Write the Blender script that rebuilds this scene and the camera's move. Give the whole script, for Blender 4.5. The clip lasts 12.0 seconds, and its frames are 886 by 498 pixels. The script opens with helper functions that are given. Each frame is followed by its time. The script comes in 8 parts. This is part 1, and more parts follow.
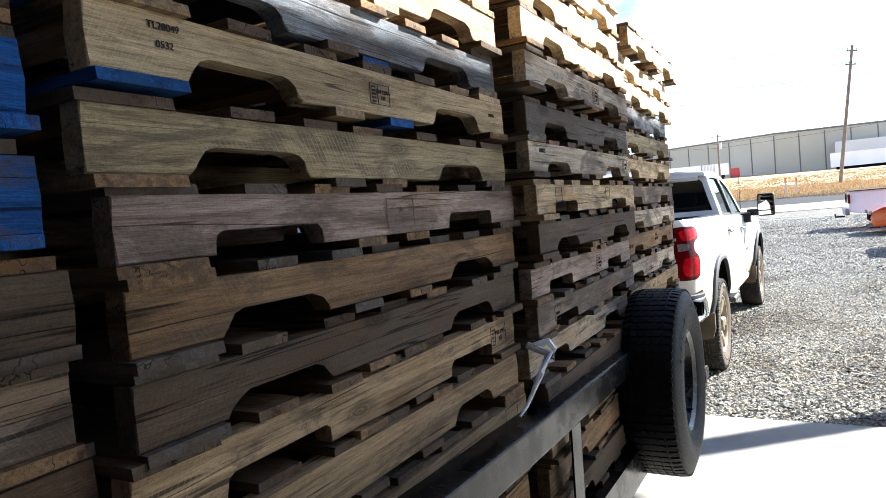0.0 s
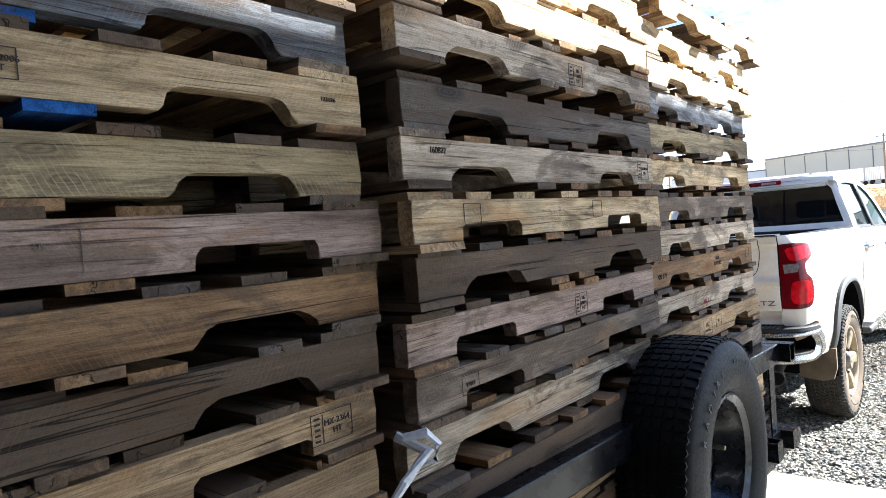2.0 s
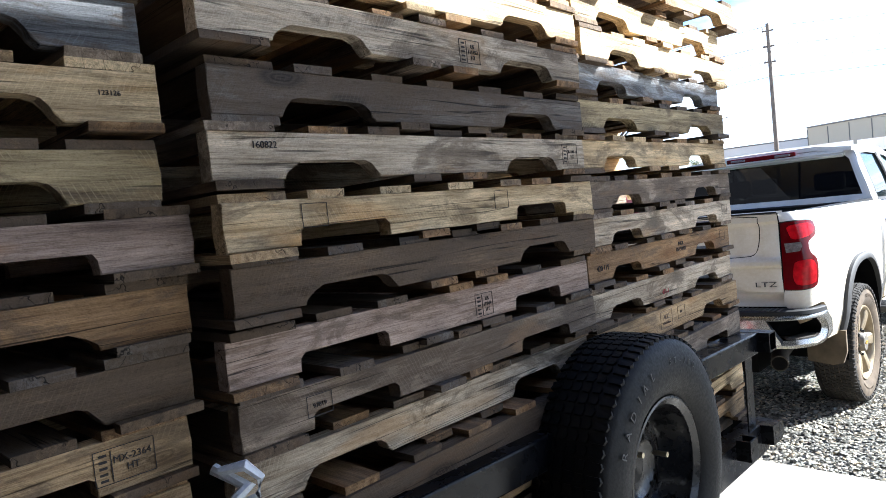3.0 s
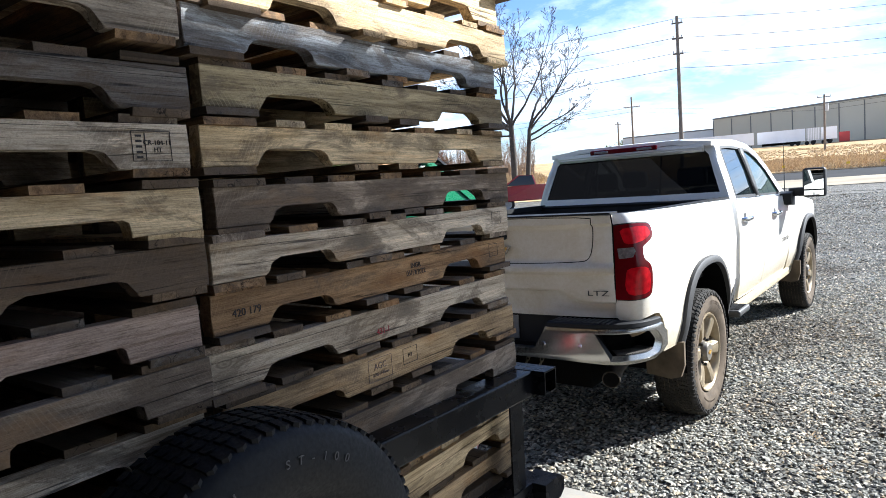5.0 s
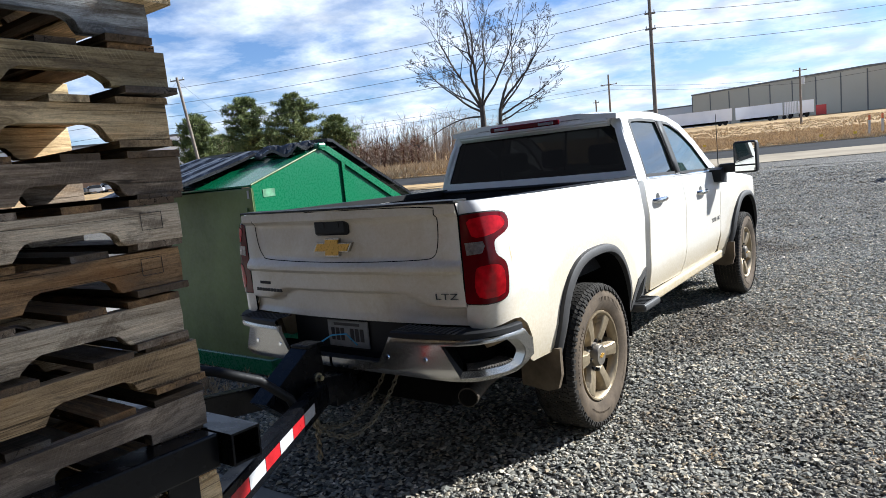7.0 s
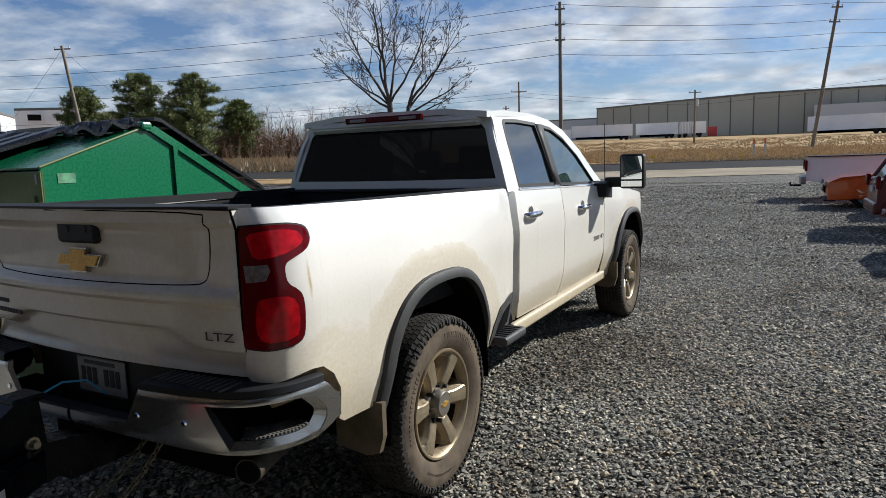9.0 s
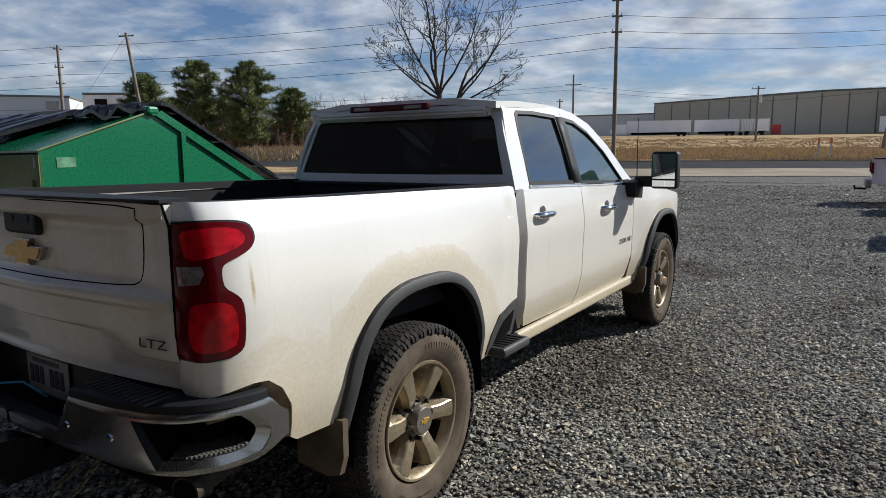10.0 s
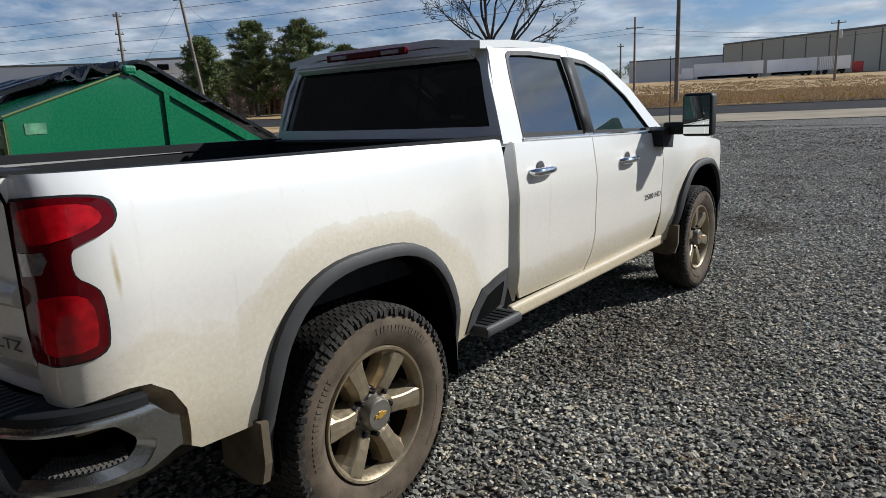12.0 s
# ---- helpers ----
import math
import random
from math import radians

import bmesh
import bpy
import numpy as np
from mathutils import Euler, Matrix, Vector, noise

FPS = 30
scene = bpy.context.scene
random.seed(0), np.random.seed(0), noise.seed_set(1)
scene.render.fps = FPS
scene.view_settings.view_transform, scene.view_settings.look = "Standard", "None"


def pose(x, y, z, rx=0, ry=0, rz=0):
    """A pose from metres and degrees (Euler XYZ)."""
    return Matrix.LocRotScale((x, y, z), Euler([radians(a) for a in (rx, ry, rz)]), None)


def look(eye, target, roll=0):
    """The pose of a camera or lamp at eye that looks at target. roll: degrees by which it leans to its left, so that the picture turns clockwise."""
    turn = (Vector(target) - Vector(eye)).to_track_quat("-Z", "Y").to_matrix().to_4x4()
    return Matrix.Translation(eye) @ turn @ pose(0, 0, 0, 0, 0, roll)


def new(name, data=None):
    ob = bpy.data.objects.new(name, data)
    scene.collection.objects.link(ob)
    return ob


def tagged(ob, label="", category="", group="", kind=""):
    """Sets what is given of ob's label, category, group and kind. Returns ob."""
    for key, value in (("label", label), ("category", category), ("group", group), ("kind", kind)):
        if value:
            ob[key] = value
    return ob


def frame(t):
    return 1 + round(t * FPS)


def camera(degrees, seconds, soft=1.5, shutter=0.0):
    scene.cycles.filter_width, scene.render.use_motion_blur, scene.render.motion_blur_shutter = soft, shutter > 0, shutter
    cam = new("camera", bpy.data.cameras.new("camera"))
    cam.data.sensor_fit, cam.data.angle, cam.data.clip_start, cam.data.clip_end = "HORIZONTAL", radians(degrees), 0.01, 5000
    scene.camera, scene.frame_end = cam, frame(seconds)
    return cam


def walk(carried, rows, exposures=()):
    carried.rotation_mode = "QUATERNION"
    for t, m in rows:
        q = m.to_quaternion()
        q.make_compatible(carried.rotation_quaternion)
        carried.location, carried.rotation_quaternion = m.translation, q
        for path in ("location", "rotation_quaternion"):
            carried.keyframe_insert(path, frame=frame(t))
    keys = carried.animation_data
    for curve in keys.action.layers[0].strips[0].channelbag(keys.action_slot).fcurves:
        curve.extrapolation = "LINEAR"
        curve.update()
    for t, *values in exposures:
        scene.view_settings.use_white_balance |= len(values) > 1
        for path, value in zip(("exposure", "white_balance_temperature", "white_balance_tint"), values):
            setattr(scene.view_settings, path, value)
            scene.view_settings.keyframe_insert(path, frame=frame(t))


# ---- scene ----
cam = camera(67.9, 12.0, soft=0.6)
PATH = [
    (0, (0.367, -0.353, 1.719), (0.264, 1.642, 1.624), -4.9),
    (0.5, (0.508, -0.237, 1.723), (0.234, 1.743, 1.65), -5.0),
    (1, (0.602, -0.049, 1.741), (0.237, 1.915, 1.659), -3.2),
    (1.5, (0.697, 0.151, 1.735), (0.324, 2.115, 1.693), -5.7),
    (2, (0.886, 0.286, 1.72), (0.399, 2.225, 1.675), -4.5),
    (2.5, (1.037, 0.41, 1.725), (0.472, 2.327, 1.652), -5.1),
    (4.5, (1.641, 1.056, 1.747), (1.03, 2.955, 1.599), -6.6),
    (5, (1.741, 1.319, 1.753), (1.377, 3.277, 1.567), -4.2),
    (5.5, (1.901, 1.507, 1.727), (1.577, 3.466, 1.484), -7.2),
    (6, (2.126, 1.684, 1.718), (1.71, 3.629, 1.518), -4.6),
    (6.5, (2.302, 1.884, 1.703), (1.967, 3.843, 1.476), -6.1),
    (8.5, (2.746, 2.773, 1.679), (2.534, 4.744, 1.415), -1.6),
    (9, (2.8, 2.972, 1.67), (2.756, 4.954, 1.404), -1.9),
    (9.5, (2.985, 3.132, 1.677), (2.847, 5.111, 1.422), -2.3),
    (10, (3.086, 3.29, 1.673), (2.893, 5.259, 1.386), -0.5),
    (10.5, (3.107, 3.512, 1.669), (2.998, 5.482, 1.341), 0.3),
    (11, (3.215, 3.665, 1.652), (3.126, 5.62, 1.24), -2.0),
    (11.5, (3.376, 3.772, 1.65), (3.132, 5.716, 1.244), -3.0),
    (12, (3.461, 3.806, 1.646), (3.086, 5.726, 1.229), -2.6),
]
# the camera opens up in the shade and stops down on the bright yard
EXPOSURE = [(0.0, 2.55, 5850, 8), (1.0, 2.97, 5800, 8), (1.5, 2.98, 5750, 8), (2.5, 2.80, 5650, 8), (4.5, 2.03, 5600, 8), (5.5, 1.76, 5750, 8), (6.0, 1.62, 5700, 8), (6.5, 1.38, 5700, 8), (8.5, 0.88, 5950, 8), (9.0, 0.48, 5950, 8), (9.5, 0.34, 5950, 8), (11.0, 0.25, 5850, 8), (12.0, 0.25, 5800, 8)]
walk(cam, [(t, look(eye, goal, lean)) for t, eye, goal, lean in PATH], EXPOSURE)

# ---- sky, sun and exposure ----
SUN_AZ, SUN_EL = 65.0, 32.0
world = bpy.data.worlds.new("sky")
scene.world = world
world.use_nodes = True
wn, wl = world.node_tree.nodes, world.node_tree.links
wn.clear()
w_out = wn.new("ShaderNodeOutputWorld")
w_bg = wn.new("ShaderNodeBackground")
w_bg.inputs["Strength"].default_value = 0.049
w_sky = wn.new("ShaderNodeTexSky")
w_sky.sky_type, w_sky.sun_disc = "NISHITA", False
w_sky.sun_elevation, w_sky.sun_rotation = radians(SUN_EL), radians(SUN_AZ)
w_sky.air_density, w_sky.dust_density, w_sky.ozone_density = 1.1, 0.3, 3.0
w_co = wn.new("ShaderNodeTexCoord")
w_sep = wn.new("ShaderNodeSeparateXYZ")
wl.new(w_co.outputs["Generated"], w_sep.inputs[0])
# clouds lie on a flat layer: the direction divided by its height
w_add = wn.new("ShaderNodeMath")
w_add.operation, w_add.inputs[1].default_value = "ADD", 0.20
wl.new(w_sep.outputs["Z"], w_add.inputs[0])
w_max = wn.new("ShaderNodeMath")
w_max.operation, w_max.inputs[1].default_value = "MAXIMUM", 0.05
wl.new(w_add.outputs[0], w_max.inputs[0])
w_div = wn.new("ShaderNodeVectorMath")
w_div.operation = "DIVIDE"
w_cmb = wn.new("ShaderNodeCombineXYZ")
for k in range(3):
    wl.new(w_max.outputs[0], w_cmb.inputs[k])
wl.new(w_co.outputs["Generated"], w_div.inputs[0])
wl.new(w_cmb.outputs[0], w_div.inputs[1])
w_map = wn.new("ShaderNodeMapping")
w_map.inputs["Scale"].default_value = (1.5, 1.6, 0.0)
w_map.inputs["Location"].default_value = (3.1, 0.4, 0.0)
w_map.inputs["Rotation"].default_value = (0, 0, radians(12))
wl.new(w_div.outputs[0], w_map.inputs["Vector"])
w_noise = wn.new("ShaderNodeTexNoise")
w_noise.inputs["Scale"].default_value = 1.0
w_noise.inputs["Detail"].default_value = 9.0
w_noise.inputs["Roughness"].default_value = 0.62
w_noise.inputs["Distortion"].default_value = 0.15
wl.new(w_map.outputs[0], w_noise.inputs["Vector"])
w_ramp = wn.new("ShaderNodeValToRGB")
w_ramp.color_ramp.elements[0].position, w_ramp.color_ramp.elements[1].position = 0.40, 0.63
wl.new(w_noise.outputs["Fac"], w_ramp.inputs[0])
w_mix = wn.new("ShaderNodeMixRGB")
# sunlit tops and greyer bellies of the clouds
w_n2 = wn.new("ShaderNodeTexNoise")
w_n2.inputs["Scale"].default_value, w_n2.inputs["Detail"].default_value = 3.2, 7.0
wl.new(w_map.outputs[0], w_n2.inputs["Vector"])
w_r2 = wn.new("ShaderNodeValToRGB")
w_r2.color_ramp.elements[0].position, w_r2.color_ramp.elements[0].color = 0.36, (6.6, 6.9, 7.5, 1)
w_r2.color_ramp.elements[1].position, w_r2.color_ramp.elements[1].color = 0.64, (12.0, 12.0, 12.0, 1)
wl.new(w_n2.outputs["Fac"], w_r2.inputs[0])
wl.new(w_r2.outputs[0], w_mix.inputs["Color2"])
# clouds lie low and thin out to an unseen clear zenith, weakening fill light
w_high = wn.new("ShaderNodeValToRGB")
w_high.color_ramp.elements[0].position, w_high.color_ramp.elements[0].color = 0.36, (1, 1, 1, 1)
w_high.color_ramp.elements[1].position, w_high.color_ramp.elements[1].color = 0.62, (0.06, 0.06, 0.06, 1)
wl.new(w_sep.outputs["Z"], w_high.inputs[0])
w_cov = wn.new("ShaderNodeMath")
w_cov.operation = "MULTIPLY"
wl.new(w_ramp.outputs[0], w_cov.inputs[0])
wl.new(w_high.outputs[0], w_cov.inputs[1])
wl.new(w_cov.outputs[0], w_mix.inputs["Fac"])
w_blue = wn.new("ShaderNodeMixRGB")
w_blue.blend_type, w_blue.inputs["Fac"].default_value, w_blue.inputs["Color2"].default_value = "MULTIPLY", 1.0, (0.95, 1.0, 1.2, 1)
wl.new(w_sky.outputs[0], w_blue.inputs["Color1"])
wl.new(w_blue.outputs[0], w_mix.inputs["Color1"])
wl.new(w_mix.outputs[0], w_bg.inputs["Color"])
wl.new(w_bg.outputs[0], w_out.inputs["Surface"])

sun_data = bpy.data.lights.new("sun", "SUN")
sun_data.energy, sun_data.angle, sun_data.color = 5.0, radians(0.55), (1.0, 0.94, 0.85)
sun = new("sun", sun_data)
saz, sel = radians(SUN_AZ), radians(SUN_EL)
sun.matrix_world = look((20 * math.sin(saz) * math.cos(sel), 20 * math.cos(saz) * math.cos(sel), 20 * math.sin(sel)), (0, 0, 0))

# ---- materials ----
def mat_base(name):
    m = bpy.data.materials.new(name)
    m.use_nodes = True
    nt = m.node_tree
    return m, nt.nodes, nt.links, nt.nodes["Principled BSDF"]


def ramp_node(n, stops):
    r = n.new("ShaderNodeValToRGB")
    els = r.color_ramp.elements
    while len(els) < len(stops):
        els.new(0.5)
    for e, (p, c) in zip(els, stops):
        e.position, e.color = p, (*c, 1) if len(c) == 3 else c
    return r


def noise_node(n, l, vec, scale, detail=5.0, rough=0.55, dist=0.0):
    t = n.new("ShaderNodeTexNoise")
    t.inputs["Scale"].default_value, t.inputs["Detail"].default_value = scale, detail
    t.inputs["Roughness"].default_value, t.inputs["Distortion"].default_value = rough, dist
    if vec:
        l.new(vec, t.inputs["Vector"])
    return t


def bump_node(n, l, height, bsdf, strength, dist=0.01):
    b = n.new("ShaderNodeBump")
    b.inputs["Strength"].default_value, b.inputs["Distance"].default_value = strength, dist
    l.new(height, b.inputs["Height"])
    l.new(b.outputs[0], bsdf.inputs["Normal"])
    return b


def shade_of(c, k):
    return tuple(min(1.0, v * k) for v in c)


def mixed(n, l, fac, a, b, mode="MIX"):
    m = n.new("ShaderNodeMixRGB")
    m.blend_type = mode
    for sock, v in (("Fac", fac), ("Color1", a), ("Color2", b)):
        if isinstance(v, (int, float)):
            m.inputs[sock].default_value = v
        elif isinstance(v, tuple):
            m.inputs[sock].default_value = (*v, 1)
        else:
            l.new(v, m.inputs[sock])
    return m.outputs[0]


def worn(name, color, rough=0.5, metal=0.0, spread=0.25, scale=3.0, fine=60.0, bump=0.05, coat=0.0, spec=0.5):
    """Paint, plastic, rubber or metal with blotches and fine grain."""
    m, n, l, b = mat_base(name)
    co = n.new("ShaderNodeTexCoord").outputs["Object"]
    a = noise_node(n, l, co, scale, 5)
    r = ramp_node(n, [(0.3, shade_of(color, 1 - spread)), (0.7, shade_of(color, 1 + spread * 0.6))])
    l.new(a.outputs["Fac"], r.inputs[0])
    l.new(r.outputs[0], b.inputs["Base Color"])
    f = noise_node(n, l, co, fine, 3)
    rr = ramp_node(n, [(0.3, (max(0, rough - 0.1),) * 3), (0.75, (min(1, rough + 0.15),) * 3)])
    l.new(f.outputs["Fac"], rr.inputs[0])
    l.new(rr.outputs[0], b.inputs["Roughness"])
    b.inputs["Metallic"].default_value = metal
    b.inputs["Coat Weight"].default_value = coat
    b.inputs["Specular IOR Level"].default_value = spec
    if bump:
        bump_node(n, l, f.outputs["Fac"], b, bump, 0.004)
    return m


def wood(name, light, dark, saw=0.0, knots=True, grey=0.0):
    """Sawn pallet timber, grain along local x."""
    m, n, l, b = mat_base(name)
    tc = n.new("ShaderNodeTexCoord")
    info = n.new("ShaderNodeObjectInfo")
    off = n.new("ShaderNodeVectorMath")
    off.operation = "SCALE"
    off.inputs[0].default_value = (37.0, 11.0, 23.0)
    l.new(info.outputs["Random"], off.inputs["Scale"])
    add = n.new("ShaderNodeVectorMath")
    l.new(tc.outputs["Object"], add.inputs[0])
    l.new(off.outputs[0], add.inputs[1])
    co = add.outputs[0]

    def stretched(x, yz, detail, rough, dist=0.0):
        mp = n.new("ShaderNodeMapping")
        mp.inputs["Scale"].default_value = (x, yz, yz)
        l.new(co, mp.inputs["Vector"])
        return noise_node(n, l, mp.outputs[0], 1.0, detail, rough, dist).outputs["Fac"]

    def through_ramp(fac, stops):
        r = ramp_node(n, stops)
        l.new(fac, r.inputs[0])
        return r.outputs[0]

    # broad bands of early and late wood, then fine fibre
    bands = stretched(2.2, 26, 4, 0.55, 0.8)
    mean = tuple((x * 0.62 + y * 0.38) for x, y in zip(light, dark))
    c = through_ramp(bands, [(0.26, shade_of(dark, 0.62)), (0.40, shade_of(mean, 0.92)), (0.55, light), (0.74, shade_of(light, 1.2))])
    fibre = stretched(22, 520, 5, 0.72)
    c = mixed(n, l, 0.9, c, through_ramp(fibre, [(0.33, (0.60, 0.56, 0.52)), (0.5, (1, 1, 1)), (0.68, (1.2, 1.19, 1.17))]), "MULTIPLY")
    # streaks of grain
    c = mixed(n, l, 0.9, c, through_ramp(stretched(4.5, 120, 4, 0.65, 0.4), [(0.36, (0.60, 0.56, 0.52)), (0.47, (0.95, 0.94, 0.93)), (0.54, (1, 1, 1)), (0.66, (1.22, 1.2, 1.17))]), "MULTIPLY")
    # each piece lighter or darker, warmer or greyer
    c = mixed(n, l, 0.8, c, through_ramp(info.outputs["Random"], [(0.0, (0.72, 0.69, 0.66)), (0.3, (1.0, 0.96, 0.90)), (0.6, (0.88, 0.86, 0.84)), (1.0, (1.14, 1.09, 1.02))]), "MULTIPLY")
    # broad lighter and darker stretches
    c = mixed(n, l, 0.9, c, through_ramp(stretched(1.6, 6, 3, 0.55, 0.3), [(0.34, (0.62, 0.60, 0.58)), (0.5, (1, 1, 1)), (0.66, (1.22, 1.2, 1.17))]), "MULTIPLY")
    # weathered stains with ragged edges
    stain = stretched(3.5, 11, 8, 0.72, 0.6)
    c = mixed(n, l, through_ramp(stain, [(0.535 - grey * 0.20, (0, 0, 0)), (0.585 - grey * 0.17, (0.5 + grey * 0.3,) * 3), (0.72, (0.95,) * 3)]), c, (0.115, 0.083, 0.055))
    # resin-stained patches
    c = mixed(n, l, through_ramp(stretched(2.4, 8, 5, 0.6, 0.5), [(0.57, (0, 0, 0)), (0.68, (0.55,) * 3)]), c, tuple(x * y for x, y in zip(mean, (0.95, 0.72, 0.48))))
    # grime in the pores
    c = mixed(n, l, 0.5, c, through_ramp(stretched(60, 170, 5, 0.8), [(0.34, (0.50, 0.47, 0.45)), (0.47, (1, 1, 1))]), "MULTIPLY")
    c = mixed(n, l, 0.45, c, through_ramp(stretched(260, 420, 3, 0.7), [(0.34, (0.62, 0.60, 0.58)), (0.5, (1, 1, 1)), (0.66, (1.16, 1.16, 1.15))]), "MULTIPLY")
    heights = fibre
    if knots:
        mk = n.new("ShaderNodeMapping")
        mk.inputs["Scale"].default_value = (4.6, 0.0, 13.0)
        l.new(co, mk.inputs["Vector"])
        wob = noise_node(n, l, mk.outputs[0], 3.0, 2, 0.5)
        warp = mixed(n, l, 0.12, mk.outputs[0], wob.outputs["Color"], "ADD")
        xyz = n.new("ShaderNodeSeparateXYZ")
        l.new(warp, xyz.inputs[0])
        face = n.new("ShaderNodeCombineXYZ")
        l.new(xyz.outputs["X"], face.inputs[0])
        l.new(xyz.outputs["Z"], face.inputs[1])
        v = n.new("ShaderNodeTexVoronoi")
        v.voronoi_dimensions = "2D"
        v.inputs["Scale"].default_value = 1.0
        l.new(face.outputs[0], v.inputs["Vector"])
        sepc = n.new("ShaderNodeSeparateColor")
        l.new(v.outputs["Color"], sepc.inputs[0])
        some = through_ramp(sepc.outputs[0], [(0.30, (1, 1, 1)), (0.34, (0, 0, 0))])
        ring = through_ramp(v.outputs["Distance"], [(0.0, (0.95,) * 3), (0.05, (0.5,) * 3), (0.09, (0.9,) * 3), (0.12, (0.4,) * 3), (0.16, (0.65,) * 3), (0.30, (0.0,) * 3)])
        c = mixed(n, l, mixed(n, l, 1.0, some, ring, "MULTIPLY"), c, shade_of(dark, 0.42))
    # drying cracks: thin long lines
    mc = n.new("ShaderNodeMapping")
    mc.inputs["Scale"].default_value = (0.55, 22, 22)
    l.new(co, mc.inputs["Vector"])
    ck = noise_node(n, l, mc.outputs[0], 1.0, 3, 0.5, 0.12)
    line = through_ramp(ck.outputs["Fac"], [(0.490, (0, 0, 0)), (0.497, (0.9,) * 3), (0.503, (0.9,) * 3), (0.510, (0, 0, 0))])
    where = through_ramp(stretched(2.6, 9, 2, 0.5), [(0.47, (0, 0, 0)), (0.54, (1.0,) * 3)])
    crack = mixed(n, l, 1.0, line, where, "MULTIPLY")
    c = mixed(n, l, crack, c, shade_of(dark, 0.16))
    if saw:
        # slanting marks of the mill saw
        ms = n.new("ShaderNodeMapping")
        ms.inputs["Rotation"].default_value = (0, radians(28), 0)
        l.new(co, ms.inputs["Vector"])
        wv = n.new("ShaderNodeTexWave")
        wv.inputs["Scale"].default_value, wv.inputs["Distortion"].default_value = 34.0, 3.2
        wv.inputs["Detail"].default_value, wv.inputs["Detail Scale"].default_value = 3.0, 0.6
        l.new(ms.outputs[0], wv.inputs["Vector"])
        thin = through_ramp(wv.outputs["Fac"], [(0.86, (0, 0, 0)), (0.99, (1, 1, 1))])
        patch = through_ramp(stretched(6, 14, 4, 0.6), [(0.46, (0, 0, 0)), (0.62, (saw * 0.42,) * 3)])
        marks = mixed(n, l, 1.0, thin, patch, "MULTIPLY")
        c = mixed(n, l, marks, c, shade_of(light, 1.35))
    c = mixed(n, l, 1.0, c, (0.985, 1.0, 1.03), "MULTIPLY")
    l.new(c, b.inputs["Base Color"])
    b.inputs["Roughness"].default_value = 0.85
    b.inputs["Specular IOR Level"].default_value = 0.22
    h = mixed(n, l, 1.0, heights, crack, "SUBTRACT")
    bump_node(n, l, h, b, 0.75, 0.003)
    return m


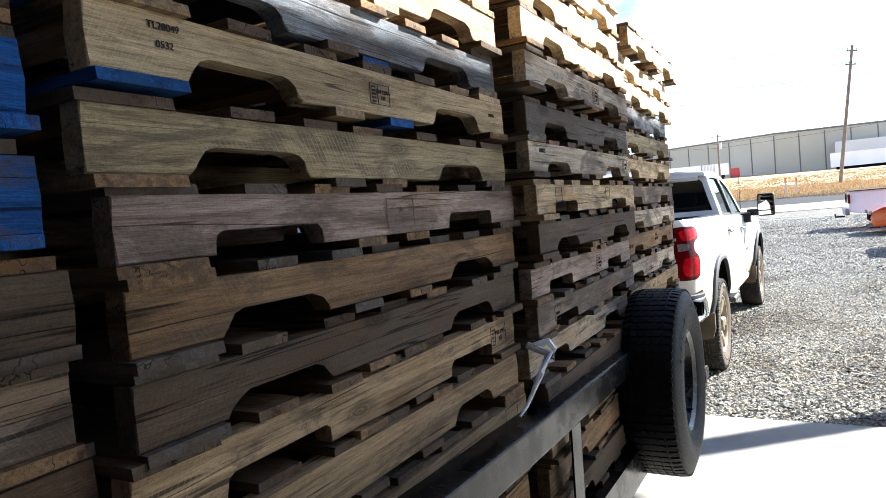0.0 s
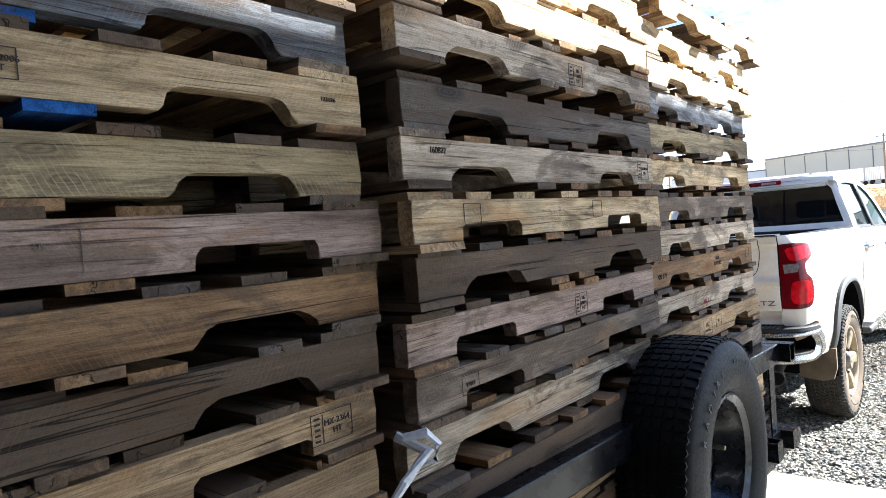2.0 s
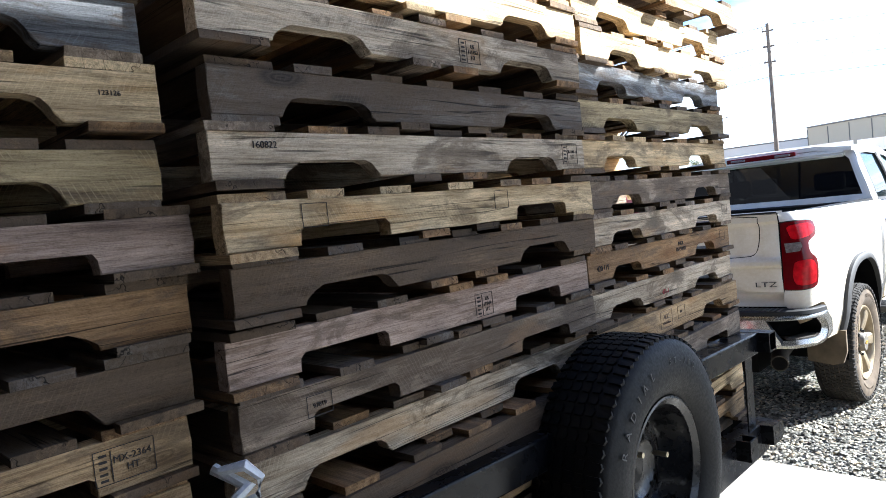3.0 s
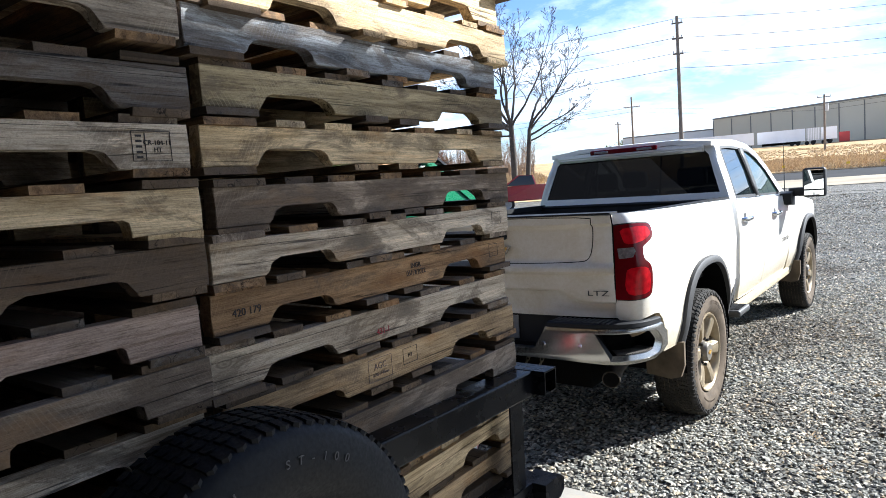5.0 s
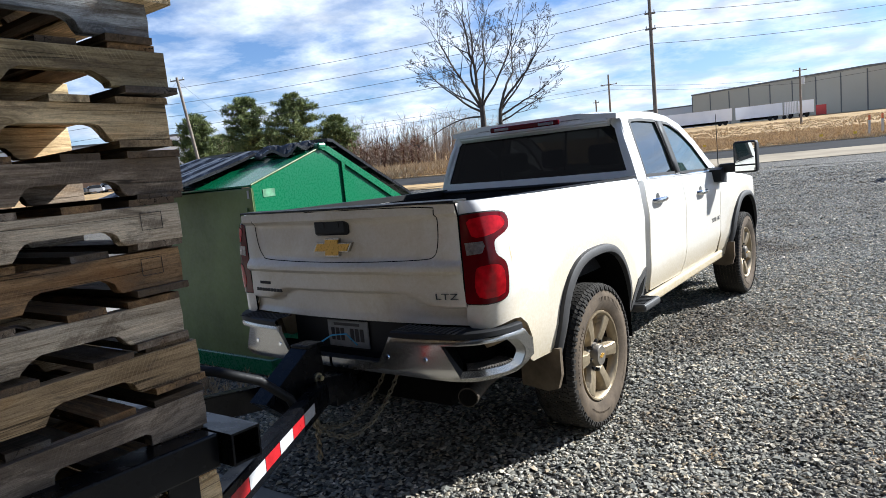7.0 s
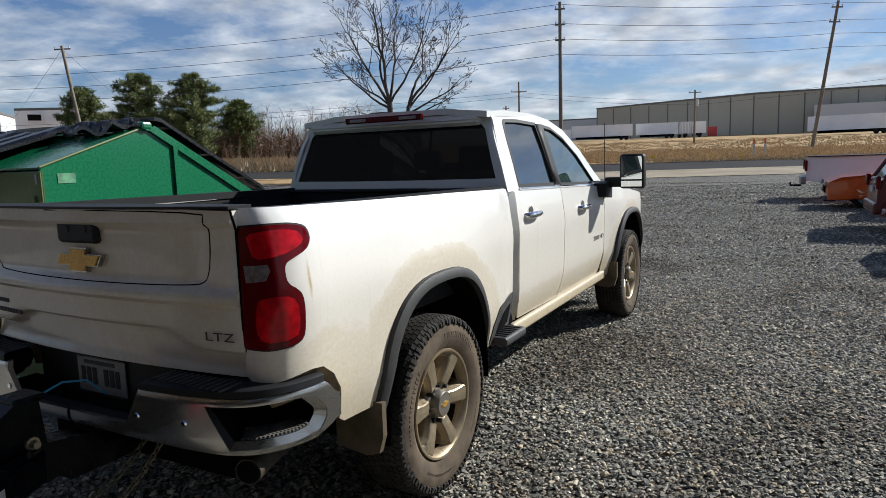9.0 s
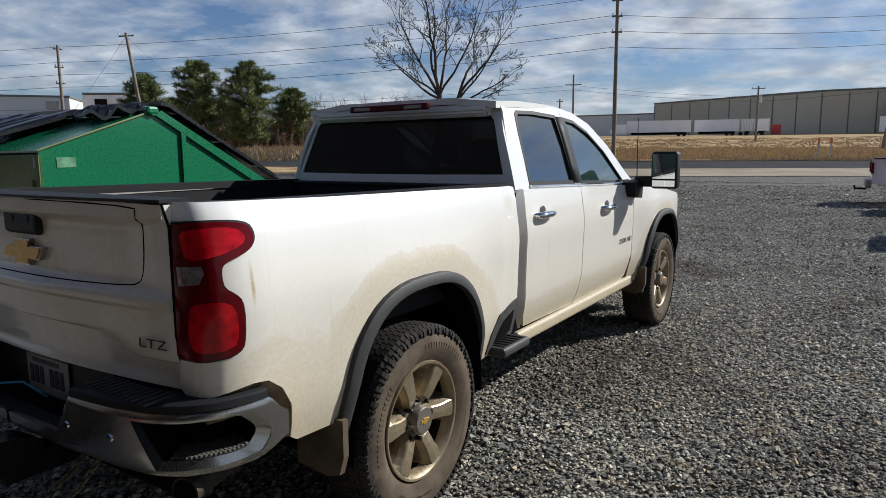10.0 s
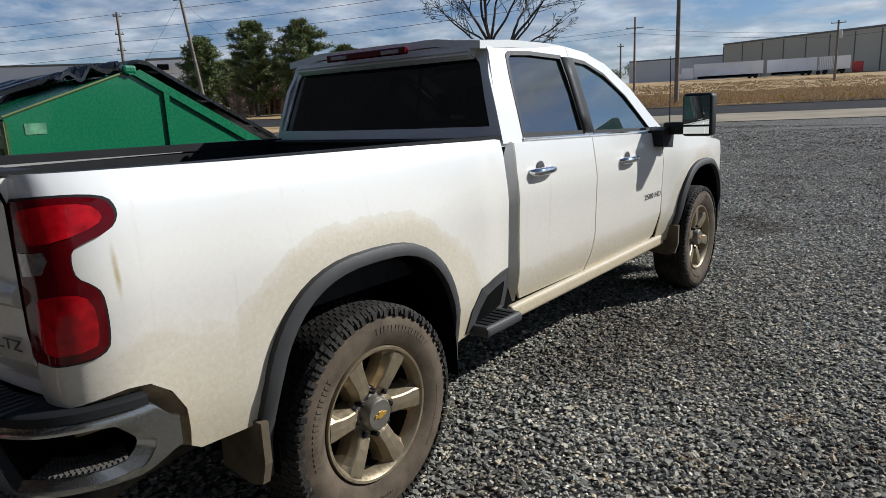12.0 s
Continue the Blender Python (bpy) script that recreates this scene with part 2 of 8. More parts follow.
def dirty_paint():
    """White truck paint under a veil of road dust, heaviest low down and thrown up round the wheels."""
    m, n, l, b = mat_base("dusty_white_paint")
    tc = n.new("ShaderNodeTexCoord")
    co = tc.outputs["Object"]
    flat = n.new("ShaderNodeVectorMath")
    flat.operation = "MULTIPLY"
    flat.inputs[1].default_value = (0, 1, 1)
    l.new(co, flat.inputs[0])
    sep = n.new("ShaderNodeSeparateXYZ")
    l.new(co, sep.inputs[0])
    big = noise_node(n, l, co, 2.2, 7, 0.68, 0.6)

    def math2(op, a, c):
        q = n.new("ShaderNodeMath")
        q.operation = op
        for k, v in enumerate((a, c)):
            if isinstance(v, (int, float)):
                q.inputs[k].default_value = v
            else:
                l.new(v, q.inputs[k])
        return q.outputs[0]

    wob = math2("MULTIPLY", math2("SUBTRACT", big.outputs["Fac"], 0.5), 0.55)

    def splash(y, z, r0, r1, most):
        d = n.new("ShaderNodeVectorMath")
        d.operation = "DISTANCE"
        l.new(flat.outputs[0], d.inputs[0])
        d.inputs[1].default_value = (0, y, z)
        r = ramp_node(n, [(r0, (most,) * 3), (r0 + (r1 - r0) * 0.75, (most * 0.75,) * 3), (r1, (0, 0, 0))])
        l.new(math2("ADD", d.outputs["Value"], math2("MULTIPLY", wob, 0.35)), r.inputs[0])
        return r.outputs[0]

    low = ramp_node(n, [(0.25, (0.95,) * 3), (0.31, (0.80,) * 3), (0.378, (0.62,) * 3), (0.40, (0.46,) * 3), (0.52, (0.40,) * 3), (0.64, (0.28,) * 3), (0.735, (0.05,) * 3)])
    l.new(math2("MULTIPLY", math2("ADD", sep.outputs["Z"], math2("MULTIPLY", wob, 0.28)), 0.5), low.inputs[0])
    fac = low.outputs[0]
    for y, z, r0, r1, most in ((0.015, 0.43, 0.80, 0.86, 0.66), (4.04, 0.43, 0.74, 0.80, 0.62), (-0.80, 0.68, 0.02, 0.46, 0.80), (-1.0, 0.9, 0.02, 0.18, 0.62)):
        fac = math2("MAXIMUM", fac, splash(y, z, r0, r1, most))
    # dust film on the tail end, made heavier to darken the shaded gate
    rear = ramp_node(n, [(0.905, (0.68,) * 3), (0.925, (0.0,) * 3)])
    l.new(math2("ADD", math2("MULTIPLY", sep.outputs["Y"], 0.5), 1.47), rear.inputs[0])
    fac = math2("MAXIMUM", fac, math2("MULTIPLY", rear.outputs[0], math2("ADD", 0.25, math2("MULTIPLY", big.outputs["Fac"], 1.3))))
    # a rusty run below the lamp's notch
    d = n.new("ShaderNodeVectorMath")
    d.operation = "MULTIPLY"
    d.inputs[1].default_value = (0, 9.0, 1)
    l.new(co, d.inputs[0])
    d2 = n.new("ShaderNodeVectorMath")
    d2.operation = "DISTANCE"
    l.new(d.outputs[0], d2.inputs[0])
    d2.inputs[1].default_value = (0, -0.935 * 9.0, 1.25)
    flatx = n.new("ShaderNodeVectorMath")
    flatx.operation = "MULTIPLY"
    flatx.inputs[1].default_value = (0, 1, 1)
    l.new(d.outputs[0], flatx.inputs[0])
    l.new(flatx.outputs[0], d2.inputs[0])
    rr2 = ramp_node(n, [(0.02, (0.95,) * 3), (0.07, (0.5,) * 3), (0.13, (0, 0, 0))])
    l.new(math2("ADD", d2.outputs["Value"], math2("MULTIPLY", wob, 0.3)), rr2.inputs[0])
    fac = math2("MAXIMUM", fac, rr2.outputs[0])
    fine = noise_node(n, l, co, 55, 5, 0.75)
    fr_ = ramp_node(n, [(0.32, (0.80, 0.80, 0.80)), (0.68, (1.08, 1.08, 1.08))])
    l.new(fine.outputs["Fac"], fr_.inputs[0])
    fac = mixed(n, l, 1.0, fac, fr_.outputs[0], "MULTIPLY")
    c = mixed(n, l, fac, (0.80, 0.79, 0.765), (0.42, 0.325, 0.165))
    # runs of dirty water and thin scratches
    mp = n.new("ShaderNodeMapping")
    mp.inputs["Scale"].default_value = (2, 16, 0.9)
    l.new(co, mp.inputs["Vector"])
    runs = noise_node(n, l, mp.outputs[0], 1.0, 6, 0.7, 0.3)
    sr = ramp_node(n, [(0.60, (0, 0, 0)), (0.74, (0.35, 0.35, 0.35))])
    l.new(runs.outputs["Fac"], sr.inputs[0])
    c = mixed(n, l, sr.outputs[0], c, (0.47, 0.40, 0.29))
    ms = n.new("ShaderNodeMapping")
    ms.inputs["Scale"].default_value = (1, 0.9, 3.2)
    ms.inputs["Rotation"].default_value = (radians(-22), 0, 0)
    l.new(co, ms.inputs["Vector"])
    scr = noise_node(n, l, ms.outputs[0], 1.6, 3, 0.5, 0.4)
    sl = ramp_node(n, [(0.4965, (0, 0, 0)), (0.4985, (0.7, 0.7, 0.7)), (0.5005, (0, 0, 0))])
    l.new(scr.outputs["Fac"], sl.inputs[0])
    c = mixed(n, l, sl.outputs[0], c, (0.78, 0.77, 0.74))
    spk = noise_node(n, l, co, 130, 2, 0.5)
    sk = ramp_node(n, [(0.75, (0, 0, 0)), (0.80, (0.7, 0.7, 0.7))])
    l.new(spk.outputs["Fac"], sk.inputs[0])
    c = mixed(n, l, sk.outputs[0], c, (0.25, 0.19, 0.12))
    l.new(c, b.inputs["Base Color"])
    rr = ramp_node(n, [(0.0, (0.22, 0.22, 0.22)), (0.5, (0.6, 0.6, 0.6))])
    l.new(fac, rr.inputs[0])
    l.new(rr.outputs[0], b.inputs["Roughness"])
    b.inputs["Coat Weight"].default_value, b.inputs["Coat Roughness"].default_value = 0.7, 0.05
    return m


def glass_mat(name, tint, alpha, ior=2.0, clear=0.35):
    """Tinted car glass: dark and glossy, partly see-through."""
    m, n, l, b = mat_base(name)
    b.inputs["Base Color"].default_value = (*tint, 1)
    b.inputs["Roughness"].default_value = 0.01
    b.inputs["IOR"].default_value = ior
    tr = n.new("ShaderNodeBsdfTransparent")
    tr.inputs[0].default_value = (clear, clear * 1.03, clear, 1)
    mx = n.new("ShaderNodeMixShader")
    mx.inputs[0].default_value = alpha
    l.new(tr.outputs[0], mx.inputs[1])
    l.new(b.outputs[0], mx.inputs[2])
    l.new(mx.outputs[0], n["Material Output"].inputs["Surface"])
    return m


def gravel_mat(name, scale, tones, bump=1.0):
    m, n, l, b = mat_base(name)
    co = n.new("ShaderNodeTexCoord").outputs["Object"]
    v = n.new("ShaderNodeTexVoronoi")
    v.inputs["Scale"].default_value = scale
    l.new(co, v.inputs["Vector"])
    sep = n.new("ShaderNodeSeparateColor")
    l.new(v.outputs["Color"], sep.inputs[0])
    r = ramp_node(n, tones)
    l.new(sep.outputs[0], r.inputs[0])
    # darkens towards cell edges: shade of the stone gaps put into the colour
    gap_shade = ramp_node(n, [(0.0, (1.05, 1.05, 1.05)), (0.35, (0.85, 0.85, 0.85)), (0.62, (0.16, 0.155, 0.15))])
    l.new(v.outputs["Distance"], gap_shade.inputs[0])
    c = mixed(n, l, 0.8, r.outputs[0], gap_shade.outputs[0], "MULTIPLY")
    big = noise_node(n, l, co, 0.55, 9, 0.8)
    bg = ramp_node(n, [(0.34, (0.50, 0.46, 0.40)), (0.46, (0.88, 0.86, 0.82)), (0.56, (1.0, 1.0, 1.0)), (0.66, (1.3, 1.27, 1.2))])
    l.new(big.outputs["Fac"], bg.inputs[0])
    c = mixed(n, l, 1.0, c, bg.outputs[0], "MULTIPLY")
    l.new(c, b.inputs["Base Color"])
    b.inputs["Roughness"].default_value = 0.85
    inv = n.new("ShaderNodeMath")
    inv.operation, inv.inputs[0].default_value = "SUBTRACT", 1.0
    l.new(v.outputs["Distance"], inv.inputs[1])
    bump_node(n, l, inv.outputs[0], b, bump, 0.03)
    return m


def stone_mat():
    m, n, l, b = mat_base("crushed_stone")
    g = n.new("ShaderNodeNewGeometry")
    r = ramp_node(n, [(0.0, (0.11, 0.114, 0.110)), (0.25, (0.185, 0.19, 0.182)), (0.52, (0.265, 0.265, 0.25)), (0.74, (0.35, 0.34, 0.305)), (0.86, (0.41, 0.345, 0.25)), (0.94, (0.50, 0.46, 0.39)), (1.0, (0.66, 0.63, 0.57))])
    l.new(g.outputs["Random Per Island"], r.inputs[0])
    co = n.new("ShaderNodeTexCoord").outputs["Object"]
    f = noise_node(n, l, co, 90, 4, 0.6)
    fr_ = ramp_node(n, [(0.3, (0.7, 0.7, 0.7)), (0.7, (1.1, 1.1, 1.1))])
    l.new(f.outputs["Fac"], fr_.inputs[0])
    c = mixed(n, l, 1.0, r.outputs[0], fr_.outputs[0], "MULTIPLY")
    big = noise_node(n, l, co, 0.6, 6, 0.65, 0.4)
    bg = ramp_node(n, [(0.36, (0.62, 0.57, 0.52)), (0.48, (1.04, 1.03, 1.0)), (0.62, (1.3, 1.3, 1.28))])
    l.new(big.outputs["Fac"], bg.inputs[0])
    c = mixed(n, l, 1.0, c, (1.03, 1.0, 0.94), "MULTIPLY")
    l.new(mixed(n, l, 1.0, c, bg.outputs[0], "MULTIPLY"), b.inputs["Base Color"])
    b.inputs["Roughness"].default_value, b.inputs["Specular IOR Level"].default_value = 0.85, 0.25
    return m


def concrete_mat():
    m, n, l, b = mat_base("broomed_concrete")
    co = n.new("ShaderNodeTexCoord").outputs["Object"]
    a = noise_node(n, l, co, 0.9, 7, 0.65)
    r = ramp_node(n, [(0.3, (0.25, 0.23, 0.195)), (0.6, (0.35, 0.33, 0.29)), (0.8, (0.40, 0.38, 0.34))])
    l.new(a.outputs["Fac"], r.inputs[0])
    mp = n.new("ShaderNodeMapping")
    mp.inputs["Scale"].default_value = (4, 90, 4)
    mp.inputs["Rotation"].default_value = (0, 0, radians(24))
    l.new(co, mp.inputs["Vector"])
    br = noise_node(n, l, mp.outputs[0], 2, 4, 0.6)
    f = noise_node(n, l, co, 120, 3)
    c = mixed(n, l, 0.25, r.outputs[0], br.outputs["Fac"], "MULTIPLY")
    st = noise_node(n, l, co, 2.6, 6, 0.7, 0.5)
    sr = ramp_node(n, [(0.55, (0, 0, 0)), (0.68, (0.55, 0.55, 0.55))])
    l.new(st.outputs["Fac"], sr.inputs[0])
    c = mixed(n, l, sr.outputs[0], c, (0.36, 0.29, 0.20))
    l.new(c, b.inputs["Base Color"])
    b.inputs["Roughness"].default_value = 0.9
    h = mixed(n, l, 0.5, br.outputs["Fac"], f.outputs["Fac"])
    bump_node(n, l, h, b, 0.35, 0.004)
    return m


def leaf_mat(name, a, c):
    m, n, l, b = mat_base(name)
    g = n.new("ShaderNodeNewGeometry")
    r = ramp_node(n, [(0.0, a), (1.0, c)])
    l.new(g.outputs["Random Per Island"], r.inputs[0])
    l.new(r.outputs[0], b.inputs["Base Color"])
    b.inputs["Roughness"].default_value = 0.7
    return m


def plain(name, color, rough=0.5, metal=0.0, spec=0.5):
    m, n, l, b = mat_base(name)
    b.inputs["Base Color"].default_value = (*color, 1)
    b.inputs["Roughness"].default_value, b.inputs["Metallic"].default_value = rough, metal
    b.inputs["Specular IOR Level"].default_value = spec
    return m


WOOD = {
    "yellow": wood("fresh_pine", (0.70, 0.55, 0.33), (0.52, 0.37, 0.19), saw=0.4),
    "tan": wood("tan_oak", (0.46, 0.335, 0.19), (0.26, 0.17, 0.088), saw=0.6),
    "green": wood("greenish_pine", (0.48, 0.39, 0.225), (0.32, 0.245, 0.135), saw=1.0, grey=0.15),
    "pink": wood("pinkish_hardwood", (0.42, 0.325, 0.265), (0.30, 0.22, 0.175), saw=0.2, knots=False, grey=0.1),
    "brown": wood("brown_oak", (0.34, 0.215, 0.108), (0.16, 0.093, 0.044), saw=0.5, grey=0.2),
    "dark": wood("dark_weathered_oak", (0.175, 0.125, 0.078), (0.065, 0.046, 0.029), saw=0.5, grey=0.5),
    "grey": wood("grey_weathered_wood", (0.37, 0.30, 0.225), (0.20, 0.15, 0.105), saw=0.3, grey=0.5),
    "white": wood("pale_weathered_wood", (0.62, 0.53, 0.40), (0.40, 0.32, 0.225), saw=0.4, grey=0.2),
    "black": wood("blackened_wood", (0.17, 0.152, 0.132), (0.06, 0.052, 0.045), saw=0.4, grey=0.6),
    "slate": wood("blue_grey_wood", (0.34, 0.37, 0.40), (0.18, 0.19, 0.205), saw=0.3, grey=0.3),
    "blue": wood("blue_painted_wood", (0.03, 0.14, 0.45), (0.02, 0.08, 0.27), knots=False),
}
M_PAINT = dirty_paint()
M_STEEL = worn("black_painted_steel", (0.004, 0.0045, 0.006), 0.24, 0.0, 0.4, 4, 12, 0.0, 0.0, 0.13)
M_RUBBER = worn("black_tyre_rubber", (0.007, 0.007, 0.0075), 0.58, 0, 0.4, 6, 120, 0.15, 0.0, 0.22)
M_TYRE_DUST = worn("dusty_tyre_rubber", (0.105, 0.080, 0.056), 0.88, 0, 0.45, 9, 90, 0.2, 0.0, 0.2)
M_TREAD = worn("truck_tyre_tread", (0.034, 0.031, 0.027), 0.85, 0, 0.6, 6, 90, 0.2, 0.0, 0.2)
M_PLASTIC = worn("textured_black_plastic", (0.014, 0.0142, 0.015), 0.55, 0, 0.25, 4, 200, 0.1, 0.0, 0.22)
M_TRIM = worn("grey_black_trim", (0.052, 0.051, 0.050), 0.55, 0, 0.25, 4, 150, 0.08, 0.0, 0.25)
M_CHROME = worn("chrome", (0.82, 0.82, 0.82), 0.07, 1.0, 0.12, 5, 40, 0.0)
M_RIM = worn("dusty_bronze_alloy", (0.36, 0.29, 0.19), 0.40, 0.70, 0.35, 7, 60, 0.03)
M_BUMPER = worn("dusty_chrome", (0.37, 0.36, 0.335), 0.22, 0.92, 0.06, 1.2, 400, 0.0)
M_EXHAUST = worn("rusty_exhaust_steel", (0.065, 0.052, 0.038), 0.6, 0.5, 0.4, 20, 60, 0.05)
M_CAP = worn("grey_hub_cap", (0.20, 0.18, 0.15), 0.45, 0.6, 0.2, 12, 60, 0.0)
M_RIMDARK = plain("shaded_rim_pocket", (0.010, 0.009, 0.008), 0.8, 0.0, 0.1)
M_BLACKRIM = worn("black_steel_rim", (0.007, 0.007, 0.008), 0.28, 0.0, 0.3, 5, 40, 0.02, 0.15, 0.4)
M_RED = worn("red_lens", (0.10, 0.0015, 0.004), 0.10, 0, 0.30, 9, 40, 0.0, 0.0, 0.25)
M_REDLIT = worn("bright_red_reflector", (0.46, 0.004, 0.010), 0.12, 0, 0.5, 22, 60, 0.0, 0.0, 0.25)
M_CLEAR = worn("clear_lens", (0.30, 0.26, 0.26), 0.15, 0.5, 0.4, 60, 120, 0.1, 0.8)
M_GLASS = glass_mat("tinted_glass", (0.003, 0.004, 0.006), 0.80, 1.36, 0.05)
M_SCREEN = glass_mat("clear_windscreen", (0.01, 0.012, 0.012), 0.25, 1.5, 0.85)
M_SIDEGLASS = glass_mat("side_glass", (0.010, 0.016, 0.018), 0.90, 3.1, 0.5)
# front panes: higher index and greener tint imitate their brighter sky reflection
M_FRONTGLASS = glass_mat("front_side_glass", (0.02, 0.045, 0.042), 0.92, 4.3, 0.7)
M_MIRROR = plain("mirror_glass", (0.85, 0.88, 0.86), 0.01, 1.0)
M_GOLD = worn("gold_emblem", (0.52, 0.30, 0.05), 0.3, 0.4, 0.15, 20, 60, 0.0)
M_GREEN = worn("green_painted_steel", (0.007, 0.14, 0.055), 0.28, 0.0, 0.05, 0.9, 60, 0.0, 0.35)
M_OLIVE = worn("olive_green_steel", (0.14, 0.19, 0.055), 0.5, 0.0, 0.4, 1.5, 30, 0.05, 0.0)
M_LID = worn("black_ribbed_lid", (0.008, 0.0085, 0.010), 0.30, 0, 0.3, 4, 80, 0.08)
# flat near-black: black parts, and the deep shade in holes, gaps and recesses
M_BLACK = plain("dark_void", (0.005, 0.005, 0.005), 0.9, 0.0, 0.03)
M_FAINTINK = plain("faint_stamp_ink", (0.17, 0.13, 0.11), 0.9)
M_INK = plain("stamp_ink", (0.035, 0.03, 0.028), 0.9)
M_REDINK = plain("red_marker", (0.35, 0.05, 0.06), 0.9)
M_CONC = concrete_mat()
M_STONE = stone_mat()
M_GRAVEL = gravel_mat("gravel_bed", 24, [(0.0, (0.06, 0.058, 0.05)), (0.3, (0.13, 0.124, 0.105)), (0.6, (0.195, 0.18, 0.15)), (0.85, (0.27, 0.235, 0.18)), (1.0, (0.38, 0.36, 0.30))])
M_BARK = worn("grey_bark", (0.055, 0.045, 0.036), 0.9, 0, 0.45, 3, 30, 0.4)
M_POLE = worn("weathered_pole_wood", (0.20, 0.165, 0.13), 0.9, 0, 0.3, 2, 30, 0.3)
M_NEEDLE = leaf_mat("pine_needles", (0.045, 0.070, 0.016), (0.19, 0.215, 0.06))
M_FLAP = worn("dusty_mud_flap", (0.12, 0.093, 0.062), 0.85, 0, 0.4, 8, 60, 0.1, 0.0, 0.2)
M_MUD = worn("dried_brown_mud", (0.20, 0.148, 0.09), 0.9, 0, 0.5, 14, 90, 0.3, 0.0, 0.1)
M_STUD = worn("worn_tread_studs", (0.11, 0.10, 0.088), 0.6, 0, 0.3, 20, 90, 0.1, 0.0, 0.3)
M_CHAIN = worn("dull_zinc_chain", (0.16, 0.135, 0.09), 0.5, 0.6, 0.4, 40, 80, 0.0)
M_LINER = worn("sprayed_bed_liner", (0.02, 0.02, 0.021), 0.8, 0, 0.3, 6, 160, 0.2, 0.0, 0.2)
M_TWIG = leaf_mat("bare_twigs", (0.15, 0.105, 0.075), (0.36, 0.27, 0.19))
M_DRYLEAF = leaf_mat("dry_leaves", (0.10, 0.05, 0.03), (0.2, 0.1, 0.06))
M_DRYGRASS = leaf_mat("dry_grass", (0.31, 0.205, 0.10), (0.66, 0.50, 0.29))
M_SIDING = worn("beige_metal_siding", (0.40, 0.375, 0.30), 0.5, 0.0, 0.10, 0.05, 2, 0.0)
M_SIDING2 = worn("pale_metal_siding", (0.55, 0.56, 0.56), 0.5, 0.0, 0.08, 0.05, 2, 0.0)
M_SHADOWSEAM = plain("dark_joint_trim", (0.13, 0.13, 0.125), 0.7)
M_WHITE = worn("white_trailer_skin", (0.84, 0.85, 0.87), 0.4, 0.0, 0.08, 0.3, 4, 0.0)
M_CARRIM = worn("grey_car_rim", (0.22, 0.22, 0.22), 0.35, 0.7, 0.2, 12, 60, 0.0)
M_ORANGE = worn("orange_car_paint", (0.62, 0.10, 0.012), 0.22, 0, 0.1, 2, 40, 0.0, 1.0)
M_MAROON = worn("maroon_car_paint", (0.085, 0.008, 0.011), 0.3, 0, 0.15, 2, 40, 0.0, 0.25, 0.3)
M_WHITECAR = worn("white_car_paint", (0.68, 0.69, 0.70), 0.25, 0, 0.06, 2, 40, 0.0, 0.6)
M_NUMPLATE = worn("dirty_number_plate", (0.20, 0.20, 0.195), 0.45, 0.0, 0.3, 14, 60, 0.0)
M_PLATE = plain("plate_white", (0.40, 0.40, 0.39), 0.45)
M_REFL_R = worn("red_reflective_tape", (0.38, 0.012, 0.016), 0.35, 0, 0.35, 12, 90, 0.0)
M_REFL_W = worn("silver_reflective_tape", (0.42, 0.42, 0.42), 0.35, 0, 0.3, 12, 90, 0.0)
M_YELLOW = plain("yellow_paint", (0.75, 0.50, 0.02), 0.45)
M_WRAP = worn("clear_plastic_wrap", (0.78, 0.80, 0.82), 0.22, 0, 0.2, 60, 160, 0.3)
M_BRASS = worn("zinc_bolt", (0.45, 0.40, 0.28), 0.35, 0.9, 0.2, 40, 80, 0.0)
M_ROOF = worn("canopy_metal", (0.35, 0.35, 0.34), 0.5, 0.3, 0.15, 1, 10, 0.0)
M_WIRE = plain("dark_cable", (0.03, 0.03, 0.03), 0.7)


# ---- building blocks ----
def box_into(bm, x0, x1, y0, y1, z0, z1):
    vs = [bm.verts.new((x, y, z)) for z in (z0, z1) for x, y in ((x0, y0), (x1, y0), (x1, y1), (x0, y1))]
    for f in ((3, 2, 1, 0), (4, 5, 6, 7), (0, 1, 5, 4), (1, 2, 6, 5), (2, 3, 7, 6), (3, 0, 4, 7)):
        bm.faces.new([vs[i] for i in f])
    return vs


def box(x0, x1, y0, y1, z0, z1, bevel=0.0, seg=2):
    bm = bmesh.new()
    box_into(bm, x0, x1, y0, y1, z0, z1)
    if bevel:
        bmesh.ops.bevel(bm, geom=bm.edges[:], offset=bevel, segments=seg, affect="EDGES", profile=0.5)
    return bm


def finish(name, bm, material, smooth=False):
    me = bpy.data.meshes.new(name)
    bmesh.ops.recalc_face_normals(bm, faces=bm.faces[:])
    if smooth:
        for f in bm.faces:
            f.smooth = True
    bm.to_mesh(me)
    bm.free()
    for m in material if isinstance(material, (list, tuple)) else [material]:
        me.materials.append(m)
    if smooth:
        me.set_sharp_from_angle(angle=radians(38))
    return me


def part(name, bm, material, parent=None, label="", smooth=False, m=None):
    me = bm if isinstance(bm, bpy.types.Mesh) else finish(name, bm, material, smooth)
    ob = new(name, me)
    if parent:
        ob.parent = parent
    if m is not None:
        ob.matrix_basis = m
    if label:
        ob["label"] = label
    return ob


def base(name, m, label, category, group="", kind=""):
    ob = new(name)
    ob.empty_display_size = 0.1
    ob.matrix_basis = m
    return tagged(ob, label, category, group, kind)


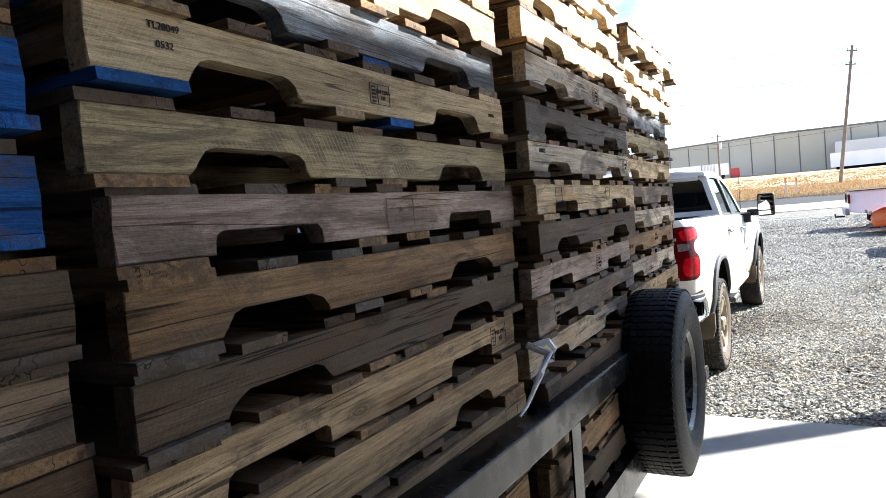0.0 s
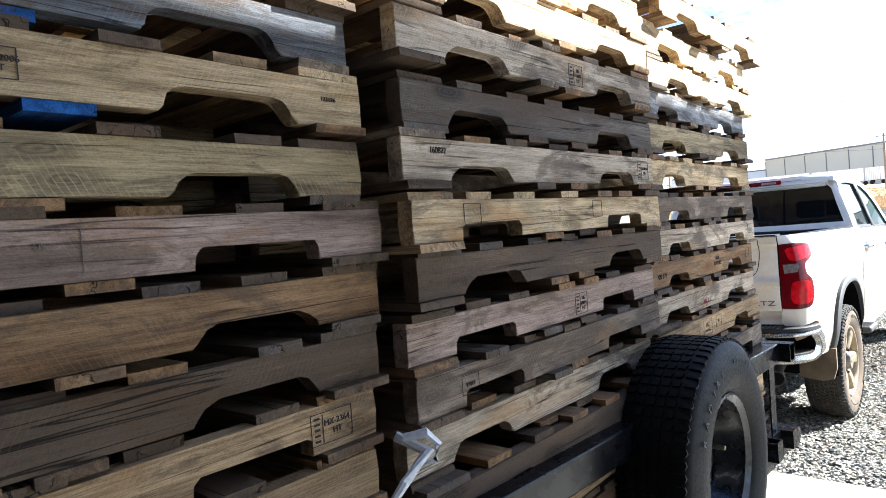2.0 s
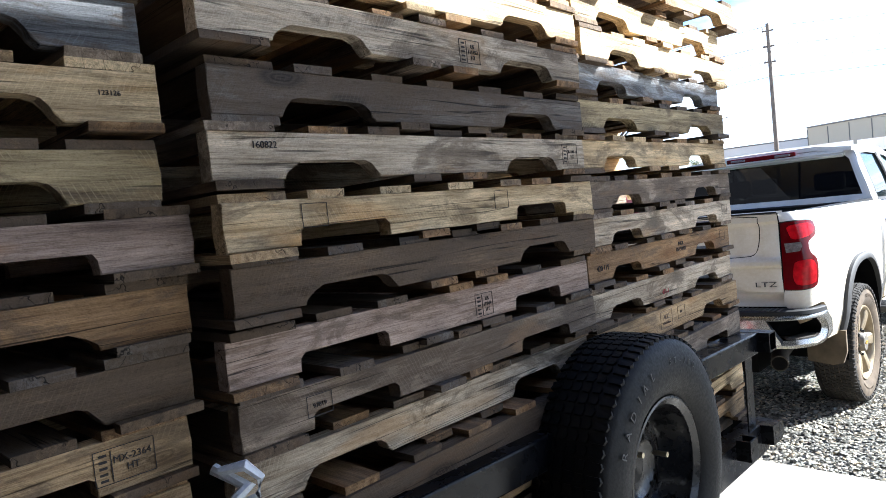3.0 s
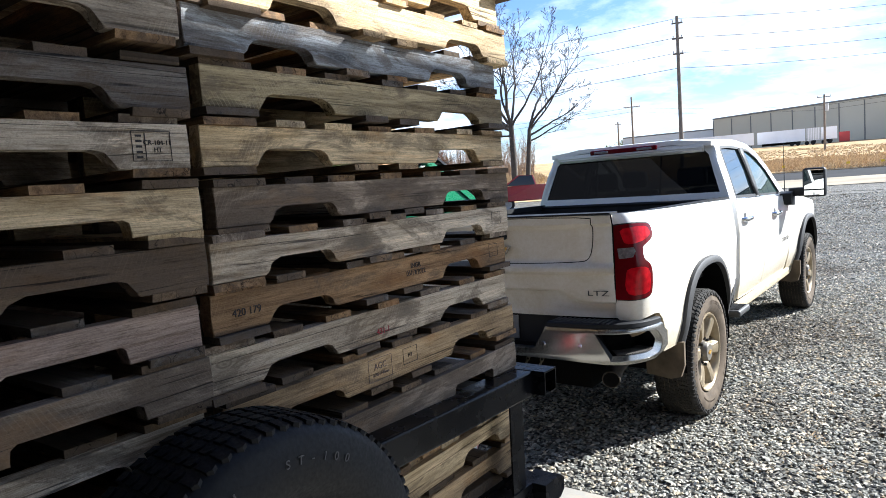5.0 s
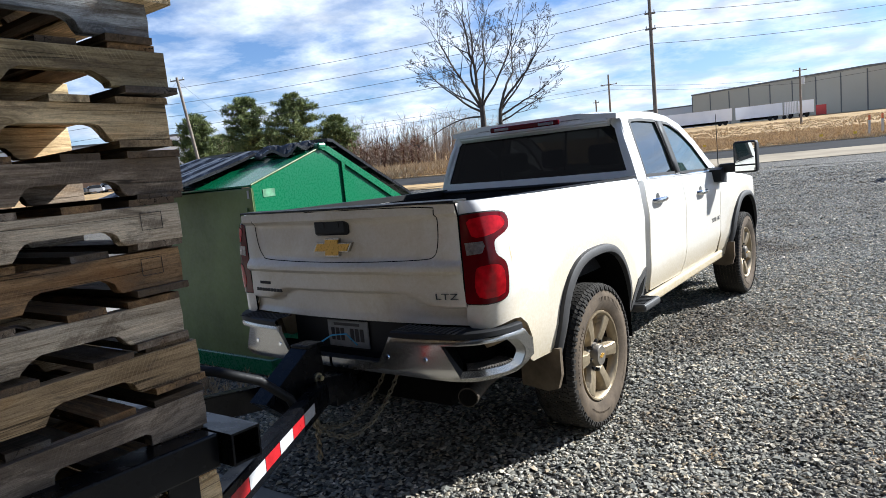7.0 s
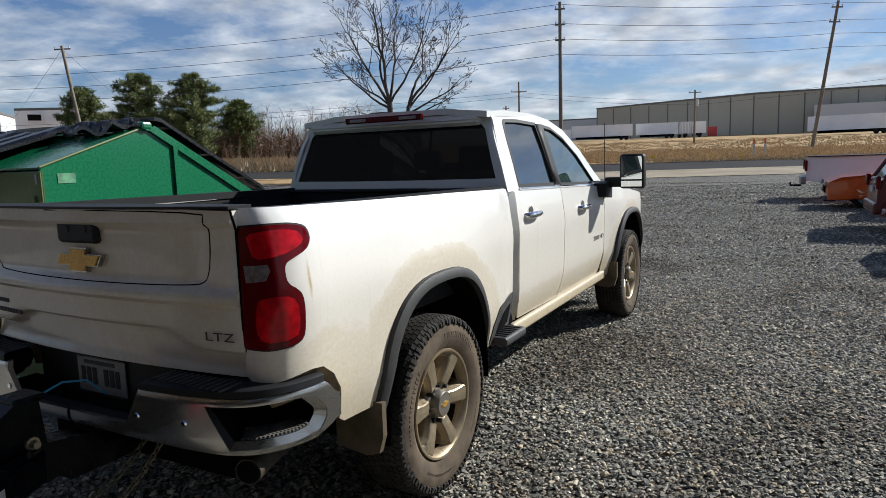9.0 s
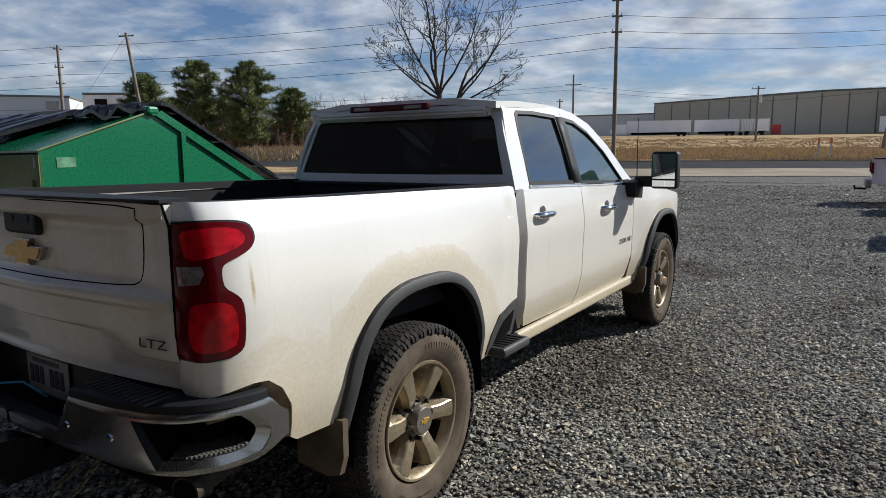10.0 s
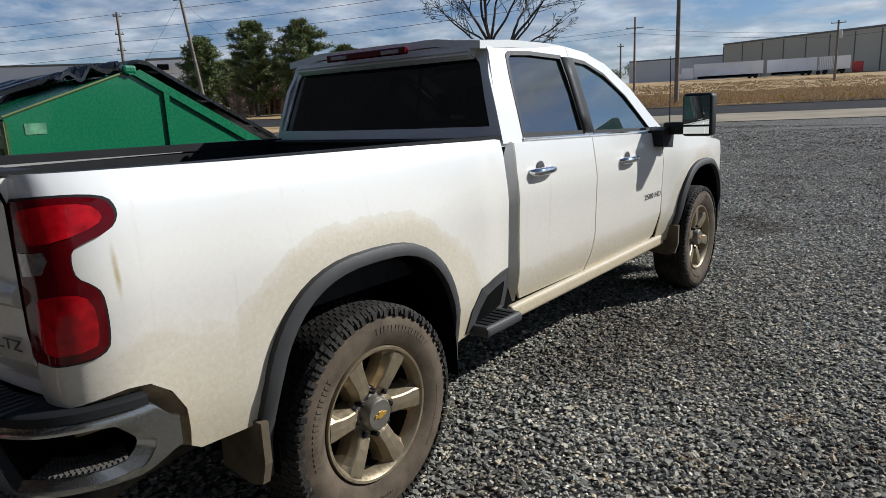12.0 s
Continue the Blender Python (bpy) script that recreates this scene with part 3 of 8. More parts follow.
def prism(pts, a0, a1, axis="x"):
    """A closed outline in the other two axes, pulled from a0 to a1 along the axis."""
    bm = bmesh.new()
    def at(p, a):
        return {"x": (a, p[0], p[1]), "y": (p[0], a, p[1]), "z": (p[0], p[1], a)}[axis]
    lo = [bm.verts.new(at(p, a0)) for p in pts]
    hi = [bm.verts.new(at(p, a1)) for p in pts]
    bm.faces.new(lo)
    bm.faces.new(hi[::-1])
    for i in range(len(pts)):
        j = (i + 1) % len(pts)
        bm.faces.new((lo[i], hi[i], hi[j], lo[j]))
    return bm


def revolve(profile, steps=48, axis="x", closed=False):
    """A profile of (along, radius) turned round the axis."""
    bm = bmesh.new()
    rings = []
    for k in range(steps):
        a = 2 * math.pi * k / steps
        c, s = math.cos(a), math.sin(a)
        rings.append([bm.verts.new((h, r * c, r * s) if axis == "x" else (r * c, r * s, h)) for h, r in profile])
    n = len(profile)
    for k in range(steps):
        p, q = rings[k], rings[(k + 1) % steps]
        for i in range(n if closed else n - 1):
            j = (i + 1) % n
            bm.faces.new((p[i], p[j], q[j], q[i]))
    return bm


def tube(path, radius, sides=8, bm=None):
    """A round bar along a list of points."""
    bm = bm or bmesh.new()
    pts = [Vector(p) for p in path]
    rings = []
    up = Vector((0.13, 0.21, 0.97))
    for i, p in enumerate(pts):
        d = (pts[min(i + 1, len(pts) - 1)] - pts[max(i - 1, 0)]).normalized()
        a = d.cross(up).normalized()
        b = d.cross(a)
        r = radius[i] if isinstance(radius, (list, tuple)) else radius
        rings.append([bm.verts.new(p + (a * math.cos(t) + b * math.sin(t)) * r) for t in (2 * math.pi * k / sides for k in range(sides))])
    for p, q in zip(rings, rings[1:]):
        for k in range(sides):
            j = (k + 1) % sides
            bm.faces.new((p[k], p[j], q[j], q[k]))
    bm.faces.new(rings[0])
    bm.faces.new(rings[-1][::-1])
    return bm


def polar(az, r, z=0.0):
    return Vector((3.0 + r * math.sin(radians(az)), 3.1 + r * math.cos(radians(az)), z))


def lettering(text, size, material, parent, m, name="lettering", label=""):
    cu = bpy.data.curves.new(name, "FONT")
    cu.body, cu.size, cu.align_x, cu.align_y = text, size, "CENTER", "CENTER"
    cu.extrude = 0.0006
    cu.materials.append(material)
    tmp = bpy.data.objects.new(name, cu)
    me = bpy.data.meshes.new_from_object(tmp)
    me.materials.clear()
    me.materials.append(material)
    bpy.data.objects.remove(tmp)
    ob = new(name, me)
    ob.parent = parent
    ob.matrix_basis = m
    if label:
        ob["label"] = label
    return ob

# ---- ground ----
G_AZ = 8.0
G_F = Vector((math.sin(radians(G_AZ)), math.cos(radians(G_AZ)), 0))
G_R = Vector((math.cos(radians(G_AZ)), -math.sin(radians(G_AZ)), 0))
G_O = Vector((3.0, 3.1, 0))


def ground_z(d, c):
    if d <= 26:
        return 0.0
    k = min(1.0, (d - 26) / 12)
    up = 0.037 * (min(d, 200) - 32 + 6 * (1 - k) ** 2) if d > 32 else 0.037 * 6 * ((d - 26) / 6) ** 2 * 0.6
    return max(0.0, up) + 0.014 * max(0.0, -c - 4) * min(1, (d - 26) / 25) * (1 if c > -60 else 60 / -c)


def on_ground(d, c, lift=0.0):
    return G_O + G_F * d + G_R * c + Vector((0, 0, ground_z(d, c) + lift))


def ground_at(az, r):
    a = radians(az - G_AZ)
    return on_ground(r * math.cos(a), r * math.sin(a))


def sheet(name, ds, cs, lift, mats, pick):
    bm = bmesh.new()
    vs = [[bm.verts.new(on_ground(d, c, lift)) for c in cs] for d in ds]
    for i in range(len(ds) - 1):
        for j in range(len(cs) - 1):
            f = bm.faces.new((vs[i][j], vs[i][j + 1], vs[i + 1][j + 1], vs[i + 1][j]))
            f.material_index = pick((ds[i] + ds[i + 1]) / 2, (cs[j] + cs[j + 1]) / 2)
            f.smooth = True
    me = bpy.data.meshes.new(name)
    bm.to_mesh(me)
    bm.free()
    for m in mats:
        me.materials.append(m)
    return new(name, me)


M_FIELD = worn("dry_field", (0.42, 0.29, 0.145), 0.9, 0, 0.6, 0.5, 9, 0.3, 0.0, 0.1)
M_APRON = worn("pale_apron_concrete", (0.32, 0.27, 0.195), 0.9, 0, 0.3, 0.35, 8, 0.1, 0.0, 0.1)
M_ROAD = worn("worn_asphalt", (0.048, 0.047, 0.046), 0.95, 0, 0.2, 0.4, 20, 0.2, 0.0, 0.05)
c_steps = [-2000, -900, -400, -200, -120, -80, -60, -45, -30, -20, -12, -6, 0, 6, 12, 20, 30, 45, 60, 80, 120, 200, 400, 900, 2000]
d_steps = [-2000, -600, -200, -80, -40, -20, -10, 0, 10, 18, 26, 29, 32, 35, 38, 39.5, 41, 43, 46.3, 46.4, 46.5, 50, 55.5, 60, 70, 85, 100, 120, 150, 200, 300, 600, 2000]
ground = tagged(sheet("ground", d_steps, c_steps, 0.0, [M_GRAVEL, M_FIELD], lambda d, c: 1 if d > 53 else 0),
                "grey crushed-stone yard running out into a dry field", "ground", kind="structure")
road = tagged(sheet("road", [46.5, 50, 55.5], c_steps[1:-1], 0.03, [M_ROAD], lambda d, c: 0), "worn dark asphalt road beyond the yard", "road", kind="structure")
pave = tagged(sheet("pavement", [39.5, 43, 46.4], [-4, 6, 12, 20, 30, 45, 60, 80, 120], 0.03, [M_APRON], lambda d, c: 0), "pale concrete apron along the road", "pavement", kind="structure")
M_BANK = worn("dark_verge_soil", (0.075, 0.055, 0.032), 0.95, 0, 0.5, 1.5, 20, 0.3, 0.0, 0.05)
bank = tagged(sheet("bank", [55.5, 56.9], c_steps[1:-1], 0.06, [M_BANK], lambda d, c: 0), "dark soil edge where the field meets the road", "verge", kind="structure")
verge = tagged(sheet("verge", [41.0, 46.3], [-120, -80, -60, -45, -30, -20, -12, -6, -4.2], 0.03, [M_FIELD], lambda d, c: 0), "tan dry grass verge beside the road", "verge", kind="structure")

# concrete slab under the trailer, its front edge square to the trailer, and the drive left of the bin
T_AZ = 26.0
TM = pose(0, 0, 0, 0, 0, -T_AZ)


def slab(name, pts, z0, z1, label):
    bm = prism(pts, z0, z1, "z")
    bmesh.ops.bevel(bm, geom=[e for e in bm.edges if all(v.co.z > z1 - 1e-5 for v in e.verts)], offset=0.012, segments=2, affect="EDGES")
    ob = part(name, bm, M_CONC)
    return tagged(ob, label, "concrete slab", kind="structure")


s1 = slab("concrete_pad", [(-14, -14), (9, -14), (9, 5.16), (-2.6, 5.16), (-14, 5.16)], -0.2, 0.025, "pale broom-finished concrete pad under the trailer")
s1.matrix_basis = pose(0, 0, 0, 0, 0, -26.5)
s2 = slab("concrete_drive", [(-12, 5.17), (-5.4, 5.17), (-5.4, 13.5), (-12, 13.5)], -0.2, 0.05, "pale concrete drive beside the waste bin")
s2.matrix_basis = pose(0, 0, 0, 0, 0, -26.5)

# open canopy, unseen, added sunward so its deck shades the middle of the load
canopy = base("canopy", TM, "unseen grey metal canopy on square posts beside the pad", "canopy", kind="structure")
CAN_U1 = 9.8
def edge_v(u):
    return 2.735 + 0.018 * (6.8 - u)


part("roof_deck", prism([(edge_v(-14) + 0.04, -14), (4.60, -14), (4.60, CAN_U1), (edge_v(CAN_U1) + 0.04, CAN_U1)], 5.0, 5.06, "z"), M_ROOF, canopy)
part("fascia", prism([(edge_v(-14), -14), (edge_v(-14) + 0.039, -14), (edge_v(CAN_U1) + 0.039, CAN_U1), (edge_v(CAN_U1), CAN_U1)], 4.92, 5.07, "z"), M_ROOF, canopy)
# wider rear deck, added out of view to shade the pad and dim its bounce
part("roof_deck", prism([(4.61, -14), (9.5, -14), (9.5, 8.3), (4.61, 8.3)], 5.0, 5.06, "z"), M_ROOF, canopy)
for u in (3.5, -2.5, -8.5):
    part("post", box(3.53, 3.80, u - 0.13, u + 0.13, 0, 5.0, 0.01, 1), M_ROOF, canopy)

# unseen leaning bar, added to cast a shadow band across the pad
brace = part("brace", tube([(6.1, 5.15, 0.0), (7.55, 6.30, 2.5), (9.0, 7.46, 5.0)], 0.15, 8), M_ROOF, canopy)
brace.matrix_basis = TM.inverted()

# plain dark warehouse with open dock door, added behind the view to cut sky light
hall = base("warehouse_behind", TM, "unseen grey metal-clad hall with an open dock door", "warehouse", kind="structure")
M_HALL = worn("grey_hall_cladding", (0.085, 0.085, 0.09), 0.6, 0.2, 0.15, 0.6, 8, 0.05)
HU = -2.3
part("wall", box(-16, -2.9, HU - 0.3, HU, 0, 8.5), M_HALL, hall)
part("wall", box(1.6, 7.0, HU - 0.3, HU, 0, 8.5), M_HALL, hall)
part("wall", box(-2.9, 1.6, HU - 0.3, HU, 4.4, 8.5), M_HALL, hall)
part("wall", box(6.7, 7.0, HU + 0.01, 2.4, 0, 6.0), M_HALL, hall)
part("door_return", box(-3.2, -2.9, -12, HU - 0.31, 0, 4.4), M_HALL, hall)
part("door_return", box(1.6, 1.9, -12, HU - 0.31, 0, 4.4), M_HALL, hall)
part("back_wall", box(-3.2, 1.9, -12.3, -12.01, 0, 4.4), M_HALL, hall)
part("hall_ceiling", box(-3.2, 1.9, -12.3, HU - 0.31, 4.41, 4.6), M_HALL, hall)
# unseen overhead slab, added to keep sky light off the stacks
part("dock_awning", box(-4.0, 2.5, HU + 0.01, 2.4, 5.22, 5.30), M_HALL, hall)

# ---- pallets ----
PL, PW, ST_H, ST_W, BD = 1.219, 1.016, 0.087, 0.037, 0.016
rnd = random.Random(7)


def stringer_mesh(style, seed):
    r = random.Random(seed)
    h, half = ST_H, PL / 2
    pts = [(-half, 0.0)]
    for side in (-1, 1):
        c = side * 0.342
        w = (0.106 if style == "round" else 0.114) + r.uniform(-0.006, 0.008)
        c += 0.008 if style == "round" else 0.0
        dp = 0.036 + r.uniform(-0.003, 0.005)
        if style == "square":
            q = [(-w, 0), (-w, dp * 0.75), (-w + 0.012, dp), (w - 0.012, dp), (w, dp * 0.75), (w, 0)]
        elif style == "slope":
            q = [(-w, 0), (-w + 0.008, dp * 0.35), (-w + 0.022, dp * 0.8), (-w + 0.04, dp), (w - 0.045, dp), (w - 0.02, dp * 0.75), (w - 0.004, dp * 0.3), (w, 0)]
        else:
            q = [(-w - 0.012, 0), (-w, dp * 0.25), (-w + 0.004, dp * 0.65), (-w + 0.016, dp * 0.92), (-w + 0.034, dp), (w - 0.034, dp), (w - 0.016, dp * 0.92), (w - 0.004, dp * 0.65), (w, dp * 0.25), (w + 0.01, 0)]
        for x, z in q:
            pts.append((c + x + r.uniform(-0.002, 0.002), max(0, z + (r.uniform(-0.002, 0.002) if z else 0))))
        if side < 0:
            for x in (-0.12, 0.0, 0.11):
                pts.append((x + r.uniform(-0.02, 0.02), r.uniform(0, 0.0018)))
    pts += [(half, 0.0), (half + r.uniform(-0.003, 0.003), h * 0.5), (half, h)]
    for x in (0.42, 0.2, -0.02, -0.25, -0.45):
        pts.append((x + r.uniform(-0.05, 0.05), h - r.uniform(0, 0.0025)))
    pts += [(-half, h), (-half + r.uniform(-0.004, 0.004), h * 0.5)]
    bm = prism(pts, -ST_W / 2, ST_W / 2, "y")
    rim = [e for e in bm.edges if abs(e.verts[0].co.y - e.verts[1].co.y) < 1e-6]
    bmesh.ops.bevel(bm, geom=rim, offset=0.0022, segments=1, affect="EDGES")
    for v in bm.verts:
        v.co.y += 0.0016 * noise.noise(Vector((v.co.x * 6, seed * 3.1, v.co.z * 20)))
    return finish("stringer", bm, WOOD["tan"])


def board_mesh(width, seed):
    r = random.Random(seed)
    bm = bmesh.new()
    xs = [-PW / 2 + r.uniform(-0.012, 0.004), -0.25, 0.0, 0.25, PW / 2 + r.uniform(-0.004, 0.012)]
    rows = []
    for x in xs:
        k = r.uniform(-0.003, 0.003)
        b = 0.0012 * r.uniform(-1, 1)
        rows.append([bm.verts.new((x + r.uniform(-0.002, 0.002), y, z)) for y, z in ((-width / 2 + k, b), (width / 2 + k, b), (width / 2 + k, BD + b), (-width / 2 + k, BD + b))])
    for p, q in zip(rows, rows[1:]):
        for i in range(4):
            j = (i + 1) % 4
            bm.faces.new((p[i], p[j], q[j], q[i]))
    bm.faces.new(rows[0])
    bm.faces.new(rows[-1][::-1])
    bmesh.ops.bevel(bm, geom=[e for e in bm.edges if e.is_manifold and e.calc_face_angle(0) > 1.0], offset=0.0018, segments=1, affect="EDGES")
    return finish("deck_board", bm, WOOD["tan"])


STR = {s: [stringer_mesh(s, i + 10 * k) for i in range(3)] for k, s in enumerate(("round", "square", "slope"))}
BOARDS = [board_mesh(w, i) for i, w in enumerate((0.089, 0.089, 0.097, 0.14, 0.135, 0.12))]
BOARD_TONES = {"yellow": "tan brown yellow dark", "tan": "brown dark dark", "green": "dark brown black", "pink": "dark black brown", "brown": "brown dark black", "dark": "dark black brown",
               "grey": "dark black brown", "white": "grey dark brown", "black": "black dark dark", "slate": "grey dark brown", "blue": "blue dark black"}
TONE_WORDS = {"yellow": "bright yellow new pine", "tan": "tan sawn hardwood", "green": "greenish tan sawn pine", "pink": "pinkish grey hardwood", "brown": "brown knotty oak", "dark": "dark weathered oak",
              "grey": "grey weathered wood", "white": "pale weathered wood", "black": "blackened old wood", "slate": "blue-grey weathered wood", "blue": "blue painted wood"}


def wooden(name, me, tone, parent, m):
    ob = new(name, me)
    ob.parent = parent
    ob.matrix_basis = m
    ob.material_slots[0].link = "OBJECT"
    ob.material_slots[0].material = WOOD[tone]
    return ob


def pallet(u0, vface, ztop, tone, style="round", yaw=0.0, row="", size=(1.0, 1.0), blue=False):
    """A notched-stringer pallet: u0 its rear end along the trailer, vface its near face across it, ztop the top of its stringers."""
    z = ztop - (BD + ST_H) * size[1]
    m = TM @ pose(vface - PW / 2, u0 + PL * size[0] / 2, z, 0, 0, 90 + yaw) @ Matrix.Diagonal((size[0], 1, size[1], 1))
    p = base("pallet", m, "%s pallet, %s" % (TONE_WORDS[tone], row), "pallet", "pallets stacked on the trailer")
    for y in (-PW / 2 + ST_W / 2, 0.0, PW / 2 - ST_W / 2):
        wooden("stringer", rnd.choice(STR[style]), tone, p, pose(0, y, BD, 0, 0, 0 if rnd.random() < 0.5 else 180))
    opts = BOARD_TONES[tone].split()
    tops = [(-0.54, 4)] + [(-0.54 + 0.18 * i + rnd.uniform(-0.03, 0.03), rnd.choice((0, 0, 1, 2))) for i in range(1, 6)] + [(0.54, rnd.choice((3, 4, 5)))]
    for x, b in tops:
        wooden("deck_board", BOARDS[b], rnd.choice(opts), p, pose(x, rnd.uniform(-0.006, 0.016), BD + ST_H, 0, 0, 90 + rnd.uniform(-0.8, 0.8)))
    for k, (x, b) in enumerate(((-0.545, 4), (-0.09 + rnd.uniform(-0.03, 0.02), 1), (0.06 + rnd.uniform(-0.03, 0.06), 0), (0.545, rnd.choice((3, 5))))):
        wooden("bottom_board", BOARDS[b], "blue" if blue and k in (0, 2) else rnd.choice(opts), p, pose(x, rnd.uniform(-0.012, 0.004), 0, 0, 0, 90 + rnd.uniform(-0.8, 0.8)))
    return p


# each stack, top layer first: tone, notch shape, height of the stringers' top, rear end along the trailer
STACKS = {
    0: (-0.240, (0.975, 0.98), "yellow:round:2.41:-.93 tan:round:2.30:-.92 brown:round:2.18:-.925 dark:round:2.066:-.93 blue:round:1.949:-.925 blue:slope:1.823:-.928 dark:round:1.697:-.908 grey:slope:1.587:-.912 "
        "dark:square:1.476:-.895 dark:round:1.36:-.92 dark:round:1.245:-.92 brown:square:1.13:-.92 dark:round:1.015:-.92 grey:slope:.90:-.92"),
    1: (-0.210, (0.952, 0.945), "yellow:round:2.341:.32 yellow:round:2.229:.315 slate:round:2.117:.31 yellow:round:2.005:.316:-.21:.961 green:round:1.884:.299:-.21:.964 pink:square:1.777:.325:-.21:.976 brown:slope:1.665:.329:-.21:.958 dark:slope:1.552:.328 "
        "tan:square:1.447:.312 tan:round:1.34:.303 tan:square:1.228:.31 dark:round:1.116:.32 brown:square:1.004:.31 dark:round:.892:.32"),
    2: (-0.165, (0.955, 0.965), "yellow:round:2.51:1.55 yellow:round:2.39:1.54 yellow:round:2.272:1.545 white:slope:2.152:1.535:-.152 black:round:2.020:1.552:-.167 white:slope:1.909:1.536:-.162 yellow:square:1.788:1.541:-.150 dark:slope:1.680:1.543:-.153 "
        "pink:square:1.557:1.534:-.183 grey:square:1.449:1.541:-.174 white:round:1.332:1.536:-.208 dark:round:1.222:1.54 tan:square:1.107:1.54 brown:round:.992:1.54 dark:round:.877:1.54"),
    3: (-0.200, (0.976, 1.0), "tan:slope:2.497:2.86 yellow:round:2.376:2.77 yellow:round:2.257:2.79 slate:round:2.160:2.742 green:slope:2.042:2.775 yellow:round:1.917:2.757 grey:round:1.788:2.77 white:round:1.674:2.746 "
        "brown:round:1.565:2.735 white:slope:1.440:2.722 tan:round:1.325:2.742 grey:square:1.192:2.735 tan:square:1.075:2.75 yellow:round:.957:2.75 tan:round:.84:2.75"),
}
PALLETS = {}
for ci, (vf, usual, rows) in STACKS.items():
    for i, rs in enumerate(rows.split()):
        size = usual
        tone, style, zt, u0, *face = rs.split(":")
        jr = random.Random(ci * 100 + i)
        dv, yw = jr.uniform(-0.012, 0.012), jr.uniform(-0.4, 0.4)
        if ci == 3 and i == 0:
            dv = 0.04
        if face:
            dv, yw = float(face[0]) - vf, 0.0
        if len(face) > 1:
            size = (float(face[1]), size[1])
        where = "in the stack at the trailer's nose" if ci == 3 else "in a tall stack"
        PALLETS[ci, i] = pallet(float(u0), vf + dv, float(zt), tone, style, yw, where, size, ci == 1 and i in (2, 3))
        if ci:
            kr = random.Random(ci * 100 + i + 777)
            pallet(float(u0) + kr.uniform(-0.02, 0.02), -1.275 + kr.uniform(-0.02, 0.02), float(zt), kr.choice(("tan", "grey", "brown", "dark", "white")), "round", kr.uniform(-0.5, 0.5), "in the far row of stacks", size)


# ink stamps and markings on the near stringers
def stamp(ci, i, x, z, text, size, frame_wh=None, material=M_INK, mark=False):
    p = PALLETS[ci, i]
    y = -PW / 2 - 0.0015
    for k, line in enumerate(text.split("|")):
        if line:
            lettering(line, size, material, p, pose(x + (0.012 if mark else 0), y, z - k * size * 1.05, 90, 0, 0), "stamp")
    if frame_wh:
        fw, fh = frame_wh
        bm = bmesh.new()
        t = 0.0012
        zc = z - (text.count("|") * size * 1.05) / 2
        for a in ((-fw, fw, zc + fh, zc + fh + t), (-fw, fw, zc - fh, zc - fh + t), (-fw, -fw + t, zc - fh, zc + fh), (fw - t, fw, zc - fh, zc + fh)):
            box_into(bm, x + a[0], x + a[1], y - 0.0004, y + 0.0004, a[2], a[3])
        if mark:
            for q in range(5):
                box_into(bm, x - fw + 0.008, x - fw + 0.020, y - 0.0004, y + 0.0004, zc - fh * 0.8 + q * fh * 0.36, zc - fh * 0.8 + q * fh * 0.36 + 0.004)
            box_into(bm, x - fw + 0.026, x - fw + 0.0275, y - 0.0004, y + 0.0004, zc - fh * 0.9, zc + fh * 0.9)
        part("stamp_frame", bm, material, p)


stamp(1, 3, 0.00, 0.062, "CN-22006|HT", 0.0115, (0.034, 0.020), mark=True)
stamp(1, 3, 0.53, 0.065, "123126", 0.012)
stamp(1, 3, -0.50, 0.084, "TL20049", 0.014)
stamp(1, 3, -0.50, 0.060, "0532", 0.014)
stamp(1, 5, 0.02, 0.066, "US|", 0.013, (0.05, 0.030), M_FAINTINK)
stamp(1, 8, 0.50, 0.068, "MX-2364|HT", 0.016, (0.048, 0.028), mark=True)
stamp(1, 10, 0.50, 0.068, "", 0.02, (0.04, 0.030))
stamp(2, 3, 0.10, 0.068, "US|111453|HT", 0.013, (0.038, 0.028), mark=True)
stamp(2, 5, -0.50, 0.078, "160822", 0.018)
stamp(2, 5, 0.53, 0.066, "CR-104-11|HT", 0.013, (0.040, 0.028), mark=True)
stamp(2, 6, -0.42, 0.070, "", 0.014, (0.030, 0.022))
stamp(2, 6, 0.16, 0.070, "", 0.014, (0.028, 0.022))
stamp(2, 8, 0.10, 0.066, "US|11844|HT", 0.013, (0.034, 0.028), mark=True)
stamp(2, 9, -0.44, 0.060, "97819", 0.013, (0.030, 0.020))
stamp(3, 8, 0.09, 0.074, "INGR|05/13/2022", 0.020)
stamp(3, 8, -0.52, 0.055, "420 179", 0.024)
stamp(3, 8, 0.53, 0.066, "", 0.014, (0.028, 0.020))
stamp(3, 7, 0.53, 0.066, "", 0.014, (0.028, 0.020))
stamp(3, 10, -0.11, 0.068, "AGC", 0.024, None, M_FAINTINK)
stamp(3, 10, -0.11, 0.047, "1220x1140mm", 0.0115, None, M_FAINTINK)
stamp(3, 10, -0.11, 0.060, "", 0.024, (0.048, 0.030), M_FAINTINK)
stamp(3, 10, 0.02, 0.066, "HT", 0.014, (0.032, 0.022))
stamp(3, 9, -0.05, 0.040, "431-1", 0.024, None, M_REDINK)


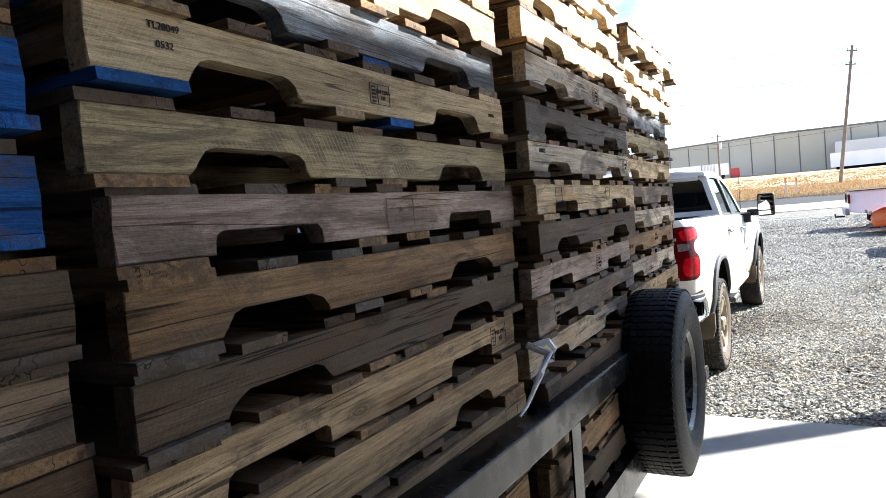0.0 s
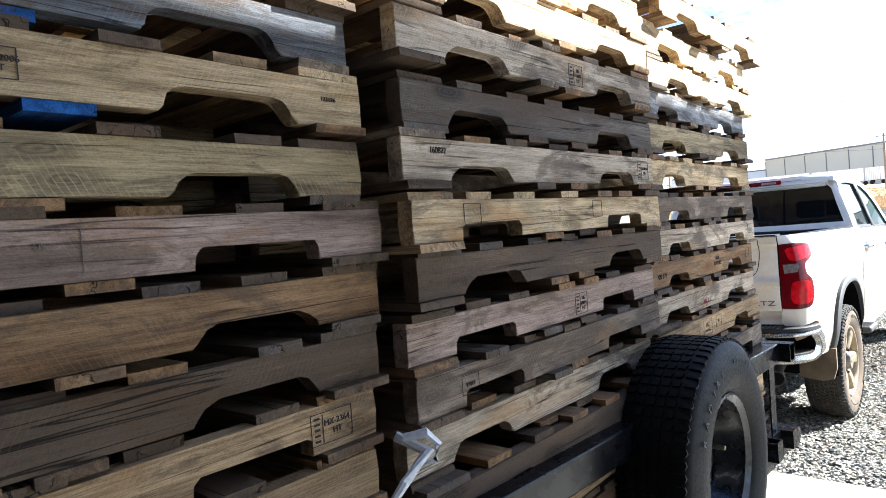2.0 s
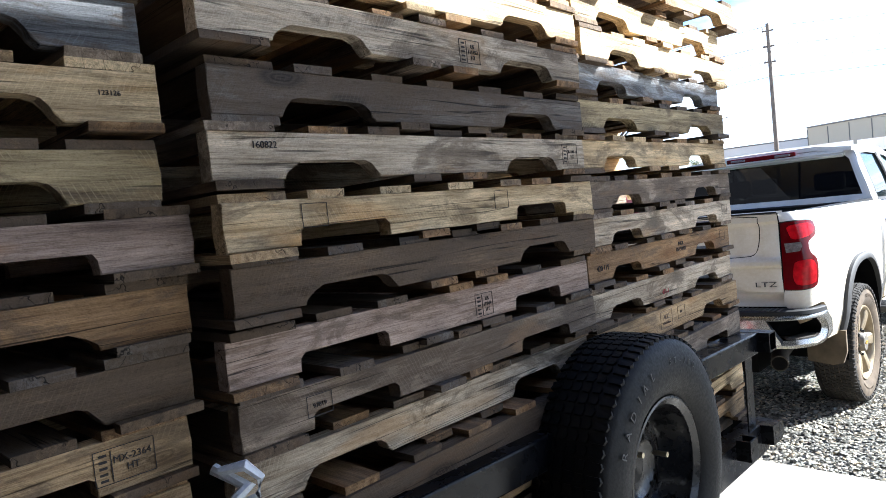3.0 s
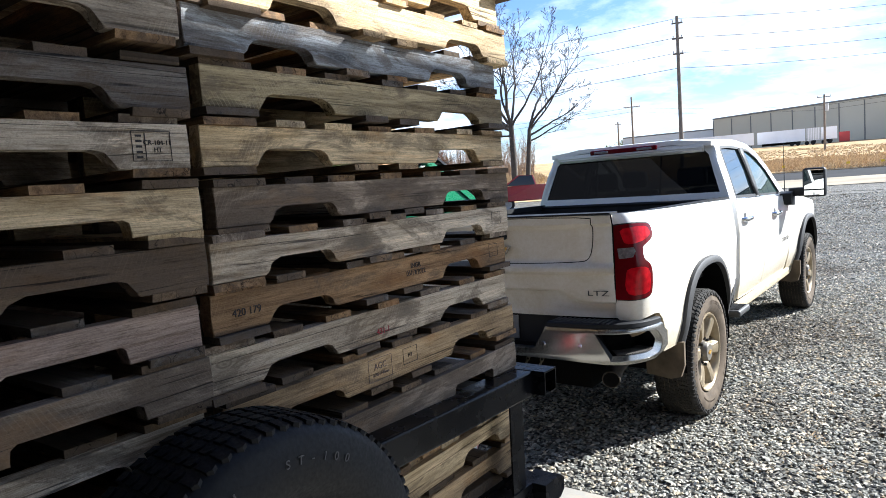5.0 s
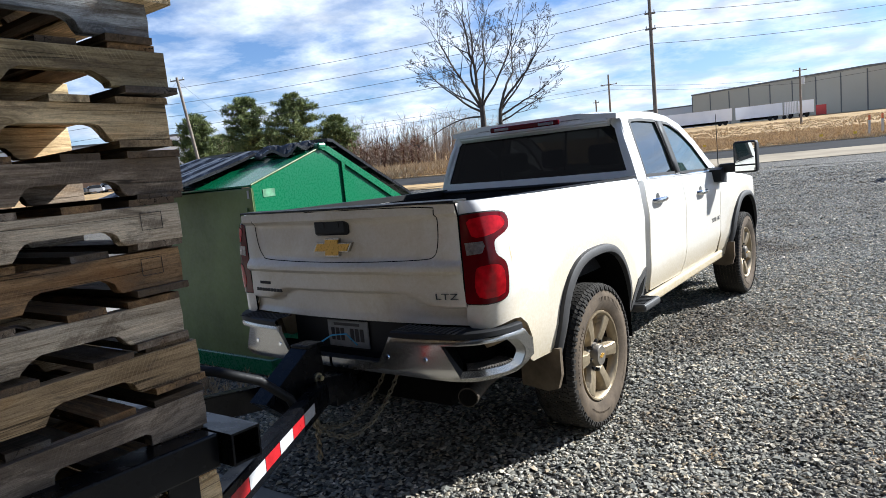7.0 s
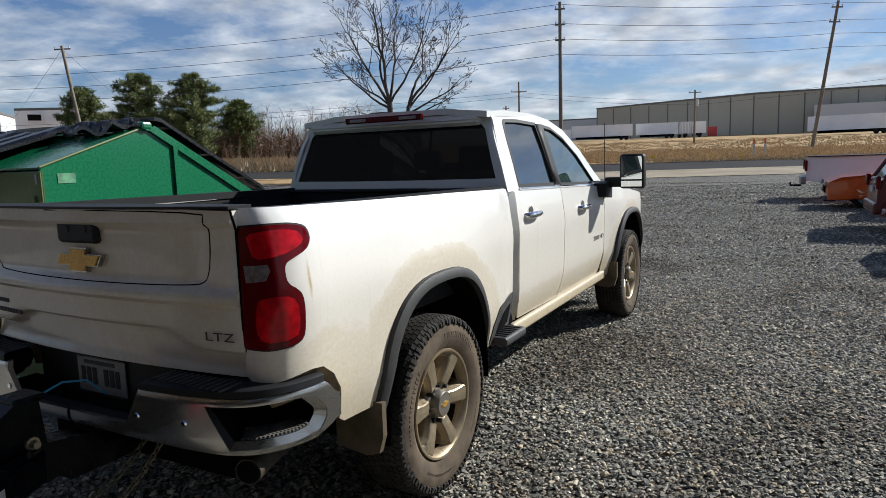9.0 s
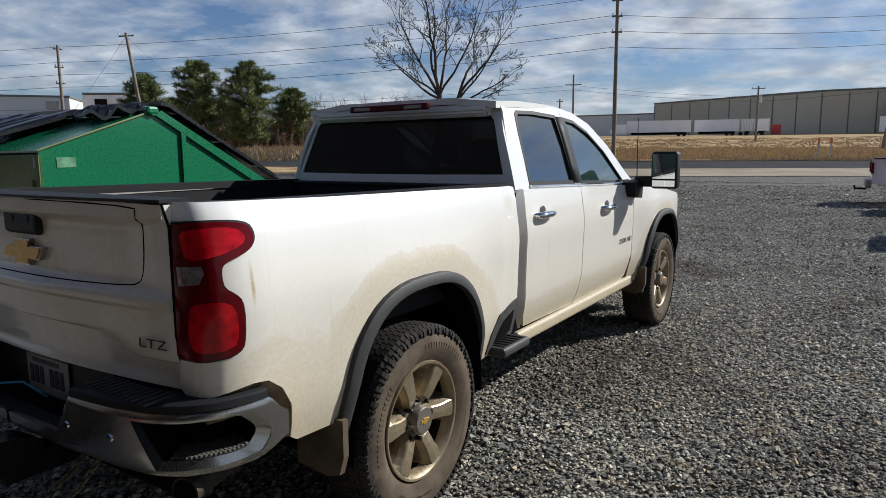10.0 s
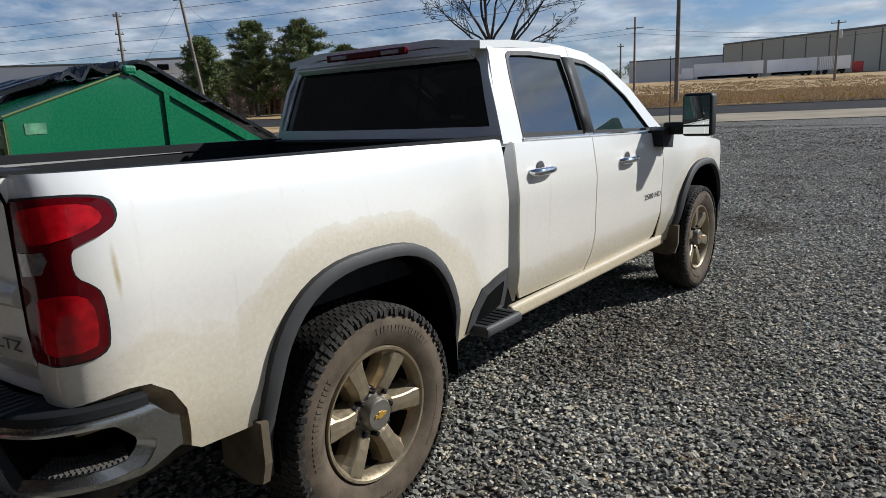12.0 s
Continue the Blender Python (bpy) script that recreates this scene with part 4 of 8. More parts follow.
# ---- trailer ----
def channel(x0, x1, y0, y1, z0, z1, open_to="+x", t=0.008):
    bm = bmesh.new()
    box_into(bm, x0, x1, y0, y1, z1 - t, z1)
    box_into(bm, x0, x1, y0, y1, z0, z0 + t)
    if open_to == "+x":
        box_into(bm, x0, x0 + t, y0, y1, z0 + t, z1 - t)
    else:
        box_into(bm, x1 - t, x1, y0, y1, z0 + t, z1 - t)
    return bm


RAIL_PITCH = -2.1
TRM = TM @ Matrix.Translation((0, 3.9, 1.10)) @ pose(0, 0, 0, RAIL_PITCH, 0, 0)
trailer = base("utility_trailer", TRM, "black painted steel utility trailer loaded with pallets", "trailer")
# local origin: top of the near rail at its front end; x across, y ahead
def sq_tube(x0, x1, y0, y1, z0, z1):
    return box(x0, x1, y0, y1, z0, z1, 0.006, 2)


part("top_rail", sq_tube(-0.215, -0.115, -7.4, 0.0, -0.088, 0.0), M_STEEL, trailer)
part("top_rail", sq_tube(-2.42, -2.32, -7.4, 0.0, -0.088, 0.0), M_STEEL, trailer)
# front cross tube with an open end
bm = bmesh.new()
for a in ((-2.42, -0.07, 0.004, 0.09, -0.006, 0.0), (-2.42, -0.07, 0.004, 0.09, -0.082, -0.076), (-2.42, -0.07, 0.004, 0.010, -0.076, -0.006), (-2.42, -0.07, 0.084, 0.090, -0.076, -0.006)):
    box_into(bm, *a)
part("front_cross_tube", bm, M_STEEL, trailer)
for y in (-0.10, -1.15, -2.25, -3.35, -4.45, -5.55, -6.65):
    part("rail_post", channel(-0.19, -0.125, y - 0.04, y + 0.04, -0.45, -0.09, "-x", 0.006), M_STEEL, trailer)
part("side_frame", channel(-0.20, -0.12, -7.4, 0.0, -0.52, -0.39, "-x", 0.009), M_STEEL, trailer)
part("side_frame", channel(-2.42, -2.34, -7.4, 0.0, -0.52, -0.39, "+x", 0.009), M_STEEL, trailer)
part("front_frame", box(-2.42, -0.12, 0.002, 0.07, -0.52, -0.39, 0.005), M_STEEL, trailer)
for i in range(9):
    part("deck_plank", box(-2.33 + 0.235 * i, -2.33 + 0.235 * i + 0.228, -7.3, -0.05, -0.392, -0.356, 0.004, 1), WOOD["dark"], trailer)
# stake pocket and tie-down box at the front corner
bm = bmesh.new()
for a in ((-0.118, -0.062, -0.32, -0.24, -0.45, -0.444), (-0.118, -0.062, -0.32, -0.314, -0.444, -0.37), (-0.118, -0.062, -0.246, -0.24, -0.444, -0.37), (-0.068, -0.062, -0.314, -0.246, -0.444, -0.37)):
    box_into(bm, *a)
part("stake_pocket", bm, M_STEEL, trailer)
part("corner_box", prism([(-0.02, -0.47), (0.09, -0.47), (0.12, -0.45), (0.12, -0.41), (0.09, -0.39), (-0.02, -0.39)], -0.17, -0.07, "x"), M_STEEL, trailer)
part("side_reflector", box(-0.119, -0.115, -0.75, -0.60, -0.49, -0.44, 0.001, 1), M_REFL_R, trailer)
# drawbar
def beam(p, q, w, h):
    a, b = Vector(p), Vector(q)
    d = (b - a)
    n = Vector((d.y, -d.x, 0)).normalized() * (w / 2)
    bm = bmesh.new()
    vs = [bm.verts.new(c + s * n + Vector((0, 0, k))) for c in (a, b) for s in (-1, 1) for k in (0, h)]
    for f in ((0, 1, 3, 2), (4, 6, 7, 5), (0, 4, 5, 1), (2, 3, 7, 6), (1, 5, 7, 3), (0, 2, 6, 4)):
        bm.faces.new([vs[i] for i in f])
    bmesh.ops.bevel(bm, geom=bm.edges[:], offset=0.006, segments=2, affect="EDGES")
    return bm


TC = -1.27
bar_r = part("drawbar", beam((-0.45, 0.0, -0.52), (TC + 0.09, 1.36, -0.50), 0.07, 0.125), M_STEEL, trailer)
part("drawbar", beam((-2.09, 0.0, -0.52), (TC - 0.09, 1.36, -0.50), 0.07, 0.125), M_STEEL, trailer)
# striped tape on the outer face of the near drawbar
ax, ay, bx, by = -0.45 + 0.033, 0.0, TC + 0.09 + 0.033, 1.36
L = math.hypot(bx - ax, by - ay)
ang = math.degrees(math.atan2(bx - ax, by - ay))
for i in range(8):
    s = 0.08 + i * 0.155
    bm = box(-0.001, 0.003, s, s + 0.15, -0.49, -0.435)
    part("striped_tape", bm, M_REFL_R if i % 2 == 0 else M_REFL_W, bar_r, m=pose(ax + 0.004, ay, 0.003 + 0.0, 0.85, 0, -ang))
# coupler with bolts
coup = part("coupler", prism([(1.18, -0.53), (1.42, -0.53), (1.62, -0.50), (1.66, -0.44), (1.60, -0.40), (1.42, -0.38), (1.40, -0.205), (1.33, -0.19), (1.02, -0.40)], TC - 0.06, TC + 0.06, "x"), M_STEEL, trailer)
part("channel_plate", box(TC - 0.065, TC + 0.065, 1.31, 1.43, -0.21, -0.185, 0.010), M_STEEL, coup)
for z in (-0.36, -0.43):
    bm = revolve([(0.06, 0.0), (0.06, 0.026), (0.075, 0.026), (0.075, 0.016), (0.10, 0.014), (0.10, 0.0)], 10, "x")
    part("bolt", bm, M_BRASS, coup, m=Matrix.Translation((TC, 1.36, z)))
jack = part("jack_post", box(TC - 0.20, TC - 0.06, 0.50, 0.62, -0.50, 0.02, 0.012), M_STEEL, trailer)
part("jack_cap", box(TC - 0.21, TC - 0.05, 0.49, 0.63, 0.02, 0.035, 0.004), M_STEEL, jack)
part("crank_stub", tube([(TC - 0.06, 0.56, -0.06), (TC + 0.02, 0.57, -0.07)], 0.018, 10), M_STEEL, jack)
part("jack_plate", box(TC - 0.32, TC + 0.30, 0.42, 0.72, -0.43, -0.40, 0.004), M_STEEL, trailer)
part("warning_label", box(TC - 0.059, TC - 0.056, 0.60, 0.619, -0.32, -0.22), M_PLATE, jack)
part("cable_hose", tube([(TC - 0.05, 0.62, -0.12), (TC + 0.08, 0.75, -0.16), (TC + 0.16, 0.92, -0.24), (TC + 0.20, 1.05, -0.36), (TC + 0.20, 1.10, -0.46)], 0.022, 10), M_RUBBER, trailer, smooth=True)
part("breakaway_wire", tube([(TC + 0.02, 1.44, -0.20), (TC + 0.05, 1.50, -0.17), (TC + 0.08, 1.58, -0.18), (TC + 0.08, 1.66, -0.26)], 0.004, 6), plain("blue_wire", (0.03, 0.22, 0.40), 0.5), trailer)


def chain(points, parent):
    """Links strung along a hanging line."""
    pts = [Vector(p) for p in points]
    seg = [(a - b).length for a, b in zip(pts, pts[1:])]
    total, pos, k = sum(seg), 0.0, 0
    holder = None
    while pos < total:
        s, i = pos, 0
        while i < len(seg) - 1 and s > seg[i]:
            s -= seg[i]
            i += 1
        c = pts[i].lerp(pts[i + 1], min(1, s / seg[i]))
        d = (pts[i + 1] - pts[i]).normalized()
        q = d.to_track_quat("X", "Z").to_matrix().to_4x4()
        loop = [(0.019 * math.cos(a), 0.011 * math.sin(a), 0) for a in (2 * math.pi * j / 10 for j in range(10))]
        bm = bmesh.new()
        ring = []
        for (x, y, z) in loop:
            o = Vector((x, y, 0))
            nrm = Vector((x * 0.55, y, 0)).normalized()
            ring.append([bm.verts.new(o + nrm * 0.0045 * math.cos(t) + Vector((0, 0, 0.0045 * math.sin(t)))) for t in (0, 1.57, 3.14, 4.71)])
        for a in range(10):
            p, r2 = ring[a], ring[(a + 1) % 10]
            for b in range(4):
                bm.faces.new((p[b], p[(b + 1) % 4], r2[(b + 1) % 4], r2[b]))
        ob = part("chain_link", bm, M_CHAIN, parent, m=Matrix.Translation(c) @ q @ pose(0, 0, 0, 90 * (k % 2) + 20, 0, 0))
        pos += 0.028
        k += 1


def sag(a, b, drop, n=8):
    a, b = Vector(a), Vector(b)
    return [a.lerp(b, i / n) - Vector((0, 0, drop * 4 * (i / n) * (1 - i / n))) for i in range(n + 1)]


ch = base("safety_chain", TRM, "zinc safety chains hanging at the hitch", "chain")
chain(sag((TC + 0.10, 1.22, -0.52), (TC + 0.22, 1.86, -0.40), 0.24), ch)
chain(sag((TC + 0.02, 1.25, -0.52), (TC + 0.10, 1.88, -0.42), 0.20), ch)
chain([(TC + 0.20, 1.20, -0.50), (TC + 0.20, 1.205, -0.72)], ch)

# ---- spare wheel on the rail ----
SP_U, SP_Z, SP_R, SP_V0, SP_V1 = 2.682, 0.957, 0.379, -0.176, 0.042
spare = base("spare_wheel", TM @ Matrix.Translation(((SP_V0 + SP_V1) / 2, SP_U, SP_Z)), "black tyre on a black steel rim, mounted on a rail", "wheel")
HW = (SP_V1 - SP_V0) / 2


def tyre_profile(R, hw, rim, bulge=0.010):
    side = [(hw * 0.55, rim), (hw * 0.82, rim + 0.012), (hw + bulge, rim + (R - rim) * 0.36), (hw + bulge * 0.7, rim + (R - rim) * 0.62), (hw * 0.95, R - 0.026), (hw * 0.86, R - 0.008), (hw * 0.72, R - 0.001)]
    mid = [(hw * 0.4, R + 0.001), (0, R + 0.002)]
    full = side + mid
    return full + [(-a, r) for a, r in full[::-1][1:]]


tyre = part("tyre", revolve(tyre_profile(SP_R, HW, 0.205), 96, "x"), M_RUBBER, spare, smooth=True)


def tread_ring(R, hw, blocks, rows, parent, depth=0.007, zig=0.012, material=M_RUBBER):
    """Raised tread ribs broken by sipes, and shoulder lugs."""
    bm = bmesh.new()
    n = blocks
    bounds = rows
    for x0, x1, gap in bounds:
        for k in range(n):
            a0 = 2 * math.pi * (k + gap) / n
            a1 = 2 * math.pi * (k + 1 - gap) / n
            am = (a0 + a1) / 2
            vs = []
            for rr in (R - 0.004, R + depth):
                for a, dx in ((a0, 0), (am, zig), (a1, 0)):
                    for x in (x0 + dx, x1 + dx):
                        edge = 0.010 * max(0.0, (abs(x) / hw - 0.72)) / 0.28
                        vs.append(bm.verts.new((x, (rr - edge) * math.cos(a), (rr - edge) * math.sin(a))))
            for f in ((0, 1, 3, 2), (2, 3, 5, 4), (6, 8, 9, 7), (8, 10, 11, 9), (0, 6, 7, 1), (4, 5, 11, 10), (0, 2, 8, 6), (2, 4, 10, 8), (1, 7, 9, 3), (3, 9, 11, 5)):
                bm.faces.new([vs[i] for i in f])
    return part("tread", bm, material, parent)


tread_ring(SP_R - 0.003, HW, 74, [(-0.104, -0.074, 0.18), (-0.064, -0.043, 0.14), (-0.034, -0.013, 0.10), (-0.004, 0.017, 0.10), (0.026, 0.047, 0.14), (0.058, 0.091, 0.18)], tyre, 0.009, 0.004)
rim_p = [(-0.07, 0.20), (0.05, 0.200), (0.085, 0.208), (0.092, 0.214), (0.094, 0.208), (0.080, 0.190), (0.060, 0.186), (0.035, 0.172), (0.0, 0.166), (-0.015, 0.155), (-0.012, 0.130), (0.004, 0.112), (0.008, 0.085), (-0.004, 0.070), (-0.008, 0.045)]
rim = part("rim", revolve(rim_p, 64, "x"), M_BLACKRIM, spare, smooth=True)
for k in range(8):
    a = 2 * math.pi * (k + 0.3) / 8
    bm = revolve([(0.0, 0.0), (0.0, 0.017), (-0.004, 0.019)], 14, "x")
    part("vent_hole", bm, M_BLACK, rim, m=Matrix.Translation((-0.0005, 0.137 * math.cos(a), 0.137 * math.sin(a))) @ pose(0, 0, 0, math.degrees(a), 0, 0) @ pose(0, 0, 0, 0, 0, 28))
for k in range(6):
    a = 2 * math.pi * (k + 0.2) / 6
    part("lug_hole", revolve([(0.009, 0.0), (0.009, 0.009)], 10, "x"), M_BLACK, rim, m=Matrix.Translation((0.0, 0.088 * math.cos(a), 0.088 * math.sin(a))))
part("mount_plate", revolve([(-0.012, 0.0), (-0.006, 0.075), (-0.03, 0.075), (-0.03, 0)], 24, "x"), M_STEEL, spare)
for k in (0, 2):
    a = 2 * math.pi * (k + 0.2) / 6
    part("stud", tube([(-0.02, 0.088 * math.cos(a), 0.088 * math.sin(a)), (0.05, 0.088 * math.cos(a), 0.088 * math.sin(a))], 0.008, 8), M_BRASS, spare)
part("bracket", box(-0.13, -0.03, -0.05, 0.05, -0.30, 0.13, 0.004), M_STEEL, spare)
part("valve_stem", tube([(0.05, 0.10, -0.155), (0.085, 0.098, -0.150)], 0.005, 8), M_RUBBER, rim)
M_LETTER = plain("raised_rubber_letters", (0.05, 0.05, 0.052), 0.55)
for word, start, rad, size in (("RADIAL", 152, 0.315, 0.036), ("ST-100", 88, 0.315, 0.024)):
    a = start
    for chx in word:
        step = 9.2 if size > 0.03 else 5.6
        if chx == "I":
            step *= 0.75
        t = radians(a)
        # letters read along the top from rear to front
        lettering(chx, size, M_LETTER, tyre, Matrix.Translation((HW + 0.0085, rad * math.cos(t), rad * math.sin(t))) @ pose(0, 0, 0, a - 90, 0, 0) @ pose(0, 0, 0, 90, 0, 90), "letter")
        a -= step

# ---- twist of plastic film between two pallets ----
film = part("plastic_strip", tube([(-0.02, 0, 0.0), (0.03, 0.03, -0.03), (0.025, -0.03, -0.07), (0.015, -0.07, -0.11), (0.012, -0.11, -0.135), (0.008, -0.15, -0.15)], [0.010, 0.014, 0.009, 0.006, 0.005, 0.003], 7), M_WRAP, smooth=True)
film.matrix_basis = TM @ Matrix.Translation((-0.175, 1.495, 1.355))
tagged(film, "twisted strip of clear plastic wrap hanging between pallets", "plastic strip")
part("plastic_loop", tube([(0.0, 0.0, 0.0), (0.03, 0.03, 0.005), (0.04, 0.05, -0.02), (0.035, 0.045, -0.05), (0.02, 0.03, -0.055)], [0.007, 0.010, 0.008, 0.006, 0.004], 6), M_WRAP, film, smooth=True)

# ---- pickup truck ----
TRUCK = pose(1.839, 6.620, 0.0, 0, 0, -27.6)
truck = base("pickup_truck", TRUCK, "dusty white crew-cab pickup truck hitched to the trailer", "pickup truck")


def lerp_table(table, v):
    if v <= table[0][0]:
        return table[0][1]
    for (a, p), (b, q) in zip(table, table[1:]):
        if v <= b:
            t = (v - a) / (b - a)
            return p + (q - p) * t
    return table[-1][1]


def smooth01(a, b, v):
    t = min(1.0, max(0.0, (v - a) / (b - a)))
    return t * t * (3 - 2 * t)


SIDE_X = [(0.40, 0.868), (0.56, 0.906), (0.72, 0.944), (0.755, 0.953), (0.90, 0.958), (1.05, 0.962), (1.17, 0.968), (1.24, 0.962), (1.32, 0.950), (1.40, 0.940), (1.46, 0.927), (1.50, 0.905), (1.53, 0.872)]
ARCH_A, ARCH_B, ARCH_N, ARCH_Z = 0.520, 0.660, 2.7, 0.43


def arch_dist(y, z, cy):
    return (abs((y - cy) / ARCH_A) ** ARCH_N + abs(max(0, z - ARCH_Z) / ARCH_B) ** ARCH_N) ** (1 / ARCH_N) - 1


def side_x(y, z):
    x = (lerp_table(SIDE_X, z - 0.012) + lerp_table(SIDE_X, z) + lerp_table(SIDE_X, z + 0.012)) / 3
    # the cab stands in from the bed, its rear corner rounded
    x -= (0.05 * smooth01(0.80, 1.10, y) if y < 1.108 else 0.045 + 0.05 * (1 - smooth01(1.115, 1.20, y))) * (1 - smooth01(3.25, 3.7, y))
    x -= 0.12 * smooth01(4.55, 5.05, y)
    for cy in (0.015, 4.04):
        d = arch_dist(y, z, cy)
        if d > -0.2:
            x += 0.022 * math.exp(-(max(0, d) / 0.35) ** 2)
    return x


def side_map(sign):
    def f(s, z):
        if s >= -0.90:
            return Vector((sign * side_x(s, z), s, z))
        p = -0.90 - s
        xb = side_x(-0.90, z)
        a = min(p / 0.21, 1.0) * math.pi / 2
        e = max(0.0, p - 0.21)
        return Vector((sign * (xb - 0.10 * (1 - math.cos(a)) - e), -0.90 - 0.20 * math.sin(a) - 0.1 * e, z))
    return f


def panel(outline, fn, step=0.07, lift=0.0, inward=0.03, center=None):
    """A skin laid over the map fn, cut from an outline, with its rim turned inwards."""
    bm = bmesh.new()
    bm.faces.new([bm.verts.new((a, b, 0)) for a, b in outline])
    for ax in (0, 1):
        lo, hi = min(p[ax] for p in outline), max(p[ax] for p in outline)
        st = step[ax] if isinstance(step, tuple) else step
        n = max(1, int((hi - lo) / st))
        for i in range(1, n):
            co = [0, 0, 0]
            no = [0, 0, 0]
            co[ax], no[ax] = lo + (hi - lo) * i / n, 1
            bmesh.ops.bisect_plane(bm, geom=bm.verts[:] + bm.edges[:] + bm.faces[:], plane_co=co, plane_no=no)
    rim = [e for e in bm.edges if e.is_boundary]
    flat = {v: (v.co.x, v.co.y) for v in bm.verts}
    for v, (a, b) in flat.items():
        p = fn(a, b)
        if lift:
            e = 0.004
            n = (fn(a + e, b) - fn(a - e, b)).cross(fn(a, b + e) - fn(a, b - e)).normalized()
            c = center or Vector((0, 1.6, 1.0))
            if n.dot(p - c) < 0:
                n = -n
            p = p + n * lift
        v.co = p
    if inward:
        c = center or Vector((0, 1.6, 1.0))
        ex = bmesh.ops.extrude_edge_only(bm, edges=rim)
        for v in ex["geom"]:
            if isinstance(v, bmesh.types.BMVert):
                if isinstance(inward, Vector):
                    v.co += inward
                else:
                    d = Vector((c.x - v.co.x, 0, 0)).normalized() if abs(v.co.y) < 9 else Vector((0, 0, 0))
                    v.co += d * inward
    for f in bm.faces:
        f.smooth = True
    return bm


def ring_panel(outer, inner, fn, inward=0.03, loops=1):
    """A frame between two outlines with as many points."""
    bm = bmesh.new()
    n = len(outer)
    rows = [[bm.verts.new(fn(p[0] + (q[0] - p[0]) * k / loops, p[1] + (q[1] - p[1]) * k / loops)) for p, q in zip(outer, inner)] for k in range(loops + 1)]
    for a, b in zip(rows, rows[1:]):
        for i in range(n):
            j = (i + 1) % n
            bm.faces.new((a[i], a[j], b[j], b[i]))
    rim = [e for e in bm.edges if e.is_boundary]
    ex = bmesh.ops.extrude_edge_only(bm, edges=rim)
    for v in ex["geom"]:
        if isinstance(v, bmesh.types.BMVert):
            v.co += inward if isinstance(inward, Vector) else Vector((-math.copysign(inward, v.co.x), 0, 0))
    return bm


def rounded(loop, times=2):
    """Corner-cutting of a closed outline."""
    for _ in range(times):
        out = []
        for p, q in zip(loop, loop[1:] + loop[:1]):
            out += [(p[0] * 0.75 + q[0] * 0.25, p[1] * 0.75 + q[1] * 0.25), (p[0] * 0.25 + q[0] * 0.75, p[1] * 0.25 + q[1] * 0.75)]
        loop = out
    return loop


def arch_curve(cy, grow=0.0, z_end=0.50, n=22):
    out = []
    for i in range(n + 1):
        a = math.pi * i / n
        c, s = math.cos(a), math.sin(a)
        y = cy - (ARCH_A + grow) * math.copysign(abs(c) ** (2 / ARCH_N), c)
        z = ARCH_Z + (ARCH_B + grow) * abs(s) ** (2 / ARCH_N)
        out.append((y, max(z, z_end)))
    return out


BED_OUT = [(-1.18, 0.916), (-1.14, 0.88), (-1.03, 0.90), (-0.935, 0.917), (-0.888, 0.909), (-0.826, 0.863), (-0.787, 0.792), (-0.777, 0.71), (-0.775, 0.655), (-0.74, 0.632), (-0.64, 0.632)] + [(y, max(z, 0.632) if y < -0.3 else z) for y, z in arch_curve(0.015, 0, 0.53)] + [(0.64, 0.56), (1.09, 0.565), (1.098, 1.0), (1.10, 1.482), (0.3, 1.500), (-0.5, 1.513), (-1.0, 1.526), (-1.18, 1.53)]
RDOOR_OUT = [(1.215, 1.455), (1.20, 1.3), (1.20, 0.9), (1.212, 0.68), (1.25, 0.60), (1.55, 0.595), (2.04, 0.585), (2.088, 0.66), (2.117, 0.82), (2.121, 1.2), (2.116, 1.43)]
FDOOR_OUT = [(2.128, 1.43), (2.133, 1.2), (2.129, 0.82), (2.100, 0.66), (2.052, 0.585), (2.7, 0.575), (3.12, 0.57), (3.22, 0.61), (3.27, 0.8), (3.28, 1.1), (3.27, 1.395)]
CORNER_OUT = [(1.125, 0.58), (1.205, 0.60), (1.188, 0.9), (1.188, 1.3), (1.20, 1.46), (1.125, 1.47)]
FEND_OUT = [(3.28, 0.53), (3.44, 0.53)] + arch_curve(4.04, 0, 0.53) + [(4.70, 0.60), (4.98, 0.62), (5.02, 0.9), (4.98, 1.18), (4.5, 1.27), (3.9, 1.345), (3.5, 1.385), (3.29, 1.395), (3.29, 1.1)]


def win_rings(sign):
    def g(y, z):
        b = z - 0.03 * (y - 1.33) * (1 - smooth01(1.5, 1.95, z))
        t = (z - 1.43) / 0.54
        return Vector((sign * (0.875 - 0.165 * max(0, t) ** 1.15 - 0.05 * smooth01(2.6, 3.5, y) * t), y, b))
    ro = [(1.13, 1.45), (1.145, 1.62), (1.17, 1.80), (1.235, 1.95), (1.35, 1.985), (1.7, 1.998), (2.128, 1.988), (2.128, 1.80), (2.128, 1.62), (2.128, 1.45), (1.6, 1.45)]
    ri = [(1.335, 1.477), (1.345, 1.62), (1.365, 1.80), (1.395, 1.915), (1.43, 1.935), (1.66, 1.942), (2.02, 1.93), (2.035, 1.80), (2.05, 1.62), (2.06, 1.477), (1.6, 1.477)]
    fo = [(2.134, 1.45), (2.134, 1.62), (2.134, 1.80), (2.134, 1.988), (2.36, 1.968), (2.64, 1.895), (2.98, 1.75), (3.26, 1.58), (3.46, 1.45), (2.7, 1.45)]
    fi = [(2.19, 1.477), (2.175, 1.62), (2.165, 1.80), (2.16, 1.92), (2.33, 1.905), (2.56, 1.835), (2.84, 1.705), (3.02, 1.59), (3.17, 1.477), (2.7, 1.477)]
    return g, (ro, ri), (fo, fi)


